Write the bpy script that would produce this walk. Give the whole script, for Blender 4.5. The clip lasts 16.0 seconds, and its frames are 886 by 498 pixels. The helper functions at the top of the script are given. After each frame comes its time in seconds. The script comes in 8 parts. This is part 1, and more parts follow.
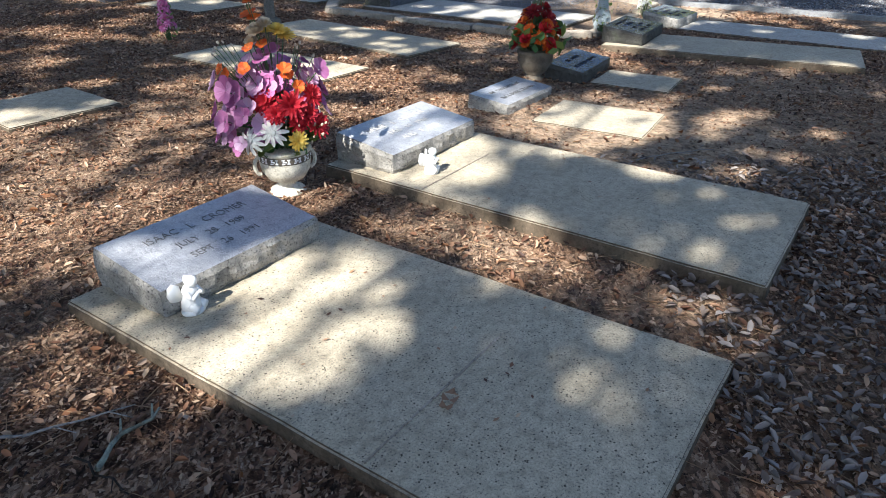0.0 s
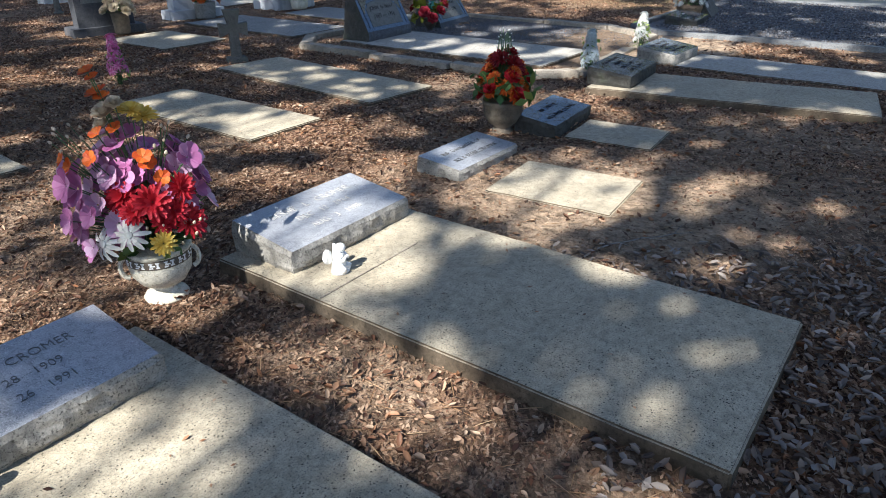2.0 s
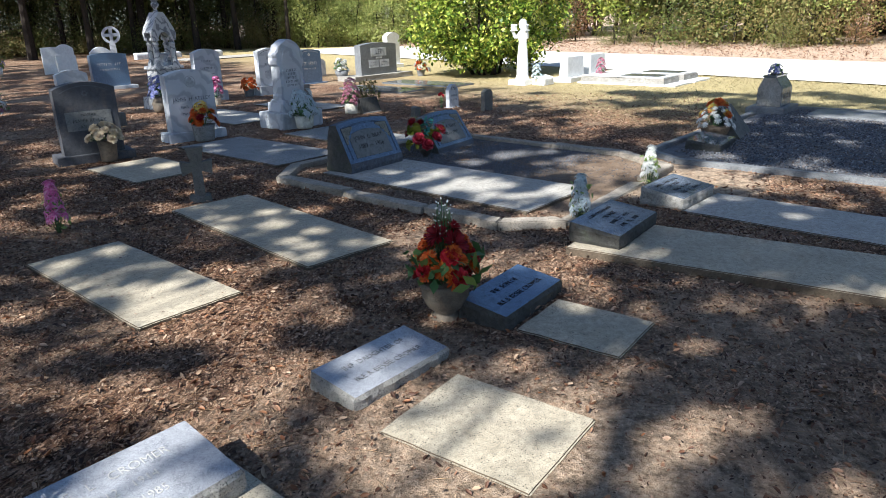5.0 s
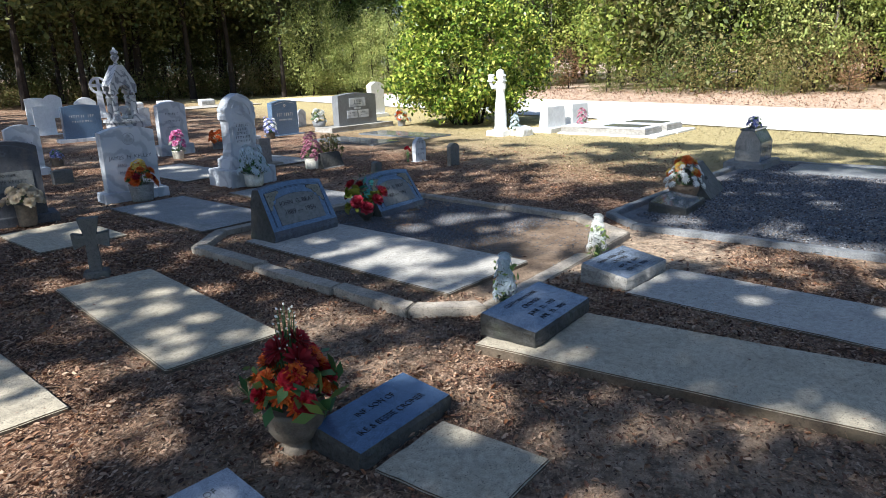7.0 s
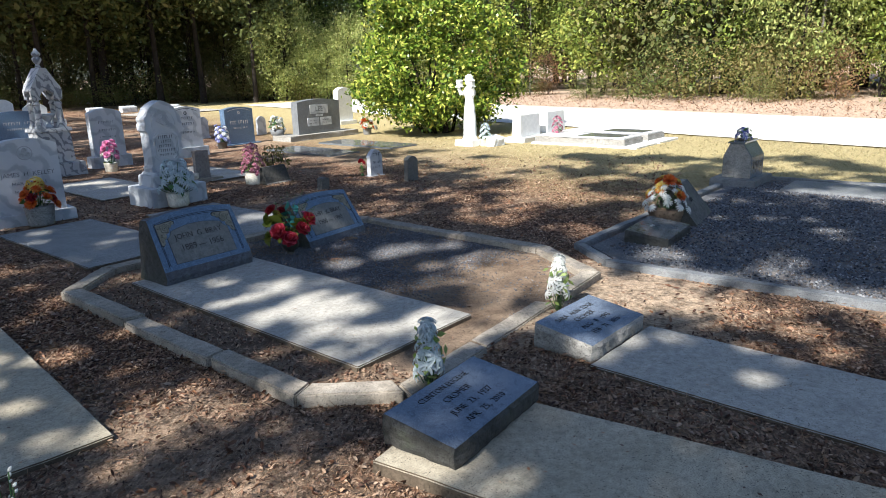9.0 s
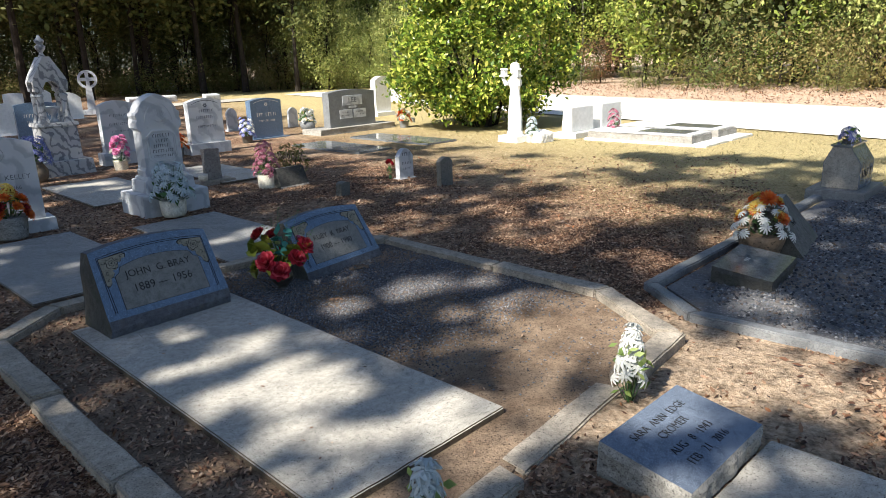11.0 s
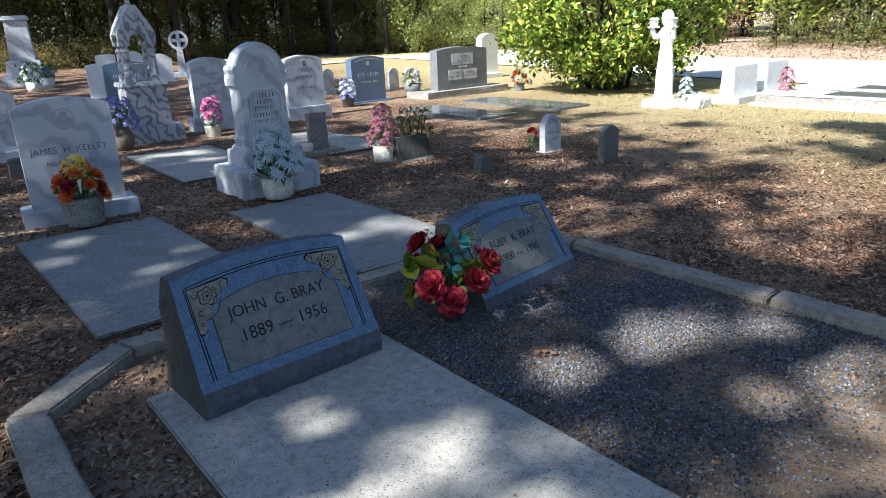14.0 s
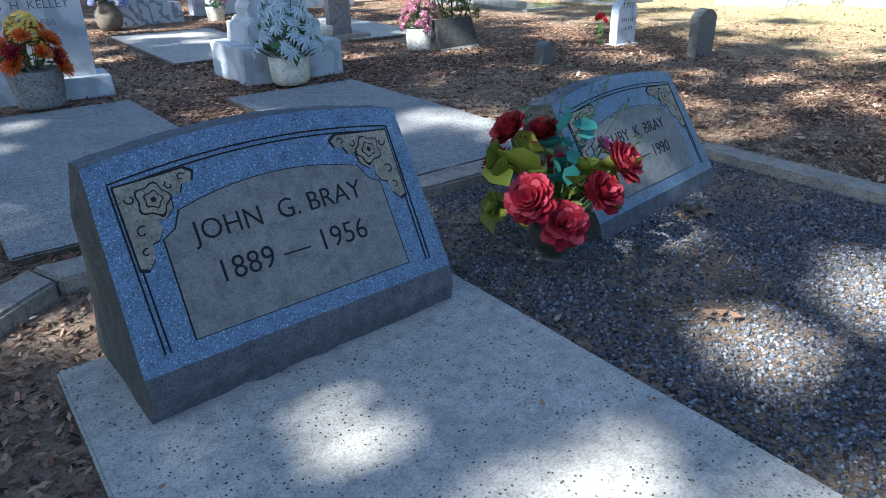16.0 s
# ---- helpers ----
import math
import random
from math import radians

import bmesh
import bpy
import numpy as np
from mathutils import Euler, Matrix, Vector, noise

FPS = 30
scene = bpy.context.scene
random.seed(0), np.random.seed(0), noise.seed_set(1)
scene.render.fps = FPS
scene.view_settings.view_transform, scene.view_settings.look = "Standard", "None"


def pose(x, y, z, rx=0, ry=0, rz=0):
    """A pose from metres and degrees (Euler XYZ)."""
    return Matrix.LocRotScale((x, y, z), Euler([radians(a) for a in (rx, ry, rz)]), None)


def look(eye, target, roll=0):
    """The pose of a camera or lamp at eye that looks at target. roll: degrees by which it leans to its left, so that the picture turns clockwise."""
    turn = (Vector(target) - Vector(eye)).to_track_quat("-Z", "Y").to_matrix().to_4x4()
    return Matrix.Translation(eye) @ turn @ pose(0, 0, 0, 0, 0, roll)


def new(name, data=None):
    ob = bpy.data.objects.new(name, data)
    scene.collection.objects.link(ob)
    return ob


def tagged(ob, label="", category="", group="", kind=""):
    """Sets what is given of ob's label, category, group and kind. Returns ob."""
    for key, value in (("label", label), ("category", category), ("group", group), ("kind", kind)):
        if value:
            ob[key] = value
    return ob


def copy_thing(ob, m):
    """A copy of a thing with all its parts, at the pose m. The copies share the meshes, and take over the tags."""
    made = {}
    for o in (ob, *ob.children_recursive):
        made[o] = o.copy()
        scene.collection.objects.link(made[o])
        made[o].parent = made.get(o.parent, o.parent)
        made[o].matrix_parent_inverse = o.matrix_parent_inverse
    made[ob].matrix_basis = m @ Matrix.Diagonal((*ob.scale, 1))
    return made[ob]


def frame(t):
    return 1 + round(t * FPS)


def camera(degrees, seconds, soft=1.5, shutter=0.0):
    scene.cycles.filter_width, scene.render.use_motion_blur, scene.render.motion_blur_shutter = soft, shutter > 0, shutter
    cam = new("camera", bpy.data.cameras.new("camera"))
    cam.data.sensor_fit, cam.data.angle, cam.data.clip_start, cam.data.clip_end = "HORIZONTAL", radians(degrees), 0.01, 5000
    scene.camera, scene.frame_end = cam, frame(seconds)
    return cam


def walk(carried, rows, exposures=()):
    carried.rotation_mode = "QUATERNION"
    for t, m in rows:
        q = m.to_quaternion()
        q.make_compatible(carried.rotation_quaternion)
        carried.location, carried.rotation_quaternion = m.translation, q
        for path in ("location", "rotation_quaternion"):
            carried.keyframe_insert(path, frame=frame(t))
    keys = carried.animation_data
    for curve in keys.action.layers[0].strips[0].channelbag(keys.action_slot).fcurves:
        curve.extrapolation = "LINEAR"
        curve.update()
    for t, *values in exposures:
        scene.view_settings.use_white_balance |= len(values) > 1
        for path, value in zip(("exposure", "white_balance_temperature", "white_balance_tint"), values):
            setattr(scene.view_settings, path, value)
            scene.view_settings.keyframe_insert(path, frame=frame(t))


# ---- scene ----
cam = camera(66.5, 16.0, soft=0.65)
PATH = [
    (0, (0.263, -0.043, 1.34), (0.201, 1.728, 0.413), 0.2),
    (0.5, (0.349, 0.15, 1.333), (0.283, 1.916, 0.398), 0.1),
    (1, (0.438, 0.311, 1.359), (0.38, 2.078, 0.424), 0.3),
    (1.5, (0.579, 0.53, 1.382), (0.51, 2.307, 0.466), 0.1),
    (2, (0.69, 0.706, 1.429), (0.567, 2.495, 0.543), -0.6),
    (2.5, (0.763, 0.889, 1.472), (0.573, 2.687, 0.615), -1.5),
    (3, (0.849, 1.09, 1.528), (0.61, 2.908, 0.73), -1.9),
    (3.5, (0.931, 1.24, 1.586), (0.667, 3.065, 0.813), -2.2),
    (4, (1.074, 1.438, 1.623), (0.8, 3.281, 0.895), -2.1),
    (6.5, (1.794, 2.511, 1.784), (1.491, 4.406, 1.219), -1.3),
    (7, (1.973, 2.749, 1.771), (1.664, 4.652, 1.24), -1.9),
    (7.5, (2.059, 3.064, 1.77), (1.767, 4.971, 1.246), -1.7),
    (8, (2.126, 3.377, 1.754), (1.863, 5.291, 1.237), -1.7),
    (10.5, (2.264, 5.161, 1.733), (1.97, 7.066, 1.199), -1.6),
    (11, (2.139, 5.516, 1.725), (1.742, 7.398, 1.178), -1.9),
    (11.5, (1.941, 5.839, 1.698), (1.459, 7.699, 1.142), -2.3),
    (12, (1.769, 6.154, 1.667), (1.235, 7.996, 1.101), -2.5),
    (12.5, (1.572, 6.432, 1.644), (0.983, 8.254, 1.068), -2.5),
    (13, (1.329, 6.672, 1.607), (0.716, 8.48, 1.013), -2.5),
    (13.5, (1.09, 6.872, 1.568), (0.479, 8.676, 0.957), -2.5),
    (14, (0.888, 7.089, 1.505), (0.28, 8.887, 0.874), -2.4),
    (14.5, (0.711, 7.34, 1.425), (0.101, 9.125, 0.758), -2.4),
    (15, (0.576, 7.546, 1.328), (-0.024, 9.3, 0.579), -2.0),
    (15.5, (0.409, 7.804, 1.193), (-0.199, 9.537, 0.401), -1.5),
    (16, (0.248, 8.081, 1.033), (-0.371, 9.783, 0.183), -0.8),
]
walk(cam, [(t, look(eye, target, roll)) for t, eye, target, roll in PATH],
     [(0.0, 1.74, 5700, 10), (1.5, 1.54, 5650, 10), (3.0, 1.27, 5600, 10), (6.5, 1.22, 5450, 10), (8.2, 1.24, 5450, 10), (10.3, 1.28, 5950, 10), (11.5, 1.27, 5950, 10), (13.0, 1.2, 5450, 10), (14.0, 1.36, 5400, 10), (15.0, 1.62, 5250, 9), (16.0, 2.1, 5230, 7)])
# sun and sky -----------------------------------------------------------
SUN_WAY = Vector((-0.50, -0.866, 0)).normalized()
SUN_UP = radians(43)
world = bpy.data.worlds.new("sky")
scene.world = world
world.use_nodes = True
wn = world.node_tree
sky = wn.nodes.new("ShaderNodeTexSky")
sky.sky_type = "NISHITA"
sky.sun_disc = False
sky.sun_elevation = SUN_UP
sky.sun_rotation = math.atan2(SUN_WAY.x, SUN_WAY.y)
wn.links.new(sky.outputs[0], wn.nodes["Background"].inputs[0])
wn.nodes["Background"].inputs[1].default_value = 0.063
sun_data = bpy.data.lights.new("sun", "SUN")
sun_data.energy, sun_data.angle, sun_data.color = 5.0, radians(0.53), (1.0, 0.905, 0.755)
sun = new("sun", sun_data)
to_sun = SUN_WAY * math.cos(SUN_UP) + Vector((0, 0, math.sin(SUN_UP)))
sun.matrix_world = look(to_sun * 60, (0, 0, 0))


# materials -------------------------------------------------------------
def nodes_of(name):
    m = bpy.data.materials.new(name)
    m.use_nodes = True
    return m, m.node_tree, m.node_tree.nodes["Principled BSDF"]


def noise_node(nt, coords, scale, detail=4.0, rough=0.6):
    n = nt.nodes.new("ShaderNodeTexNoise")
    n.inputs["Scale"].default_value = scale
    n.inputs["Detail"].default_value = detail
    n.inputs["Roughness"].default_value = rough
    nt.links.new(coords, n.inputs["Vector"])
    return n


def ramp_node(nt, fac, stops):
    r = nt.nodes.new("ShaderNodeValToRGB")
    el = r.color_ramp.elements
    while len(el) < len(stops):
        el.new(0.5)
    for e, (p, c) in zip(el, stops):
        e.position, e.color = p, (*c, 1)
    nt.links.new(fac, r.inputs[0])
    return r


def mix_node(nt, fac, a, b, blend="MIX"):
    m = nt.nodes.new("ShaderNodeMix")
    m.data_type, m.blend_type = "RGBA", blend
    for sock, v in ((m.inputs[0], fac), (m.inputs[6], a), (m.inputs[7], b)):
        if isinstance(v, (int, float)):
            sock.default_value = v
        elif isinstance(v, tuple):
            sock.default_value = (*v, 1)
        else:
            nt.links.new(v, sock)
    return m.outputs[2]


def bump_on(nt, bsdf, height, strength, distance=0.01):
    b = nt.nodes.new("ShaderNodeBump")
    b.inputs["Strength"].default_value = strength
    b.inputs["Distance"].default_value = distance
    nt.links.new(height, b.inputs["Height"])
    nt.links.new(b.outputs[0], bsdf.inputs["Normal"])


def stone_mat(name, base, alt, speck=None, speck_scale=220.0, rough=0.75, bump=0.3, bump_scale=60.0, stain=None, stain_at=0.62, stain_scale=1.7, spec=0.4, pits=0.0, light_speck=None):
    """Mineral surface: broad clouds, grain specks, and stains of its own shape."""
    m, nt, bsdf = nodes_of(name)
    co = nt.nodes.new("ShaderNodeTexCoord").outputs["Object"]
    broad = noise_node(nt, co, 3.1, 6.0, 0.65)
    col = ramp_node(nt, broad.outputs[0], [(0.3, base), (0.7, alt)]).outputs[0]
    grain = noise_node(nt, co, speck_scale, 2.0, 0.7)
    if speck:
        mask = ramp_node(nt, grain.outputs[0], [(0.55, (0, 0, 0)), (0.66, (1, 1, 1))])
        col = mix_node(nt, mask.outputs[0], col, speck)
    mottle = noise_node(nt, co, 24.0, 5.0, 0.7)
    shade = ramp_node(nt, mottle.outputs[0], [(0.34, (0.74, 0.74, 0.74)), (0.5, (1, 1, 1)), (0.68, (1.18, 1.18, 1.18))])
    col = mix_node(nt, 1.0, col, shade.outputs[0], "MULTIPLY")
    sand = noise_node(nt, co, 140.0, 3.0, 0.75)
    tone = ramp_node(nt, sand.outputs[0], [(0.36, (0.78, 0.78, 0.78)), (0.5, (1, 1, 1)), (0.66, (1.14, 1.14, 1.14))])
    col = mix_node(nt, 1.0, col, tone.outputs[0], "MULTIPLY")
    if pits:
        vo = nt.nodes.new("ShaderNodeTexVoronoi")
        vo.inputs["Scale"].default_value = pits
        nt.links.new(co, vo.inputs["Vector"])
        hole = ramp_node(nt, vo.outputs["Distance"], [(0.15, (1, 1, 1)), (0.21, (0, 0, 0))])
        some = noise_node(nt, co, 9.0, 2.0)
        gate = ramp_node(nt, some.outputs[0], [(0.38, (0.3, 0.3, 0.3)), (0.52, (1, 1, 1))])
        both = mix_node(nt, 1.0, hole.outputs[0], gate.outputs[0], "MULTIPLY")
        col = mix_node(nt, both, col, tuple(c * 0.16 for c in base))
    if light_speck:
        g2 = noise_node(nt, co, speck_scale * 1.2, 1.0, 0.5)
        mask = ramp_node(nt, g2.outputs[0], [(0.60, (0, 0, 0)), (0.68, (1, 1, 1))])
        col = mix_node(nt, mask.outputs[0], col, light_speck)
    if stain:
        st = noise_node(nt, co, stain_scale, 8.0, 0.7)
        mask = ramp_node(nt, st.outputs[0], [(stain_at - 0.08, (0, 0, 0)), (stain_at + 0.12, (0.85, 0.85, 0.85))])
        col = mix_node(nt, mask.outputs[0], col, stain)
    nt.links.new(col, bsdf.inputs["Base Color"])
    bsdf.inputs["Roughness"].default_value = rough
    bsdf.inputs["Specular IOR Level"].default_value = spec
    h = noise_node(nt, co, bump_scale, 6.0, 0.7)
    bump_on(nt, bsdf, h.outputs[0], bump)
    return m


def plain_mat(name, col, rough=0.6, vary=0.25, scale=30.0, metal=0.0, bump=0.1):
    m, nt, bsdf = nodes_of(name)
    co = nt.nodes.new("ShaderNodeTexCoord").outputs["Object"]
    n = noise_node(nt, co, scale, 5.0)
    lo = tuple(c * (1 - vary) for c in col)
    hi = tuple(min(1.0, c * (1 + vary)) for c in col)
    nt.links.new(ramp_node(nt, n.outputs[0], [(0.3, lo), (0.7, hi)]).outputs[0], bsdf.inputs["Base Color"])
    bsdf.inputs["Roughness"].default_value, bsdf.inputs["Metallic"].default_value = rough, metal
    bump_on(nt, bsdf, n.outputs[0], bump)
    return m


def leaf_mat(name, cols, rough=0.5, through_light=0.35, spread_by_object=0.0):
    """Thin leaves or petals: each island takes a colour of its own, and some light comes through."""
    m, nt, bsdf = nodes_of(name)
    geo = nt.nodes.new("ShaderNodeNewGeometry")
    fac = geo.outputs["Random Per Island"]
    if spread_by_object:
        info = nt.nodes.new("ShaderNodeObjectInfo")
        ma = nt.nodes.new("ShaderNodeMath")
        ma.operation = "MULTIPLY_ADD"
        nt.links.new(info.outputs["Random"], ma.inputs[0])
        ma.inputs[1].default_value = spread_by_object
        sc = nt.nodes.new("ShaderNodeMath")
        sc.operation = "MULTIPLY"
        sc.inputs[1].default_value = 1 - spread_by_object
        nt.links.new(fac, sc.inputs[0])
        nt.links.new(sc.outputs[0], ma.inputs[2])
        fac = ma.outputs[0]
    n = len(cols)
    col = ramp_node(nt, fac, [(i / max(1, n - 1), c) for i, c in enumerate(cols)]).outputs[0]
    nt.links.new(col, bsdf.inputs["Base Color"])
    bsdf.inputs["Roughness"].default_value = rough
    bsdf.inputs["Specular IOR Level"].default_value = 0.3
    if through_light:
        tr = nt.nodes.new("ShaderNodeBsdfTranslucent")
        nt.links.new(col, tr.inputs[0])
        mx = nt.nodes.new("ShaderNodeMixShader")
        mx.inputs[0].default_value = through_light
        nt.links.new(bsdf.outputs[0], mx.inputs[1])
        nt.links.new(tr.outputs[0], mx.inputs[2])
        nt.links.new(mx.outputs[0], nt.nodes["Material Output"].inputs[0])
    return m


def ground_mat():
    """Leaf litter and sandy soil among the graves, mown dry grass towards the road, straw-strewn bank beyond it."""
    m, nt, bsdf = nodes_of("ground_litter_and_grass")
    pos = nt.nodes.new("ShaderNodeNewGeometry").outputs["Position"]
    fine = noise_node(nt, pos, 38.0, 6.0, 0.75)
    mid = noise_node(nt, pos, 6.0, 6.0, 0.7)
    broad = noise_node(nt, pos, 0.55, 5.0, 0.6)
    chips = []
    for turn, scale in ((0.5, 62.0), (2.1, 105.0)):
        mp = nt.nodes.new("ShaderNodeMapping")
        mp.inputs["Rotation"].default_value = (0, 0, turn)
        mp.inputs["Scale"].default_value = (1.0, 0.38, 1.0)
        warp = nt.nodes.new("ShaderNodeMix")
        warp.data_type, warp.blend_type = "RGBA", "LINEAR_LIGHT"
        warp.inputs[0].default_value = 0.035
        nt.links.new(pos, warp.inputs[6])
        nt.links.new(mid.outputs[1], warp.inputs[7])
        nt.links.new(warp.outputs[2], mp.inputs[0])
        vo = nt.nodes.new("ShaderNodeTexVoronoi")
        vo.inputs["Scale"].default_value = scale
        nt.links.new(mp.outputs[0], vo.inputs["Vector"])
        sep = nt.nodes.new("ShaderNodeSeparateColor")
        nt.links.new(vo.outputs["Color"], sep.inputs[0])
        chips.append(ramp_node(nt, sep.outputs[0], [(0.05, (0.022, 0.012, 0.008)), (0.35, (0.10, 0.052, 0.030)), (0.62, (0.21, 0.115, 0.066)), (0.85, (0.36, 0.225, 0.14)), (1.0, (0.55, 0.40, 0.28))]).outputs[0])
    litter = mix_node(nt, ramp_node(nt, fine.outputs[0], [(0.44, (0, 0, 0)), (0.56, (1, 1, 1))]).outputs[0], chips[0], chips[1])
    soil = ramp_node(nt, mid.outputs[0], [(0.3, (0.26, 0.185, 0.12)), (0.7, (0.45, 0.34, 0.235))]).outputs[0]
    patch = ramp_node(nt, broad.outputs[0], [(0.46, (0, 0, 0)), (0.60, (0.6, 0.6, 0.6))]).outputs[0]
    base = mix_node(nt, patch, litter, soil)
    away = nt.nodes.new("ShaderNodeVectorMath")
    away.operation = "DISTANCE"
    nt.links.new(pos, away.inputs[0])
    away.inputs[1].default_value = (2.65, 8.95, 0.03)
    edge = nt.nodes.new("ShaderNodeMath")
    edge.operation = "MULTIPLY_ADD"
    nt.links.new(mid.outputs[0], edge.inputs[0])
    edge.inputs[1].default_value = 1.6
    nt.links.new(away.outputs["Value"], edge.inputs[2])
    bare = nt.nodes.new("ShaderNodeMapRange")
    bare.inputs[1].default_value, bare.inputs[2].default_value = 2.0, 1.6
    nt.links.new(edge.outputs[0], bare.inputs[0])
    spread_sand = bare.outputs[0]
    for spot, near, far_, most in (((1.30, 4.05, 0.03), 1.3, 2.3, 0.75), ((2.7, 4.7, 0.03), 1.6, 3.0, 0.3), ((0.75, 6.7, 0.03), 1.1, 2.0, 0.45), ((-1.9, 3.3, 0.03), 1.1, 2.4, 0.35)):
        gap = nt.nodes.new("ShaderNodeVectorMath")
        gap.operation = "DISTANCE"
        nt.links.new(pos, gap.inputs[0])
        gap.inputs[1].default_value = spot
        rim = nt.nodes.new("ShaderNodeMath")
        rim.operation = "MULTIPLY_ADD"
        nt.links.new(mid.outputs[0], rim.inputs[0])
        rim.inputs[1].default_value = 1.6
        nt.links.new(gap.outputs["Value"], rim.inputs[2])
        area = nt.nodes.new("ShaderNodeMapRange")
        area.inputs[1].default_value, area.inputs[2].default_value = far_, near
        area.inputs[4].default_value = most
        nt.links.new(rim.outputs[0], area.inputs[0])
        top = nt.nodes.new("ShaderNodeMath")
        top.operation = "MAXIMUM"
        nt.links.new(spread_sand, top.inputs[0])
        nt.links.new(area.outputs[0], top.inputs[1])
        spread_sand = top.outputs[0]
    sandy = ramp_node(nt, fine.outputs[0], [(0.34, (0.24, 0.17, 0.11)), (0.5, (0.42, 0.315, 0.215)), (0.66, (0.56, 0.44, 0.32))]).outputs[0]
    base = mix_node(nt, spread_sand, base, sandy)
    grass = ramp_node(nt, fine.outputs[0], [(0.34, (0.14, 0.11, 0.05)), (0.5, (0.42, 0.34, 0.16)), (0.64, (0.68, 0.57, 0.31))]).outputs[0]
    bank = mix_node(nt, 0.5, ramp_node(nt, mid.outputs[0], [(0.35, (0.36, 0.235, 0.155)), (0.65, (0.58, 0.45, 0.34))]).outputs[0], ramp_node(nt, fine.outputs[0], [(0.38, (0.22, 0.14, 0.09)), (0.6, (0.70, 0.56, 0.43))]).outputs[0])
    dot = nt.nodes.new("ShaderNodeVectorMath")
    dot.operation = "DOT_PRODUCT"
    nt.links.new(pos, dot.inputs[0])
    dot.inputs[1].default_value = (0.75, 0.66, 0)
    wob = nt.nodes.new("ShaderNodeMath")
    wob.operation = "MULTIPLY_ADD"
    nt.links.new(mid.outputs[0], wob.inputs[0])
    wob.inputs[1].default_value = 3.5
    nt.links.new(dot.outputs["Value"], wob.inputs[2])
    rng = nt.nodes.new("ShaderNodeMapRange")
    rng.inputs[1].default_value, rng.inputs[2].default_value = 11.6, 15.8
    nt.links.new(wob.outputs[0], rng.inputs[0])
    clump = noise_node(nt, pos, 13.0, 7.0, 0.72)
    base = mix_node(nt, 1.0, base, ramp_node(nt, clump.outputs[0], [(0.37, (0.42, 0.42, 0.42)), (0.5, (0.95, 0.95, 0.95)), (0.64, (1.35, 1.33, 1.3))]).outputs[0], "MULTIPLY")
    col = mix_node(nt, rng.outputs[0], base, grass)
    dot2 = nt.nodes.new("ShaderNodeVectorMath")
    dot2.operation = "DOT_PRODUCT"
    nt.links.new(pos, dot2.inputs[0])
    dot2.inputs[1].default_value = (0.71, 0.704, 0)
    rng2 = nt.nodes.new("ShaderNodeMapRange")
    rng2.inputs[1].default_value, rng2.inputs[2].default_value = 24.8, 25.4
    nt.links.new(dot2.outputs["Value"], rng2.inputs[0])
    col = mix_node(nt, rng2.outputs[0], col, bank)
    nt.links.new(col, bsdf.inputs["Base Color"])
    bsdf.inputs["Roughness"].default_value = 0.95
    bsdf.inputs["Specular IOR Level"].default_value = 0.15
    bump_on(nt, bsdf, fine.outputs[0], 0.9, 0.03)
    return m


def marble_mat(name, base, vein, scale=5.0, rough=0.5):
    m, nt, bsdf = nodes_of(name)
    co = nt.nodes.new("ShaderNodeTexCoord").outputs["Object"]
    w = nt.nodes.new("ShaderNodeTexWave")
    w.inputs["Scale"].default_value, w.inputs["Distortion"].default_value = scale, 13.0
    w.inputs["Detail"].default_value, w.inputs["Detail Scale"].default_value = 4.0, 1.4
    w.bands_direction = "DIAGONAL"
    nt.links.new(co, w.inputs["Vector"])
    col = ramp_node(nt, w.outputs[1], [(0.08, vein), (0.45, base), (1.0, base)]).outputs[0]
    n = noise_node(nt, co, 4.0, 6.0)
    col = mix_node(nt, 0.35, col, ramp_node(nt, n.outputs[0], [(0.35, tuple(c * 0.75 for c in base)), (0.65, base)]).outputs[0])
    nt.links.new(col, bsdf.inputs["Base Color"])
    bsdf.inputs["Roughness"].default_value = rough
    bump_on(nt, bsdf, n.outputs[0], 0.12)
    return m


MAT_GROUND = ground_mat()
MAT_ROAD = stone_mat("road_pale_gravel", (0.72, 0.69, 0.63), (0.82, 0.79, 0.74), (0.6, 0.56, 0.5), 60, 0.95, 0.4, 40, spec=0.1)
MAT_CONCRETE = stone_mat("concrete_cast", (0.37, 0.318, 0.228), (0.485, 0.425, 0.315), (0.20, 0.18, 0.145), 150, 0.9, 0.28, 120, (0.26, 0.235, 0.19), 0.66, 1.3, 0.25, 62.0)
MAT_CONCRETE_GREY = stone_mat("concrete_grey_coarse", (0.25, 0.245, 0.23), (0.35, 0.34, 0.32), (0.10, 0.098, 0.09), 90, 0.92, 1.0, 60, (0.14, 0.13, 0.115), 0.62, 2.0, 0.2, 75.0, (0.42, 0.41, 0.38))
# soil stains, darkened further for the shadow gap under the slab edges
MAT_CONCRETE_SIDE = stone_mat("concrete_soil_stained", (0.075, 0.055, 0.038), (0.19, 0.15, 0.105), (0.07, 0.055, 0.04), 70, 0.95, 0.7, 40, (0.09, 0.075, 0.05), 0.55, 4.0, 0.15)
MAT_CONCRETE_PALE = stone_mat("concrete_pale", (0.37, 0.345, 0.295), (0.465, 0.435, 0.38), (0.25, 0.235, 0.20), 170, 0.9, 0.3, 120, (0.27, 0.25, 0.22), 0.60, 2.6, 0.25, 62.0)
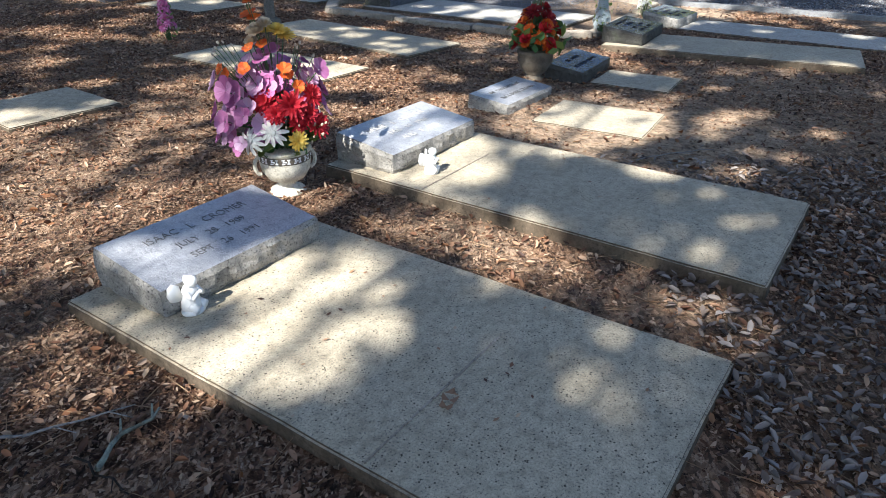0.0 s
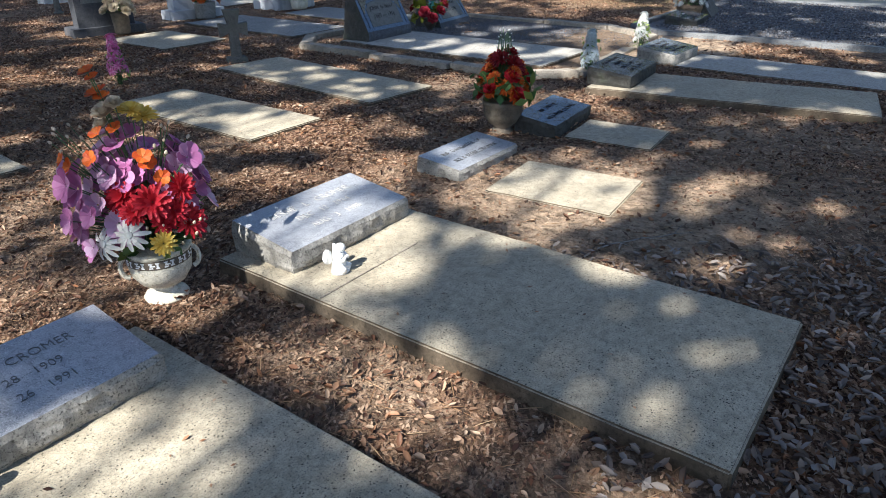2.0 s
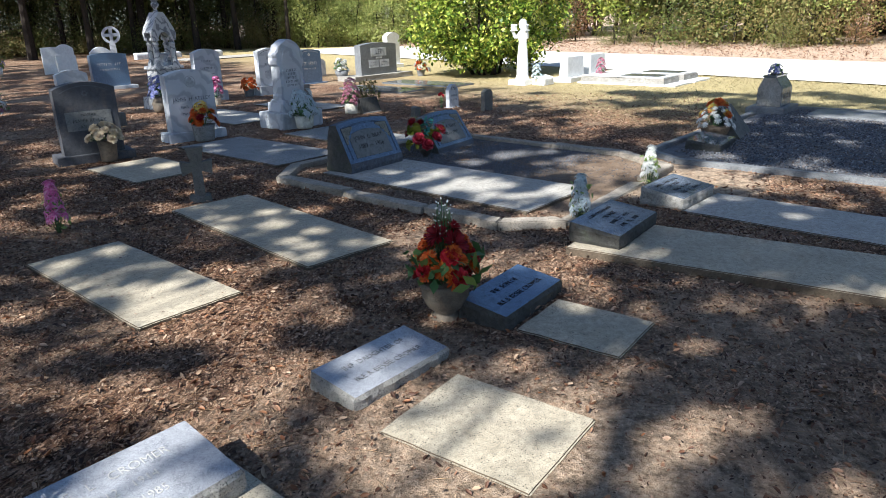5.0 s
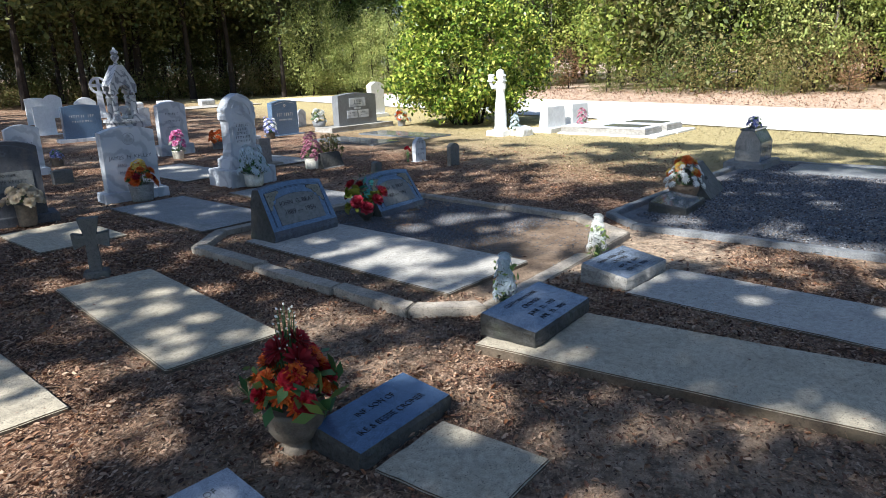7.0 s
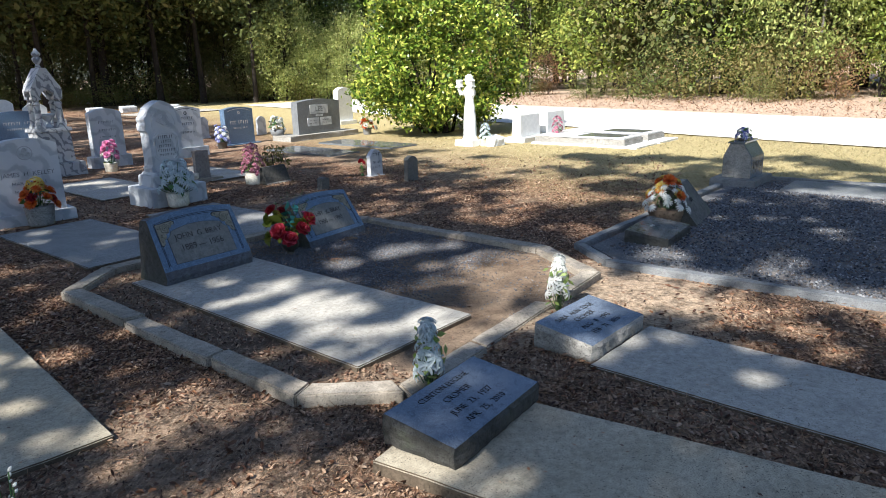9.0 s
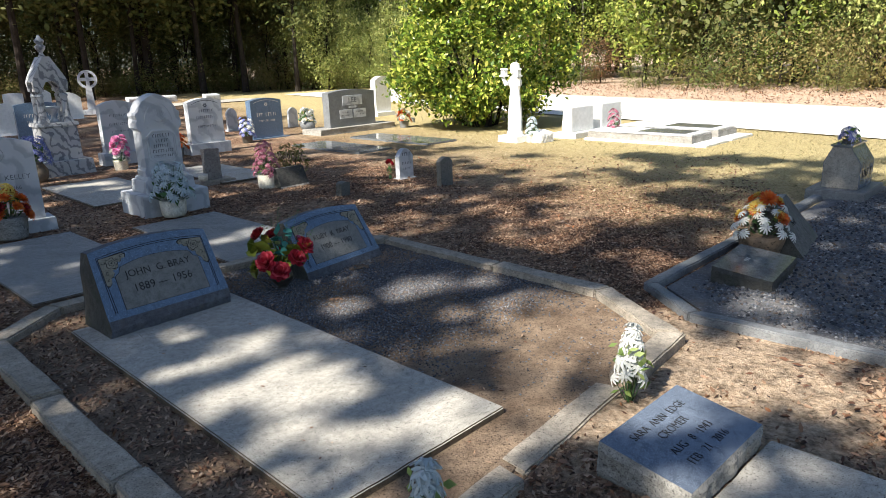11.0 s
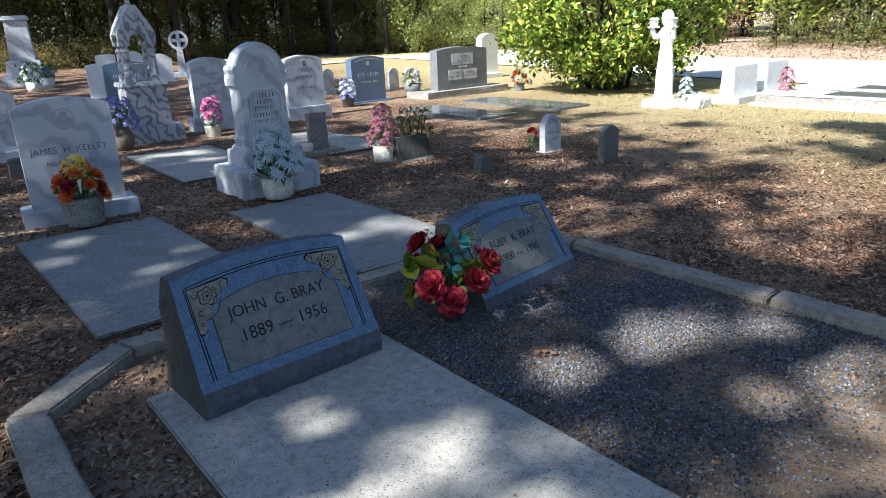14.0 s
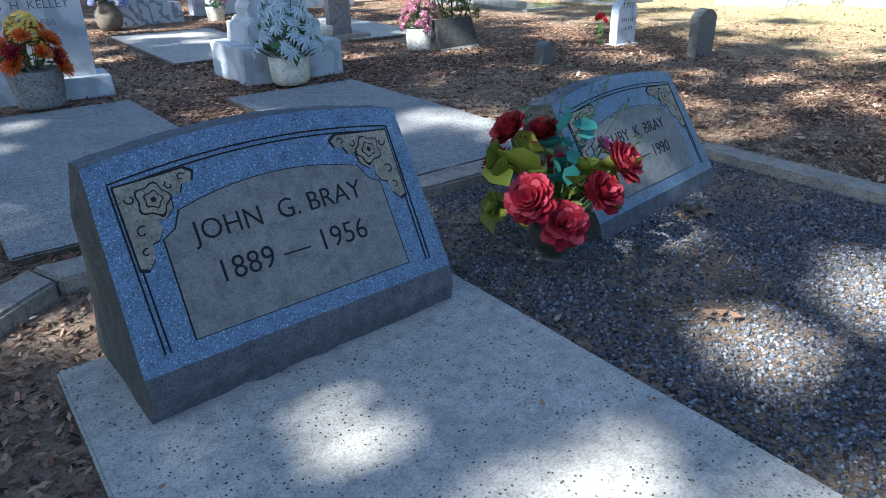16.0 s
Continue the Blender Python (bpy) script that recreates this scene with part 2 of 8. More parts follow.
MAT_CURB = stone_mat("curb_concrete", (0.27, 0.235, 0.185), (0.44, 0.385, 0.31), (0.19, 0.165, 0.13), 90, 0.92, 0.5, 70, (0.15, 0.13, 0.10), 0.6, 2.4, 0.2)
MAT_CURB_BLUE = stone_mat("curb_granite", (0.15, 0.156, 0.16), (0.235, 0.24, 0.24), (0.10, 0.10, 0.105), 130, 0.5, 0.35, 80, (0.2, 0.18, 0.15), 0.66, 2.0, 0.4)
MAT_GRANITE = stone_mat("granite_grey_polished", (0.30, 0.305, 0.32), (0.40, 0.405, 0.42), (0.10, 0.105, 0.115), 240, 0.30, 0.06, 200, spec=0.6, light_speck=(0.58, 0.59, 0.61))
MAT_GRANITE_POLISHED = stone_mat("granite_dark_grey_polished", (0.095, 0.118, 0.155), (0.14, 0.165, 0.21), (0.05, 0.06, 0.08), 240, 0.2, 0.02, 200, spec=0.55, light_speck=(0.30, 0.34, 0.41))
# blue-grey stone, with some of the sky's reflected blue put into the colour
MAT_GRANITE_BLUE = stone_mat("granite_blue_grey", (0.075, 0.125, 0.20), (0.12, 0.175, 0.26), (0.02, 0.035, 0.065), 190, 0.34, 0.10, 260, spec=0.6, light_speck=(0.25, 0.34, 0.46))
# sky mirrored in the polish is put into this dark blue base colour
MAT_GRANITE_SKY_TINT = stone_mat("granite_navy_polished", (0.05, 0.085, 0.15), (0.075, 0.115, 0.19), (0.025, 0.04, 0.075), 240, 0.24, 0.04, 220, spec=0.7, light_speck=(0.14, 0.20, 0.30))
MAT_GRANITE_PANEL = stone_mat("granite_steeled_panel", (0.155, 0.158, 0.15), (0.205, 0.205, 0.19), (0.10, 0.102, 0.10), 300, 0.75, 0.08, 260, (0.19, 0.165, 0.15), 0.68, 6.0)
MAT_GRANITE_ROUGH = stone_mat("granite_rock_pitched", (0.25, 0.235, 0.205), (0.42, 0.40, 0.36), (0.10, 0.095, 0.085), 120, 0.9, 1.0, 28, (0.12, 0.105, 0.08), 0.62, 6.0, 0.2)
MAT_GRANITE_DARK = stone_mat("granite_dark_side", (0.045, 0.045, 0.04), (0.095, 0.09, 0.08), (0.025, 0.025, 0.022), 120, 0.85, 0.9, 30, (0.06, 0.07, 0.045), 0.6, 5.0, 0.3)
MAT_MARBLE = marble_mat("marble_white_weathered", (0.54, 0.55, 0.56), (0.33, 0.345, 0.365), 1.5, 0.6)
MAT_MARBLE_VEIN = marble_mat("marble_veined_grey", (0.47, 0.47, 0.465), (0.05, 0.06, 0.085), 2.4, 0.45)
MAT_LEDGER_DARK = stone_mat("granite_dark_polished", (0.10, 0.11, 0.115), (0.15, 0.16, 0.165), (0.22, 0.22, 0.22), 280, 0.12, 0.02, 200, spec=0.6)
MAT_SLATE = stone_mat("granite_slate_weathered", (0.05, 0.052, 0.058), (0.095, 0.096, 0.105), (0.03, 0.03, 0.034), 160, 0.6, 0.4, 60, (0.16, 0.12, 0.085), 0.62, 3.0, 0.4)
MAT_OLD_STONE = stone_mat("old_cement_stone", (0.125, 0.12, 0.105), (0.22, 0.21, 0.19), (0.09, 0.09, 0.08), 90, 0.95, 0.6, 40, (0.10, 0.11, 0.08), 0.58, 6.0, 0.2)
MAT_WHITE = plain_mat("painted_white_cement", (0.74, 0.74, 0.71), 0.7, 0.1, 12)
MAT_CARVE = plain_mat("lettering_dark", (0.010, 0.010, 0.011), 0.95, 0.2)
MAT_CARVE_SOFT = plain_mat("lettering_weathered", (0.13, 0.128, 0.125), 0.8, 0.3)
MAT_EMBLEM = plain_mat("emblem_worn", (0.36, 0.365, 0.37), 0.8, 0.2)
MAT_CARVE_PALE = plain_mat("lettering_pale", (0.52, 0.50, 0.46), 0.8, 0.15)
MAT_CARVE_MARBLE = plain_mat("lettering_worn", (0.10, 0.105, 0.115), 0.8, 0.2)
MAT_URN = stone_mat("urn_cream_resin", (0.62, 0.58, 0.47), (0.72, 0.68, 0.57), (0.45, 0.40, 0.28), 80, 0.6, 0.2, 40, (0.40, 0.36, 0.22), 0.6, 9.0)
MAT_URN_PALE = stone_mat("pale_cover_stone", (0.60, 0.59, 0.56), (0.70, 0.69, 0.66), (0.45, 0.44, 0.42), 120, 0.5, 0.1, 80, (0.42, 0.41, 0.39), 0.66, 2.0)
MAT_URN_AGED = stone_mat("urn_aged_cement", (0.11, 0.088, 0.065), (0.19, 0.155, 0.115), (0.14, 0.12, 0.09), 80, 0.9, 0.4, 40, (0.13, 0.12, 0.09), 0.58, 8.0)
MAT_PORCELAIN = plain_mat("porcelain_white", (0.78, 0.78, 0.76), 0.35, 0.06, 20)
MAT_BARK = stone_mat("bark", (0.022, 0.018, 0.015), (0.05, 0.041, 0.034), (0.02, 0.016, 0.013), 40, 0.95, 1.0, 9, spec=0.1)
MAT_STEM = plain_mat("plastic_stem_green", (0.05, 0.11, 0.035), 0.5)
MAT_METAL = plain_mat("bronze_vase_dark", (0.09, 0.085, 0.075), 0.45, 0.3, 20, 0.6)
MAT_WOOD = stone_mat("wood_weathered_grey", (0.20, 0.18, 0.16), (0.30, 0.275, 0.25), (0.12, 0.105, 0.09), 60, 0.95, 0.6, 25)
MAT_WICKER = stone_mat("wicker_brown", (0.16, 0.11, 0.07), (0.28, 0.2, 0.13), (0.07, 0.05, 0.03), 40, 0.8, 1.0, 35)
MAT_GRAVEL = leaf_mat("gravel_blue_grey", [(0.018, 0.02, 0.025), (0.08, 0.087, 0.10), (0.14, 0.148, 0.166), (0.095, 0.07, 0.052), (0.30, 0.305, 0.31)], 0.8, 0.0)
MAT_SOIL = stone_mat("plot_soil", (0.12, 0.082, 0.055), (0.32, 0.235, 0.16), (0.05, 0.036, 0.026), 90, 0.95, 1.0, 40, (0.10, 0.07, 0.05), 0.60, 2.2, 0.1)
MAT_GRAVEL_BED = stone_mat("gravel_bed", (0.10, 0.10, 0.105), (0.17, 0.165, 0.16), (0.26, 0.255, 0.25), 55, 0.9, 1.0, 55, (0.27, 0.2, 0.13), 0.60, 1.0, 0.2)
MAT_LITTER = leaf_mat("fallen_leaves", [(0.04, 0.02, 0.013), (0.11, 0.052, 0.03), (0.20, 0.10, 0.055), (0.30, 0.18, 0.105), (0.50, 0.37, 0.255), (0.28, 0.11, 0.04)], 0.55, 0.15)
MAT_LITTER_FINE = leaf_mat("shredded_leaf_litter", [(0.022, 0.012, 0.008), (0.09, 0.045, 0.026), (0.19, 0.10, 0.058), (0.30, 0.185, 0.115), (0.42, 0.30, 0.20), (0.14, 0.07, 0.04)], 0.7, 0.1)
MAT_LICHEN_TWIG = stone_mat("twig_lichen_grey", (0.12, 0.11, 0.085), (0.30, 0.32, 0.25), (0.05, 0.045, 0.035), 60, 0.95, 0.8, 40, (0.42, 0.46, 0.36), 0.55, 14.0, 0.1)
MAT_LITTER_PALE = leaf_mat("pale_fallen_leaves", [(0.07, 0.05, 0.04), (0.20, 0.16, 0.135), (0.40, 0.35, 0.31), (0.10, 0.07, 0.055)], 0.6, 0.15)
MAT_NEEDLE = leaf_mat("pine_straw", [(0.17, 0.09, 0.045), (0.30, 0.18, 0.09), (0.42, 0.29, 0.17)], 0.7, 0.0)
MAT_GRASS = leaf_mat("dry_grass", [(0.16, 0.15, 0.06), (0.36, 0.30, 0.16), (0.56, 0.48, 0.29)], 0.7, 0.3)
MAT_OAK = leaf_mat("oak_foliage", [(0.035, 0.055, 0.018), (0.06, 0.085, 0.025), (0.10, 0.11, 0.035)], 0.45, 0.25)
MAT_CAMELLIA = leaf_mat("glossy_shrub_foliage", [(0.025, 0.05, 0.010), (0.11, 0.185, 0.02), (0.29, 0.365, 0.045), (0.60, 0.57, 0.12)], 0.33, 0.22)
MAT_WOODS = leaf_mat("woodland_foliage", [(0.03, 0.055, 0.012), (0.11, 0.165, 0.028), (0.25, 0.31, 0.055), (0.44, 0.42, 0.10)], 0.5, 0.3, 0.5)
# darker copy of the woodland foliage: shade within the woods put into the colour
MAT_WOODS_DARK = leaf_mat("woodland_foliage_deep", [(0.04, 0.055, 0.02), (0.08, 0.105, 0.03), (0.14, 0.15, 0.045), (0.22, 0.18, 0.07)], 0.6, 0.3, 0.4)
MAT_VINE = leaf_mat("pale_vine_foliage", [(0.08, 0.11, 0.03), (0.24, 0.29, 0.075), (0.42, 0.45, 0.14), (0.58, 0.54, 0.22)], 0.55, 0.3, 0.3)
MAT_BRUSH = leaf_mat("autumn_brush", [(0.06, 0.085, 0.02), (0.13, 0.16, 0.04), (0.25, 0.19, 0.075), (0.24, 0.26, 0.07)], 0.7, 0.3, 0.6)
MAT_BROWN_BRUSH = leaf_mat("dead_leaf_brush", [(0.10, 0.06, 0.03), (0.24, 0.13, 0.065), (0.36, 0.22, 0.12), (0.13, 0.13, 0.04)], 0.7, 0.3, 0.5)
MAT_PALE_BARK = stone_mat("bark_grey_pale", (0.14, 0.125, 0.105), (0.26, 0.24, 0.21), (0.07, 0.06, 0.05), 40, 0.95, 0.8, 12, spec=0.1)
MAT_GREENERY = leaf_mat("plastic_leaves", [(0.04, 0.10, 0.03), (0.08, 0.16, 0.05), (0.17, 0.22, 0.05)], 0.45, 0.2)


def petals(name, cols):
    return leaf_mat("petals_" + name, cols, 0.55, 0.25)


PET_PURPLE = petals("orchid", [(0.28, 0.075, 0.20), (0.44, 0.17, 0.35), (0.60, 0.34, 0.51)])
PET_ORCHID_PALE = petals("pale_orchid", [(0.48, 0.24, 0.42), (0.62, 0.42, 0.57), (0.68, 0.52, 0.62)])
PET_RED = petals("red", [(0.30, 0.012, 0.02), (0.48, 0.02, 0.035), (0.58, 0.05, 0.07)])
PET_DARKRED = petals("dark_red", [(0.12, 0.008, 0.012), (0.22, 0.012, 0.018), (0.38, 0.03, 0.04)])
PET_ROSE = petals("rose", [(0.15, 0.006, 0.015), (0.35, 0.018, 0.036), (0.53, 0.09, 0.13)])
PET_ORANGE = petals("orange", [(0.50, 0.07, 0.015), (0.62, 0.13, 0.02), (0.66, 0.22, 0.04)])
PET_YELLOW = petals("yellow", [(0.62, 0.42, 0.06), (0.72, 0.58, 0.16)])
PET_WHITE = petals("white", [(0.66, 0.66, 0.60), (0.78, 0.78, 0.74)])
PET_BLUEWHITE = petals("blue_white", [(0.42, 0.50, 0.52), (0.62, 0.67, 0.68)])
PET_PINK = petals("pink", [(0.55, 0.08, 0.28), (0.66, 0.22, 0.42), (0.72, 0.45, 0.56)])
PET_CREAM = petals("cream", [(0.55, 0.46, 0.33), (0.66, 0.58, 0.44)])
PET_MAUVE = petals("mauve", [(0.22, 0.05, 0.09), (0.42, 0.14, 0.2), (0.62, 0.42, 0.45)])
PET_BLUE = petals("blue", [(0.10, 0.11, 0.34), (0.22, 0.25, 0.5), (0.6, 0.6, 0.7)])
PET_TEAL = petals("teal", [(0.03, 0.16, 0.14), (0.08, 0.28, 0.24)])


# building helpers ------------------------------------------------------
PHI = 57.4


def mesh_ob(name, bm, mat, smooth=False):
    me = bpy.data.meshes.new(name)
    bm.normal_update()
    bm.to_mesh(me)
    bm.free()
    if smooth:
        for p in me.polygons:
            p.use_smooth = True
    for m in (mat if isinstance(mat, (list, tuple)) else [mat]):
        me.materials.append(m)
    return new(name, me)


def part(name, bm, mat, parent, label="", smooth=False):
    ob = mesh_ob(name, bm, mat, smooth)
    ob.parent = parent
    if label:
        ob["label"] = label
    return ob


def thing(name, m, label, category, group="", kind=""):
    ob = new(name)
    ob.empty_display_size = 0.1
    ob.matrix_world = m
    return tagged(ob, label, category, group, kind)


def at(x, y, phi=PHI, z=0.022):
    return pose(x, y, z, 0, 0, phi)


def box(bm, x0, x1, y0, y1, z0, z1, taper=0.0):
    t = taper
    vs = [bm.verts.new(v) for v in ((x0, y0, z0), (x1, y0, z0), (x1, y1, z0), (x0, y1, z0), (x0 + t, y0 + t, z1), (x1 - t, y0 + t, z1), (x1 - t, y1 - t, z1), (x0 + t, y1 - t, z1))]
    for f in ((3, 2, 1, 0), (4, 5, 6, 7), (0, 1, 5, 4), (1, 2, 6, 5), (2, 3, 7, 6), (3, 0, 4, 7)):
        bm.faces.new([vs[i] for i in f])
    return vs


def soften(bm, width, segments=2):
    bmesh.ops.bevel(bm, geom=list(bm.edges), offset=width, segments=segments, affect="EDGES", clamp_overlap=True)


def rough_up(bm, amount, scale=9.0, keep=None):
    """Uneven faces: moves points along the noise, but for those that keep() names."""
    for v in bm.verts:
        if keep and keep(v.co):
            continue
        d = noise.noise_vector(v.co * scale)
        v.co += d * amount


def prism(bm, pts, z0, z1, top_mat=0, side_mat=0):
    """An upright prism on a plan outline given anticlockwise."""
    lo = [bm.verts.new((x, y, z0)) for x, y in pts]
    hi = [bm.verts.new((x, y, z1)) for x, y in pts]
    n = len(pts)
    f = bm.faces.new(hi)
    f.material_index = top_mat
    bm.faces.new(lo[::-1])
    for i in range(n):
        g = bm.faces.new((lo[i], lo[(i + 1) % n], hi[(i + 1) % n], hi[i]))
        g.material_index = side_mat


def plate(bm, pts, y0, y1, front_mat=0, side_mat=0):
    """A slab standing on edge: outline in x and z, seen from the front (-y), anticlockwise; y0 is the front."""
    fr = [bm.verts.new((x, y0, z)) for x, z in pts]
    bk = [bm.verts.new((x, y1, z)) for x, z in pts]
    n = len(pts)
    bm.faces.new(fr).material_index = front_mat
    bm.faces.new(bk[::-1]).material_index = side_mat
    for i in range(n):
        bm.faces.new((fr[(i + 1) % n], fr[i], bk[i], bk[(i + 1) % n])).material_index = side_mat


def lathe(bm, prof, steps=20, centre=(0, 0), squash=1.0):
    rings = []
    for r, z in prof:
        rings.append([bm.verts.new((centre[0] + r * math.cos(2 * math.pi * i / steps), centre[1] + squash * r * math.sin(2 * math.pi * i / steps), z)) for i in range(steps)])
    for a, b in zip(rings, rings[1:]):
        for i in range(steps):
            j = (i + 1) % steps
            bm.faces.new((a[i], a[j], b[j], b[i]))
    bm.faces.new(rings[0][::-1])
    bm.faces.new(rings[-1])


def tube(bm, a, b, r0, r1, steps=6):
    a, b = Vector(a), Vector(b)
    q = (b - a).to_track_quat("Z", "Y").to_matrix()
    ra = [bm.verts.new(a + q @ Vector((r0 * math.cos(t), r0 * math.sin(t), 0))) for t in (2 * math.pi * i / steps for i in range(steps))]
    rb = [bm.verts.new(b + q @ Vector((r1 * math.cos(t), r1 * math.sin(t), 0))) for t in (2 * math.pi * i / steps for i in range(steps))]
    for i in range(steps):
        j = (i + 1) % steps
        bm.faces.new((ra[i], ra[j], rb[j], rb[i]))
    bm.faces.new(ra[::-1])
    bm.faces.new(rb)


def arc_top(w, z_side, z_top, n=12):
    """Points of a gently arched top edge, from right to left."""
    out = []
    for i in range(n + 1):
        x = w / 2 - w * i / n
        out.append((x, z_side + (z_top - z_side) * (1 - (2 * x / w) ** 2)))
    return out


def letter_part(body, size, m, mat, parent, depth=0.0012, squeeze=1.0, name="lettering"):
    """Lettering centred on its line, lying in its own plane; m places it on the stone."""
    cu = bpy.data.curves.new("line_of_letters", "FONT")
    cu.body, cu.size, cu.extrude, cu.offset = body, size, depth, (-0.02 * size if size < 0.066 else -0.006 * size)
    cu.align_x, cu.align_y = "CENTER", "CENTER"
    cu.resolution_u = 3
    tmp = new("letters_tmp", cu)
    dg = bpy.context.evaluated_depsgraph_get()
    dg.update()
    me = bpy.data.meshes.new_from_object(tmp.evaluated_get(dg))
    bpy.data.objects.remove(tmp)
    bpy.data.curves.remove(cu)
    me.transform(m @ Matrix.Diagonal((squeeze, 1, 1, 1)))
    me.materials.clear()
    me.materials.append(mat)
    ob = new(name, me)
    ob.parent = parent
    return ob


def bars_part(rows, m, mat, parent, name="worn_lettering"):
    """Worn lines of writing as rows of short strokes: (y, width, height)."""
    bm = bmesh.new()
    r = random.Random(len(rows) * 17 + int(rows[0][1] * 1000))
    for y, w, h in rows:
        x = -w / 2
        while x < w / 2:
            s = h * r.uniform(0.45, 0.8)
            if r.random() < 0.88:
                box(bm, x, x + s * 0.28, y - h / 2, y + h / 2, -0.001, 0.0012)
                if r.random() < 0.6:
                    box(bm, x + s * 0.28, x + s * 0.8, y + h * 0.3, y + h / 2, -0.001, 0.0012)
            x += s + h * 0.18
    bm.transform(m)
    ob = mesh_ob(name, bm, mat)
    ob.parent = parent
    return ob


# quads in bulk: leaves, stones ------------------------------------------
def leaf_cloud(name, centres, size, mat, droop=0.5, aspect=0.5, seed=1, flat=None, oval=False):
    """One mesh of small bent leaves at the given centres."""
    r = np.random.RandomState(seed)
    c = np.asarray(centres, float)
    n = len(c)
    s = size * r.uniform(0.6, 1.35, (n, 1))
    d = r.normal(size=(n, 3))
    if flat is not None:
        d[:, 2] *= flat
    d /= np.linalg.norm(d, axis=1, keepdims=True)
    up = r.normal(size=(n, 3)) * (droop if flat is None else flat) + np.array([0, 0, 1.0])
    side = np.cross(d, up)
    side /= np.linalg.norm(side, axis=1, keepdims=True) + 1e-9
    nor = np.cross(side, d)
    a = c - d * s * 0.5
    b = c + d * s * 0.5
    mid = c + nor * s * 0.12
    l = mid + side * s * aspect * 0.5 - nor * s * 0.1
    q = mid - side * s * aspect * 0.5 - nor * s * 0.1
    if oval:
        curl = r.uniform(0.02, 0.35, (n, 1)) * s
        wv = side * s * aspect * 0.5
        m1, m2 = c - d * s * 0.22, c + d * s * 0.2
        v = np.stack([a + nor * curl * 0.2, m1 + wv + nor * curl, m2 + wv * 0.95 + nor * curl * 1.1, b + nor * curl * r.uniform(0, 1.6, (n, 1)), m2 - wv * 0.95 + nor * curl * 1.1, m1 - wv + nor * curl, m1, m2], 1).reshape(-1, 3)
        f = np.array([[0, 6, 1], [1, 6, 7], [1, 7, 2], [2, 7, 3], [3, 7, 4], [4, 7, 6], [4, 6, 5], [5, 6, 0]])
        tri = (np.arange(n)[:, None, None] * 8 + f[None]).reshape(-1)
        me = bpy.data.meshes.new(name)
        me.vertices.add(8 * n)
        me.vertices.foreach_set("co", v.ravel())
        me.loops.add(len(tri))
        me.loops.foreach_set("vertex_index", tri)
        me.polygons.add(len(tri) // 3)
        me.polygons.foreach_set("loop_start", np.arange(len(tri) // 3) * 3)
        me.update(calc_edges=True)
        me.materials.append(mat)
        return me
    v = np.stack([a, l, b, q], 1).reshape(-1, 3)
    me = bpy.data.meshes.new(name)
    me.vertices.add(4 * n)
    me.vertices.foreach_set("co", v.ravel())
    i = np.arange(n)[:, None] * 4
    tri = np.concatenate([i + np.array([[0, 1, 2]]), i + np.array([[0, 2, 3]])], 1).reshape(-1)
    me.loops.add(6 * n)
    me.loops.foreach_set("vertex_index", tri)
    me.polygons.add(2 * n)
    me.polygons.foreach_set("loop_start", np.arange(2 * n) * 3)
    me.update(calc_edges=True)
    me.materials.append(mat)
    return me


def in_poly(p, poly):
    x, y = p[:, 0], p[:, 1]
    inside = np.zeros(len(p), bool)
    n = len(poly)
    for i in range(n):
        x1, y1 = poly[i]
        x2, y2 = poly[(i + 1) % n]
        hit = ((y1 > y) != (y2 > y)) & (x < (x2 - x1) * (y - y1) / (y2 - y1 + 1e-12) + x1)
        inside ^= hit
    return inside


# ground, road ----------------------------------------------------------
def ground():
    bm = bmesh.new()
    xs = [-900, -300, -120, -60] + [-40 + 1.0 * i for i in range(71)] + [60, 120, 300, 900]
    ys = [-900, -300, -100, -40] + [-14 + 1.0 * i for i in range(75)] + [100, 300, 900]
    grid = []
    for y in ys:
        row = []
        for x in xs:
            z = 0.02 * noise.noise((x * 0.31, y * 0.31, 0)) if abs(x) < 45 and -20 < y < 62 else 0.0
            n = 0.71 * x + 0.704 * y
            if n > 26.0:
                z += min(0.45, (n - 26.0) * 0.13)
            lift = 0.03 * min(1.0, max(0.0, (18.6 - n) / 1.2))
            if 17.4 < n <= 26.0:
                z = 0.0
            row.append(bm.verts.new((x, y, z * 0.6 - 0.012 + lift + 0.012 * (lift > 0))))
        grid.append(row)
    for a, b in zip(grid, grid[1:]):
        for i in range(len(xs) - 1):
            bm.faces.new((a[i], a[i + 1], b[i + 1], b[i]))
    ob = mesh_ob("ground", bm, MAT_GROUND, True)
    tagged(ob, "brown leaf litter and sandy soil giving way to dry mown grass", "ground", kind="structure")
    bm = bmesh.new()
    t = Vector((-0.704, 0.71, 0))
    nrm = Vector((0.71, 0.704, 0))
    pts = []
    for i in range(34):
        s = -60 + 3.0 * i
        pts.append((nrm * (19.0 + 0.15 * noise.noise((s * 0.3, 0, 5))) + t * s, nrm * (25.5 + 0.2 * noise.noise((s * 0.3, 3, 5))) + t * s))
    vs = [(bm.verts.new((a.x, a.y, 0.022)), bm.verts.new((b.x, b.y, 0.022))) for a, b in pts]
    for (a, b), (c, d) in zip(vs, vs[1:]):
        bm.faces.new((a, b, d, c))
    bmesh.ops.recalc_face_normals(bm, faces=list(bm.faces))
    ob = mesh_ob("road", bm, MAT_ROAD)
    tagged(ob, "pale sunlit gravel road beside the cemetery", "road", kind="structure")


ground()

BARE = []  # plan outlines that carry no litter


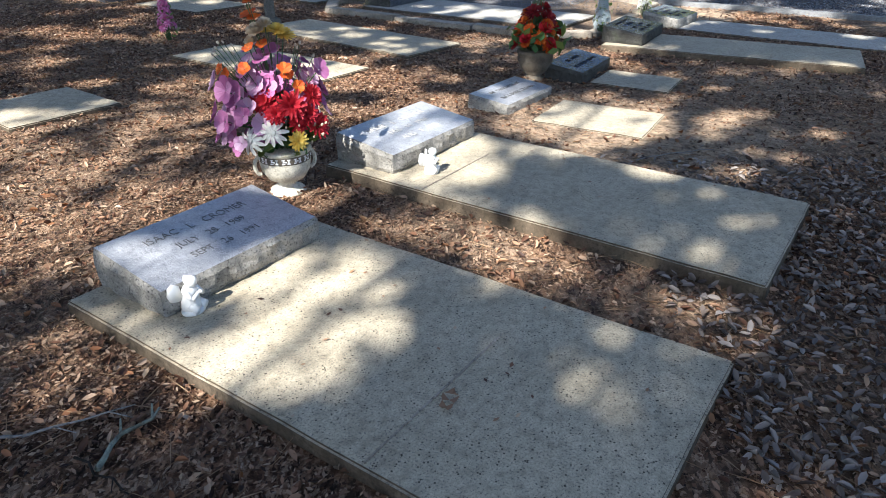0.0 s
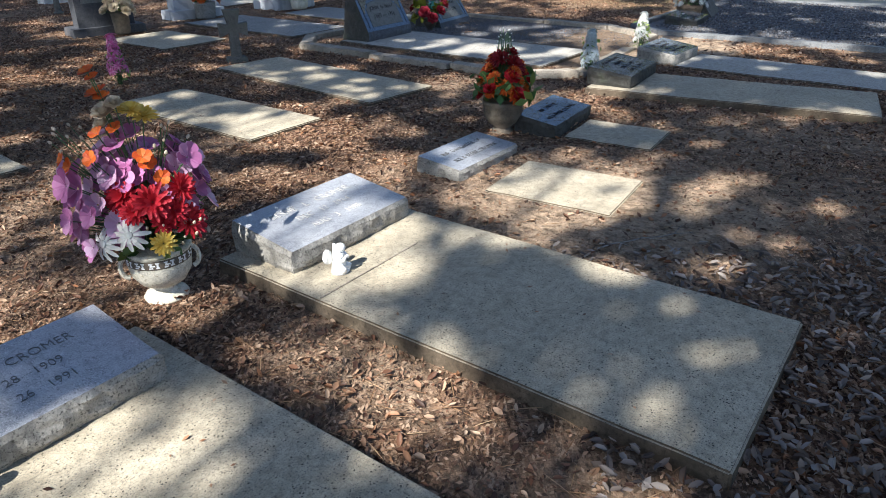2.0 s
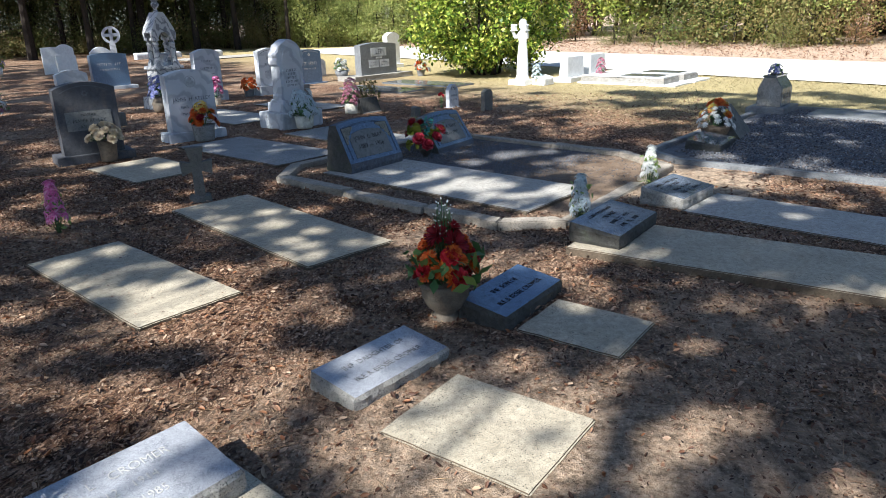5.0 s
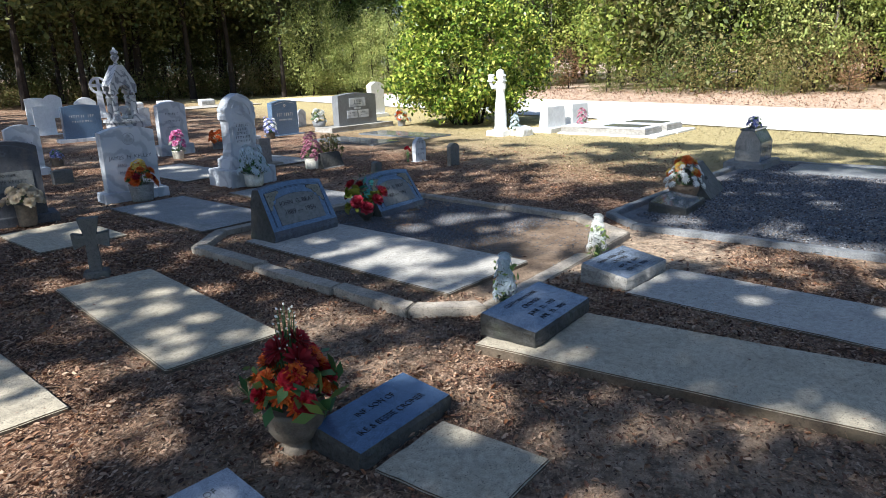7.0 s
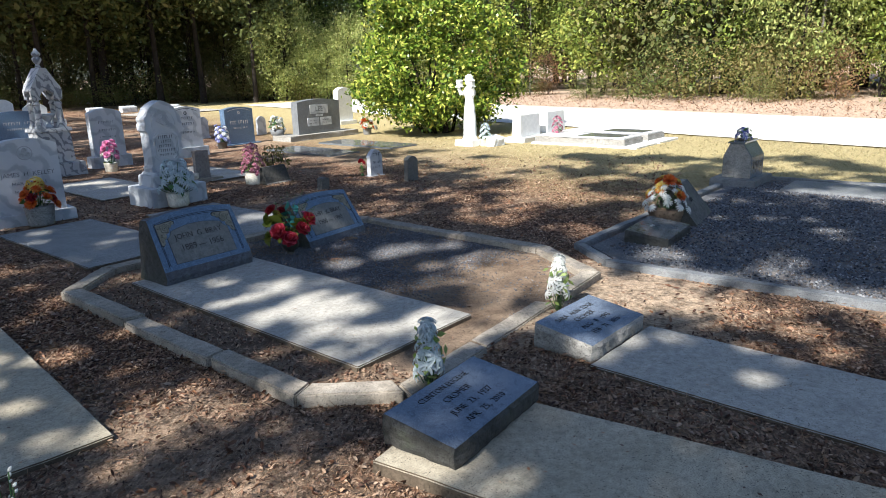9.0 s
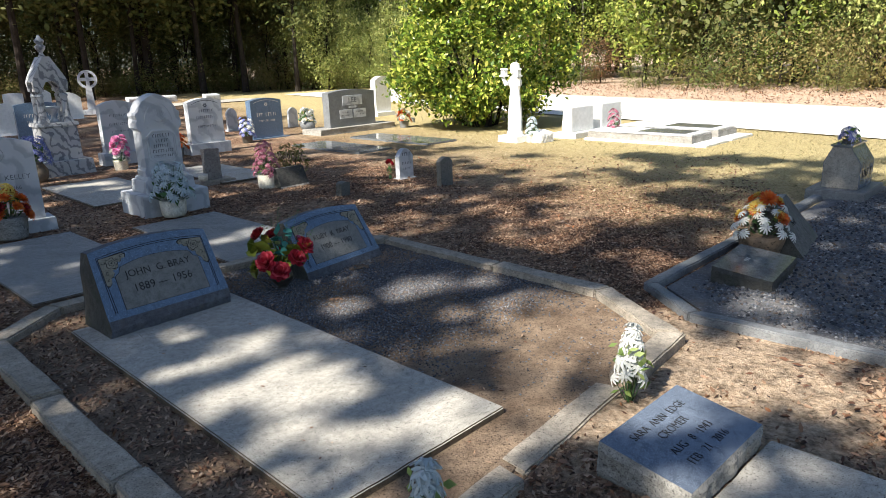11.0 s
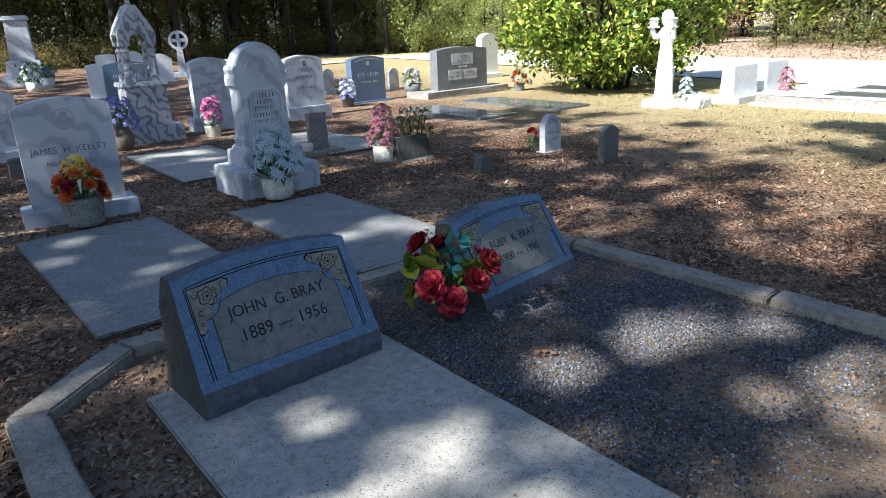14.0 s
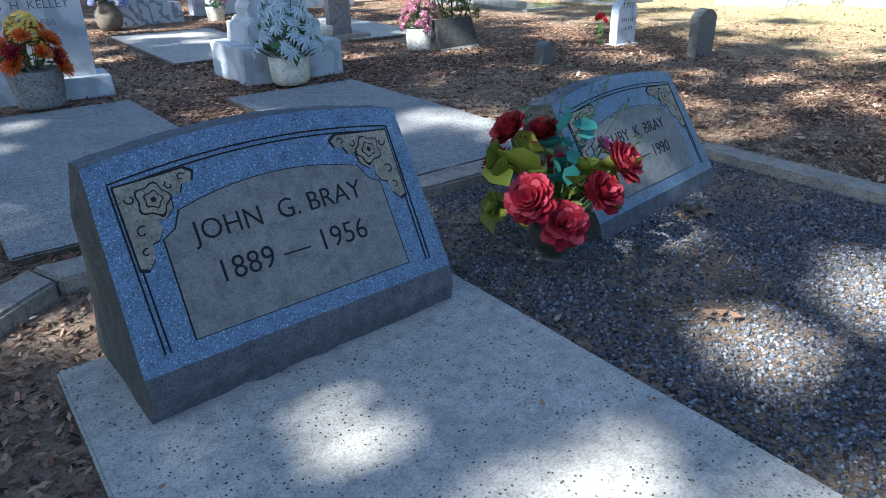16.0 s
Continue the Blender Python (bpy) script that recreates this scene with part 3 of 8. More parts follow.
# slabs, curbs ----------------------------------------------------------
def ledger(x, y, phi, length, width, top, label, mat=MAT_CONCRETE, thick=0.16, joint=0.0, group="ledger slabs"):
    """A grave slab; x, y is the middle of its head edge, and it runs towards its foot (-y)."""
    bm = bmesh.new()
    box(bm, -width / 2, width / 2, -length, 0, -thick, 0, 0.006)
    bmesh.ops.subdivide_edges(bm, edges=[e for e in bm.edges if e.calc_length() > 0.3], cuts=14, use_grid_fill=True)
    rough_up(bm, 0.004, 7.0)
    soften_edges = [e for e in bm.edges if len(e.link_faces) == 2 and e.calc_face_angle(0) > 0.7]
    bmesh.ops.bevel(bm, geom=soften_edges, offset=0.007, segments=2, affect="EDGES", clamp_overlap=True)
    bm.normal_update()
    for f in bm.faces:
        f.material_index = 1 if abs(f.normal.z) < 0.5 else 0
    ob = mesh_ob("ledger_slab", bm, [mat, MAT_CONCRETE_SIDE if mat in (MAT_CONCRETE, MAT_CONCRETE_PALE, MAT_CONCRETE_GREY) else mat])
    ob.matrix_world = at(x, y, phi, top)
    tagged(ob, label, "grave slab", group)
    m = at(x, y, phi)
    BARE.append([tuple((m @ Vector(p)).xy) for p in ((-width / 2, 0, 0), (-width / 2, -length, 0), (width / 2, -length, 0), (width / 2, 0, 0))])
    if joint:
        bj = bmesh.new()
        box(bj, -width / 2 + 0.02, width / 2 - 0.3, -joint - 0.003, -joint + 0.003, -0.001, 0.0045)
        part("score_line", bj, MAT_CURB, ob, "dark shallow score line")
    return ob


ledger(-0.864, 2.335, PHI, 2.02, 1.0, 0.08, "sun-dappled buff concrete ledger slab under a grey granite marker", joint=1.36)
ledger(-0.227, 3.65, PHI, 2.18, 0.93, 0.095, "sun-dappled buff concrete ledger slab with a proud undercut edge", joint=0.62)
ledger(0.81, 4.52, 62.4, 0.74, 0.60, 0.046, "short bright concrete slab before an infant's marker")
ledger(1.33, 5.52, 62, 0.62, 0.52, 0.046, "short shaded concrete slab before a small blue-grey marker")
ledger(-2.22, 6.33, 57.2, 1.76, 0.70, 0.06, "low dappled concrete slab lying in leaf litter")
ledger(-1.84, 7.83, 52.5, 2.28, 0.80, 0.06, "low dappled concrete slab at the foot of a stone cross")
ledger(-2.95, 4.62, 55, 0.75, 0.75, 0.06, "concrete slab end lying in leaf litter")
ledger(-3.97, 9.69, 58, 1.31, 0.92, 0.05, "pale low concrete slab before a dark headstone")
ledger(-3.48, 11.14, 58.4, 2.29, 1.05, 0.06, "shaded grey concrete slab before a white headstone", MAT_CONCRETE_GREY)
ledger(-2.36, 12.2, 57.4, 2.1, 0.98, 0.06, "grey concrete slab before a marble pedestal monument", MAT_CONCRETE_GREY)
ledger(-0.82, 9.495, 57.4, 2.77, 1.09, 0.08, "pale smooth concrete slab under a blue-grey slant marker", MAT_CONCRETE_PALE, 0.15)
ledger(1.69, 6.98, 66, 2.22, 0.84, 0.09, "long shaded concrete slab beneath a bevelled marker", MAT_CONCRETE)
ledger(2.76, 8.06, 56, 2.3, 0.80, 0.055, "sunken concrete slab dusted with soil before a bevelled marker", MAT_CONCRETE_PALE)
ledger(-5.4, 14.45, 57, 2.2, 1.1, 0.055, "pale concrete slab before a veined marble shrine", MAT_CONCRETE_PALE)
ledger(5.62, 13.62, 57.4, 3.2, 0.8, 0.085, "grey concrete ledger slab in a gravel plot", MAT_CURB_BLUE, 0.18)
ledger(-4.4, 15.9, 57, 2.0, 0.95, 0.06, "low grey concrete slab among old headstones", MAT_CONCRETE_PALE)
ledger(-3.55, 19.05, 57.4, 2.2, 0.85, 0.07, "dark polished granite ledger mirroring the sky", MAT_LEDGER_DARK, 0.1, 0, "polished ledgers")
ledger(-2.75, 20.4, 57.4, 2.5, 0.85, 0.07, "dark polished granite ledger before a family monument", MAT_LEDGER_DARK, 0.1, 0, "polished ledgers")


def curb(name, pts, width, top, mat, label, closed=True, broken=None):
    """Low coping of straight runs, each run a piece of its own; pts: the outer line, anticlockwise."""
    root = thing(name, pose(0, 0, 0), label, "grave curb")
    n = len(pts)
    runs = n if closed else n - 1
    P = [Vector((*p, 0)) for p in pts]

    def inner(i):
        if not closed and i in (0, n - 1):
            a, b = (P[0], P[1]) if i == 0 else (P[-2], P[-1])
            d = (b - a).normalized()
            return P[i] + Vector((-d.y, d.x, 0)) * width
        d0 = (P[i] - P[i - 1]).normalized()
        d1 = (P[(i + 1) % n] - P[i]).normalized()
        n0, n1 = Vector((-d0.y, d0.x, 0)), Vector((-d1.y, d1.x, 0))
        m = (n0 + n1).normalized()
        return P[i] + m * (width / max(0.35, m.dot(n0)))

    lengths = []
    for i in range(runs):
        for u0, u1, shift, sink in (broken or {}).get(i, ((0.0, 1.0, 0.0, 0.0),)):
            lengths.append((i, u0, u1, shift, sink))
    for i, u0, u1, shift, sink in lengths:
        j = (i + 1) % n
        bm = bmesh.new()
        d0 = (P[j] - P[i]).normalized()
        out = Vector((d0.y, -d0.x, 0)) * shift
        a, b = P[i].lerp(P[j], u0) + out, P[i].lerp(P[j], u1) + out
        d, c = inner(i).lerp(inner(j), u0) + out, inner(i).lerp(inner(j), u1) + out
        k = 0.004
        e = (b - a).normalized() * k
        prism(bm, [(a + e).to_2d()[:], (b - e).to_2d()[:], (c - e).to_2d()[:], (d + e).to_2d()[:]], -0.1, top - sink)
        long_edges = [q for q in bm.edges if q.calc_length() > 0.4]
        bmesh.ops.subdivide_edges(bm, edges=long_edges, cuts=max(2, int((b - a).length / 0.12)), use_grid_fill=True)
        sharp = [q for q in bm.edges if len(q.link_faces) == 2 and q.calc_face_angle(0) > 0.9]
        bmesh.ops.bevel(bm, geom=sharp, offset=0.01, segments=2, affect="EDGES", clamp_overlap=True)
        rough_up(bm, 0.008, 5.0)
        part("curb_stone", bm, mat, root)
        BARE.append([p.to_2d()[:] for p in (a, b, c, d)])
    return root


PLOT_A = [(-1.53, 8.74), (0.99, 7.14), (1.56, 7.24), (2.75, 9.47), (2.37, 10.25), (0.35, 11.56), (-0.22, 11.42), (-1.62, 9.42)]
PLOT_B = [(2.60, 10.42), (2.83, 9.80), (9.6, 5.9), (14.0, 9.0), (10.2, 11.9), (5.2, 14.5)]
curb("family_plot_curb", PLOT_A, 0.15, 0.10, MAT_CURB, "weathered concrete curb with clipped corners around a gravel plot",
     broken={2: ((0.0, 0.30, 0.035, 0.02), (0.325, 0.70, -0.01, 0.05), (0.725, 1.0, 0.03, 0.0)), 4: ((0.0, 0.42, 0.0, 0.0), (0.428, 1.0, 0.012, 0.012)), 0: ((0.0, 0.36, 0.0, 0.0), (0.366, 0.72, 0.01, 0.01), (0.726, 1.0, 0.0, 0.0))})
curb("gravel_plot_curb", PLOT_B, 0.10, 0.088, MAT_CURB_BLUE, "grey stone curb around a gravel-covered burial plot")


def shrink(poly, k):
    c = Vector((sum(p[0] for p in poly) / len(poly), sum(p[1] for p in poly) / len(poly)))
    return [tuple(c + (Vector(p) - c) * k) for p in poly]


def gravel(name, poly, top, count, seed, label, keep=None, bed_mat=MAT_GRAVEL_BED, bed_label="bed of blue-grey crushed stone and soil inside the curb", smallest=0.008):
    bm = bmesh.new()
    prism(bm, shrink(poly, 0.965), -0.05, top)
    bed = mesh_ob("gravel_bed", bm, bed_mat)
    tagged(bed, bed_label, "gravel bed", kind="structure")
    r = np.random.RandomState(seed)
    lo, hi = np.min(poly, 0), np.max(poly, 0)
    p = r.uniform(lo, hi, (count * 4, 2))
    ok = in_poly(p, shrink(poly, 0.93))
    for b in BARE[:18]:
        ok &= ~in_poly(p, b)
    if keep:
        ok &= keep(p, r)
    p = p[ok][:count]
    n = len(p)
    s = r.uniform(smallest, smallest * 2.2, (n, 1, 1))
    base = np.array([[1, 0, 0], [0, 1, 0], [-1, 0, 0], [0, -1, 0], [0, 0, 0.8], [0, 0, -0.8]], float)
    v = base[None] * s * r.uniform(0.55, 1.3, (n, 6, 1))
    a = r.uniform(0, 6.28, n)
    ca, sa = np.cos(a)[:, None], np.sin(a)[:, None]
    x = v[:, :, 0] * ca - v[:, :, 1] * sa + p[:, :1]
    y = v[:, :, 0] * sa + v[:, :, 1] * ca + p[:, 1:]
    z = v[:, :, 2] + top + 0.003
    co = np.stack([x, y, z], 2).reshape(-1, 3)
    f = np.array([[0, 1, 4], [1, 2, 4], [2, 3, 4], [3, 0, 4], [1, 0, 5], [2, 1, 5], [3, 2, 5], [0, 3, 5]])
    idx = (np.arange(n)[:, None, None] * 6 + f[None]).reshape(-1)
    me = bpy.data.meshes.new(name)
    me.vertices.add(len(co))
    me.vertices.foreach_set("co", co.ravel())
    me.loops.add(len(idx))
    me.loops.foreach_set("vertex_index", idx)
    me.polygons.add(len(idx) // 3)
    me.polygons.foreach_set("loop_start", np.arange(len(idx) // 3) * 3)
    me.update(calc_edges=True)
    me.materials.append(MAT_GRAVEL)
    tagged(new(name, me), label, "gravel", kind="stuff")
    BARE.append(poly)




def in_open_gravel(p, r):
    """The side away from the slab, thinning towards the sandy east corner."""
    along = p[:, 0] * 0.842 - p[:, 1] * 0.539 + r.normal(size=len(p)) * 0.22
    across = p[:, 0] * 0.539 + p[:, 1] * 0.842 + r.normal(size=len(p)) * 0.05
    sparse = r.uniform(size=len(p)) < 0.035
    worn = np.sin(4.3 * p[:, 0] + 2.1 * p[:, 1] + 1.0) * np.sin(3.7 * p[:, 1] - 2.9 * p[:, 0]) + r.normal(size=len(p)) * 0.18 > 0.38
    return (across > 8.14) & ((along < -4.0) | sparse) & (~worn | (r.uniform(size=len(p)) < 0.3))


gravel("gravel", PLOT_A, 0.045, 62000, 3, "loose blue-grey crushed stone thinning into bare soil", in_open_gravel, MAT_SOIL, "sandy soil and leaf mould inside the curb", 0.0042)
gravel("gravel", PLOT_B, 0.055, 30000, 4, "loose blue-grey crushed stone filling the plot", lambda p, r: (p[:, 0] < 8.2))


# markers ---------------------------------------------------------------
def bevel_marker(x, y, phi, width, depth, front, back, z, label, lines, size, top_mat=MAT_GRANITE, side_mat=MAT_GRANITE_ROUGH, ink=MAT_CARVE, shift=0.0):
    """Low pillow marker; x, y is the middle of its back edge. lines: (text, y from the top's middle, size factor)."""
    root = thing("grave_marker", at(x, y, phi, z), label, "grave marker", "low markers")
    bm = bmesh.new()
    nx, ny = 22, 12
    top = [[bm.verts.new((-width / 2 + width * i / nx, -depth * j / ny, back + (front - back) * j / ny)) for i in range(nx + 1)] for j in range(ny + 1)]
    for j in range(ny):
        for i in range(nx):
            bm.faces.new((top[j][i], top[j + 1][i], top[j + 1][i + 1], top[j][i + 1]))
    rim = [top[0][i] for i in range(nx, 0, -1)] + [top[j][0] for j in range(ny)] + [top[ny][i] for i in range(nx)] + [top[j][nx] for j in range(ny, 0, -1)]
    prev = rim
    levels = 5
    for k in range(1, levels + 1):
        ring = []
        for v in rim:
            h = v.co.z * (1 - k / levels)
            p = Vector((v.co.x, v.co.y, h))
            out = Vector((p.x / (width / 2), (p.y + depth / 2) / (depth / 2), 0))
            side = Vector((math.copysign(1, out.x), 0, 0)) if abs(out.x) > 0.999 else Vector((0, math.copysign(1, out.y), 0))
            bulge = (0.012 if k < levels else 0.004) + 0.016 * noise.noise(p * 16) if k else 0
            ring.append(bm.verts.new(p + side * bulge))
        for a in range(len(rim)):
            b = (a + 1) % len(rim)
            bm.faces.new((prev[a], prev[b], ring[b], ring[a])).material_index = 1
        prev = ring
    bmesh.ops.recalc_face_normals(bm, faces=list(bm.faces))
    stone = part("stone", bm, [top_mat, side_mat], root)
    slope = math.degrees(math.atan2(back - front, depth))
    mid = Matrix.Translation((shift, -depth / 2, (front + back) / 2 + 0.0015)) @ pose(0, 0, 0, slope, 0, 0)
    for text, dy, k in lines:
        letter_part(text, size * k, mid @ Matrix.Translation((0, dy, 0)), ink, stone, squeeze=0.92)
    BARE.append([tuple((at(x, y, phi) @ Vector(p)).xy) for p in ((-width / 2, 0, 0), (-width / 2, -depth, 0), (width / 2, -depth, 0), (width / 2, 0, 0))])
    return root


F = Vector((0.842, -0.539, 0))
bevel_marker(-0.85, 2.33, PHI, 0.72, 0.37, 0.10, 0.155, 0.08, "grey granite low marker with rugged sides on a concrete slab",
             [("ISAAC   L   CROMER", 0.085, 1.0), ("JULY   28   1909", 0.0, 0.9), ("SEPT   26   1991", -0.085, 0.9)], 0.056, ink=MAT_CARVE_SOFT)
bevel_marker(-0.21, 3.65, PHI, 0.74, 0.37, 0.10, 0.15, 0.095, "pale grey granite low marker with rough sides on a concrete slab",
             [("BESSIE   L   CROMER", 0.085, 1.0), ("DEC   12   1914", 0.0, 0.9), ("AUG   3   1985", -0.085, 0.9)], 0.06, ink=MAT_CARVE_PALE)
bevel_marker(0.45, 4.85, 57, 0.63, 0.31, 0.10, 0.13, 0.0, "small pale granite infant marker with rock-pitched sides",
             [("INF. DAUGHTER OF", 0.055, 1.0), ("IKE & BESSIE CROMER", -0.055, 1.0)], 0.05, ink=MAT_CARVE_SOFT)
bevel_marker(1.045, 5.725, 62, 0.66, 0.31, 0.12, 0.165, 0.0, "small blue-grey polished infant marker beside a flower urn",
             [("INF. SON OF", 0.055, 1.0), ("IKE & BESSIE CROMER", -0.055, 1.0)], 0.054, MAT_GRANITE_SKY_TINT, MAT_GRANITE_DARK)
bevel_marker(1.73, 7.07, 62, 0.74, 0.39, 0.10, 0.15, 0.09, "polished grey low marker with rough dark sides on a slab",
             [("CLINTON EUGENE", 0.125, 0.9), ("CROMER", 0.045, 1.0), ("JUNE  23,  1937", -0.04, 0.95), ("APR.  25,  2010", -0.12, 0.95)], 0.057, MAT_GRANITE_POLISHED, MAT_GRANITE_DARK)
bevel_marker(2.42, 8.30, 56, 0.66, 0.40, 0.11, 0.165, 0.03, "polished grey low marker with rough sides on bare soil",
             [("SARA  ANN  EDGE", 0.115, 0.95), ("CROMER", 0.045, 1.0), ("AUG   8   1943", -0.04, 0.95), ("FEB   21   2016", -0.115, 0.95)], 0.06, MAT_GRANITE_POLISHED)
bevel_marker(3.26, 10.88, 63, 0.72, 0.42, 0.10, 0.15, 0.03, "dark polished low marker lying on gravel",
             [("MAY", 0.06, 1.0)], 0.05, MAT_LEDGER_DARK, MAT_GRANITE_DARK, MAT_CARVE_PALE)


def raised(bm, pts, z, flare=0.0):
    """A low flat piece on an outline, with sides down into the face."""
    top = [bm.verts.new((x, y, z)) for x, y in pts]
    n = len(pts)
    cx, cy = sum(p[0] for p in pts) / n, sum(p[1] for p in pts) / n
    low = [bm.verts.new((x + (x - cx) * flare, y + (y - cy) * flare, -0.002)) for x, y in pts]
    bm.faces.new(top)
    for i in range(n):
        k = (i + 1) % n
        bm.faces.new((low[i], low[k], top[k], top[i]))


def corner_ornament(sx, w, top):
    """Carved corner of acanthus, scrolls and a rose, in the face's own plane: a list of named pieces with materials."""
    ox = sx * (w / 2)

    def place(pts):
        return [(ox - sx * x, top + y) for x, y in pts]

    leaf = [(0.0, 0.0), (0.085, 0.006), (0.15, 0.012), (0.168, 0.0), (0.160, -0.020), (0.138, -0.022), (0.128, -0.042), (0.108, -0.040), (0.104, -0.070), (0.084, -0.088), (0.064, -0.086), (0.070, -0.108), (0.056, -0.130), (0.040, -0.134), (0.036, -0.165), (0.018, -0.186), (0.0, -0.18)]
    c = (0.06, -0.07)
    pieces = []
    bm = bmesh.new()
    raised(bm, place([(c[0] + (x - c[0]) * 1.07, c[1] + (y - c[1]) * 1.06) for x, y in leaf]), 0.0016)
    pieces.append(("carving_outline", bm, MAT_CARVE))
    bm = bmesh.new()
    raised(bm, place(leaf), 0.0030)
    pieces.append(("carved_acanthus", bm, MAT_ORNAMENT))
    for qx, qy, r, z, mat in ((0.070, -0.042, 0.036, 0.0042, MAT_CARVE), (0.070, -0.042, 0.032, 0.0058, MAT_ORNAMENT), (0.070, -0.042, 0.019, 0.0068, MAT_CARVE), (0.070, -0.042, 0.016, 0.0080, MAT_ORNAMENT), (0.070, -0.042, 0.006, 0.0088, MAT_CARVE)):
        bm = bmesh.new()
        n = 30
        raised(bm, place([(qx + r * (1 + 0.14 * math.cos(5 * 6.283 * i / n)) * math.cos(6.283 * i / n), qy + r * (1 + 0.14 * math.cos(5 * 6.283 * i / n)) * math.sin(6.283 * i / n)) for i in range(n)]), z)
        pieces.append(("carved_rose", bm, mat))
    for cx_, cy_, r, a0 in ((0.142, -0.006, 0.012, 0.5), (0.112, -0.018, 0.012, 2.0), (0.028, -0.105, 0.016, 1.0), (0.022, -0.150, 0.012, 1.0), (0.024, -0.030, 0.014, 3.0), (0.080, -0.075, 0.010, 4.0)):
        bm = bmesh.new()
        n = 11
        for i in range(n):
            t0, t1 = a0 + 4.6 * i / n, a0 + 4.6 * (i + 1) / n
            r0, r1 = r * (1 - 0.55 * i / n), r * (1 - 0.55 * (i + 1) / n)
            q = place([(cx_ + r0 * math.cos(t0), cy_ + r0 * math.sin(t0)), (cx_ + r1 * math.cos(t1), cy_ + r1 * math.sin(t1)), (cx_ + (r1 - 0.0035) * math.cos(t1), cy_ + (r1 - 0.0035) * math.sin(t1)), (cx_ + (r0 - 0.0035) * math.cos(t0), cy_ + (r0 - 0.0035) * math.sin(t0))])
            bm.faces.new([bm.verts.new((x, y, 0.0037)) for x, y in q])
        pieces.append(("carved_scroll", bm, MAT_CARVE))
    return pieces


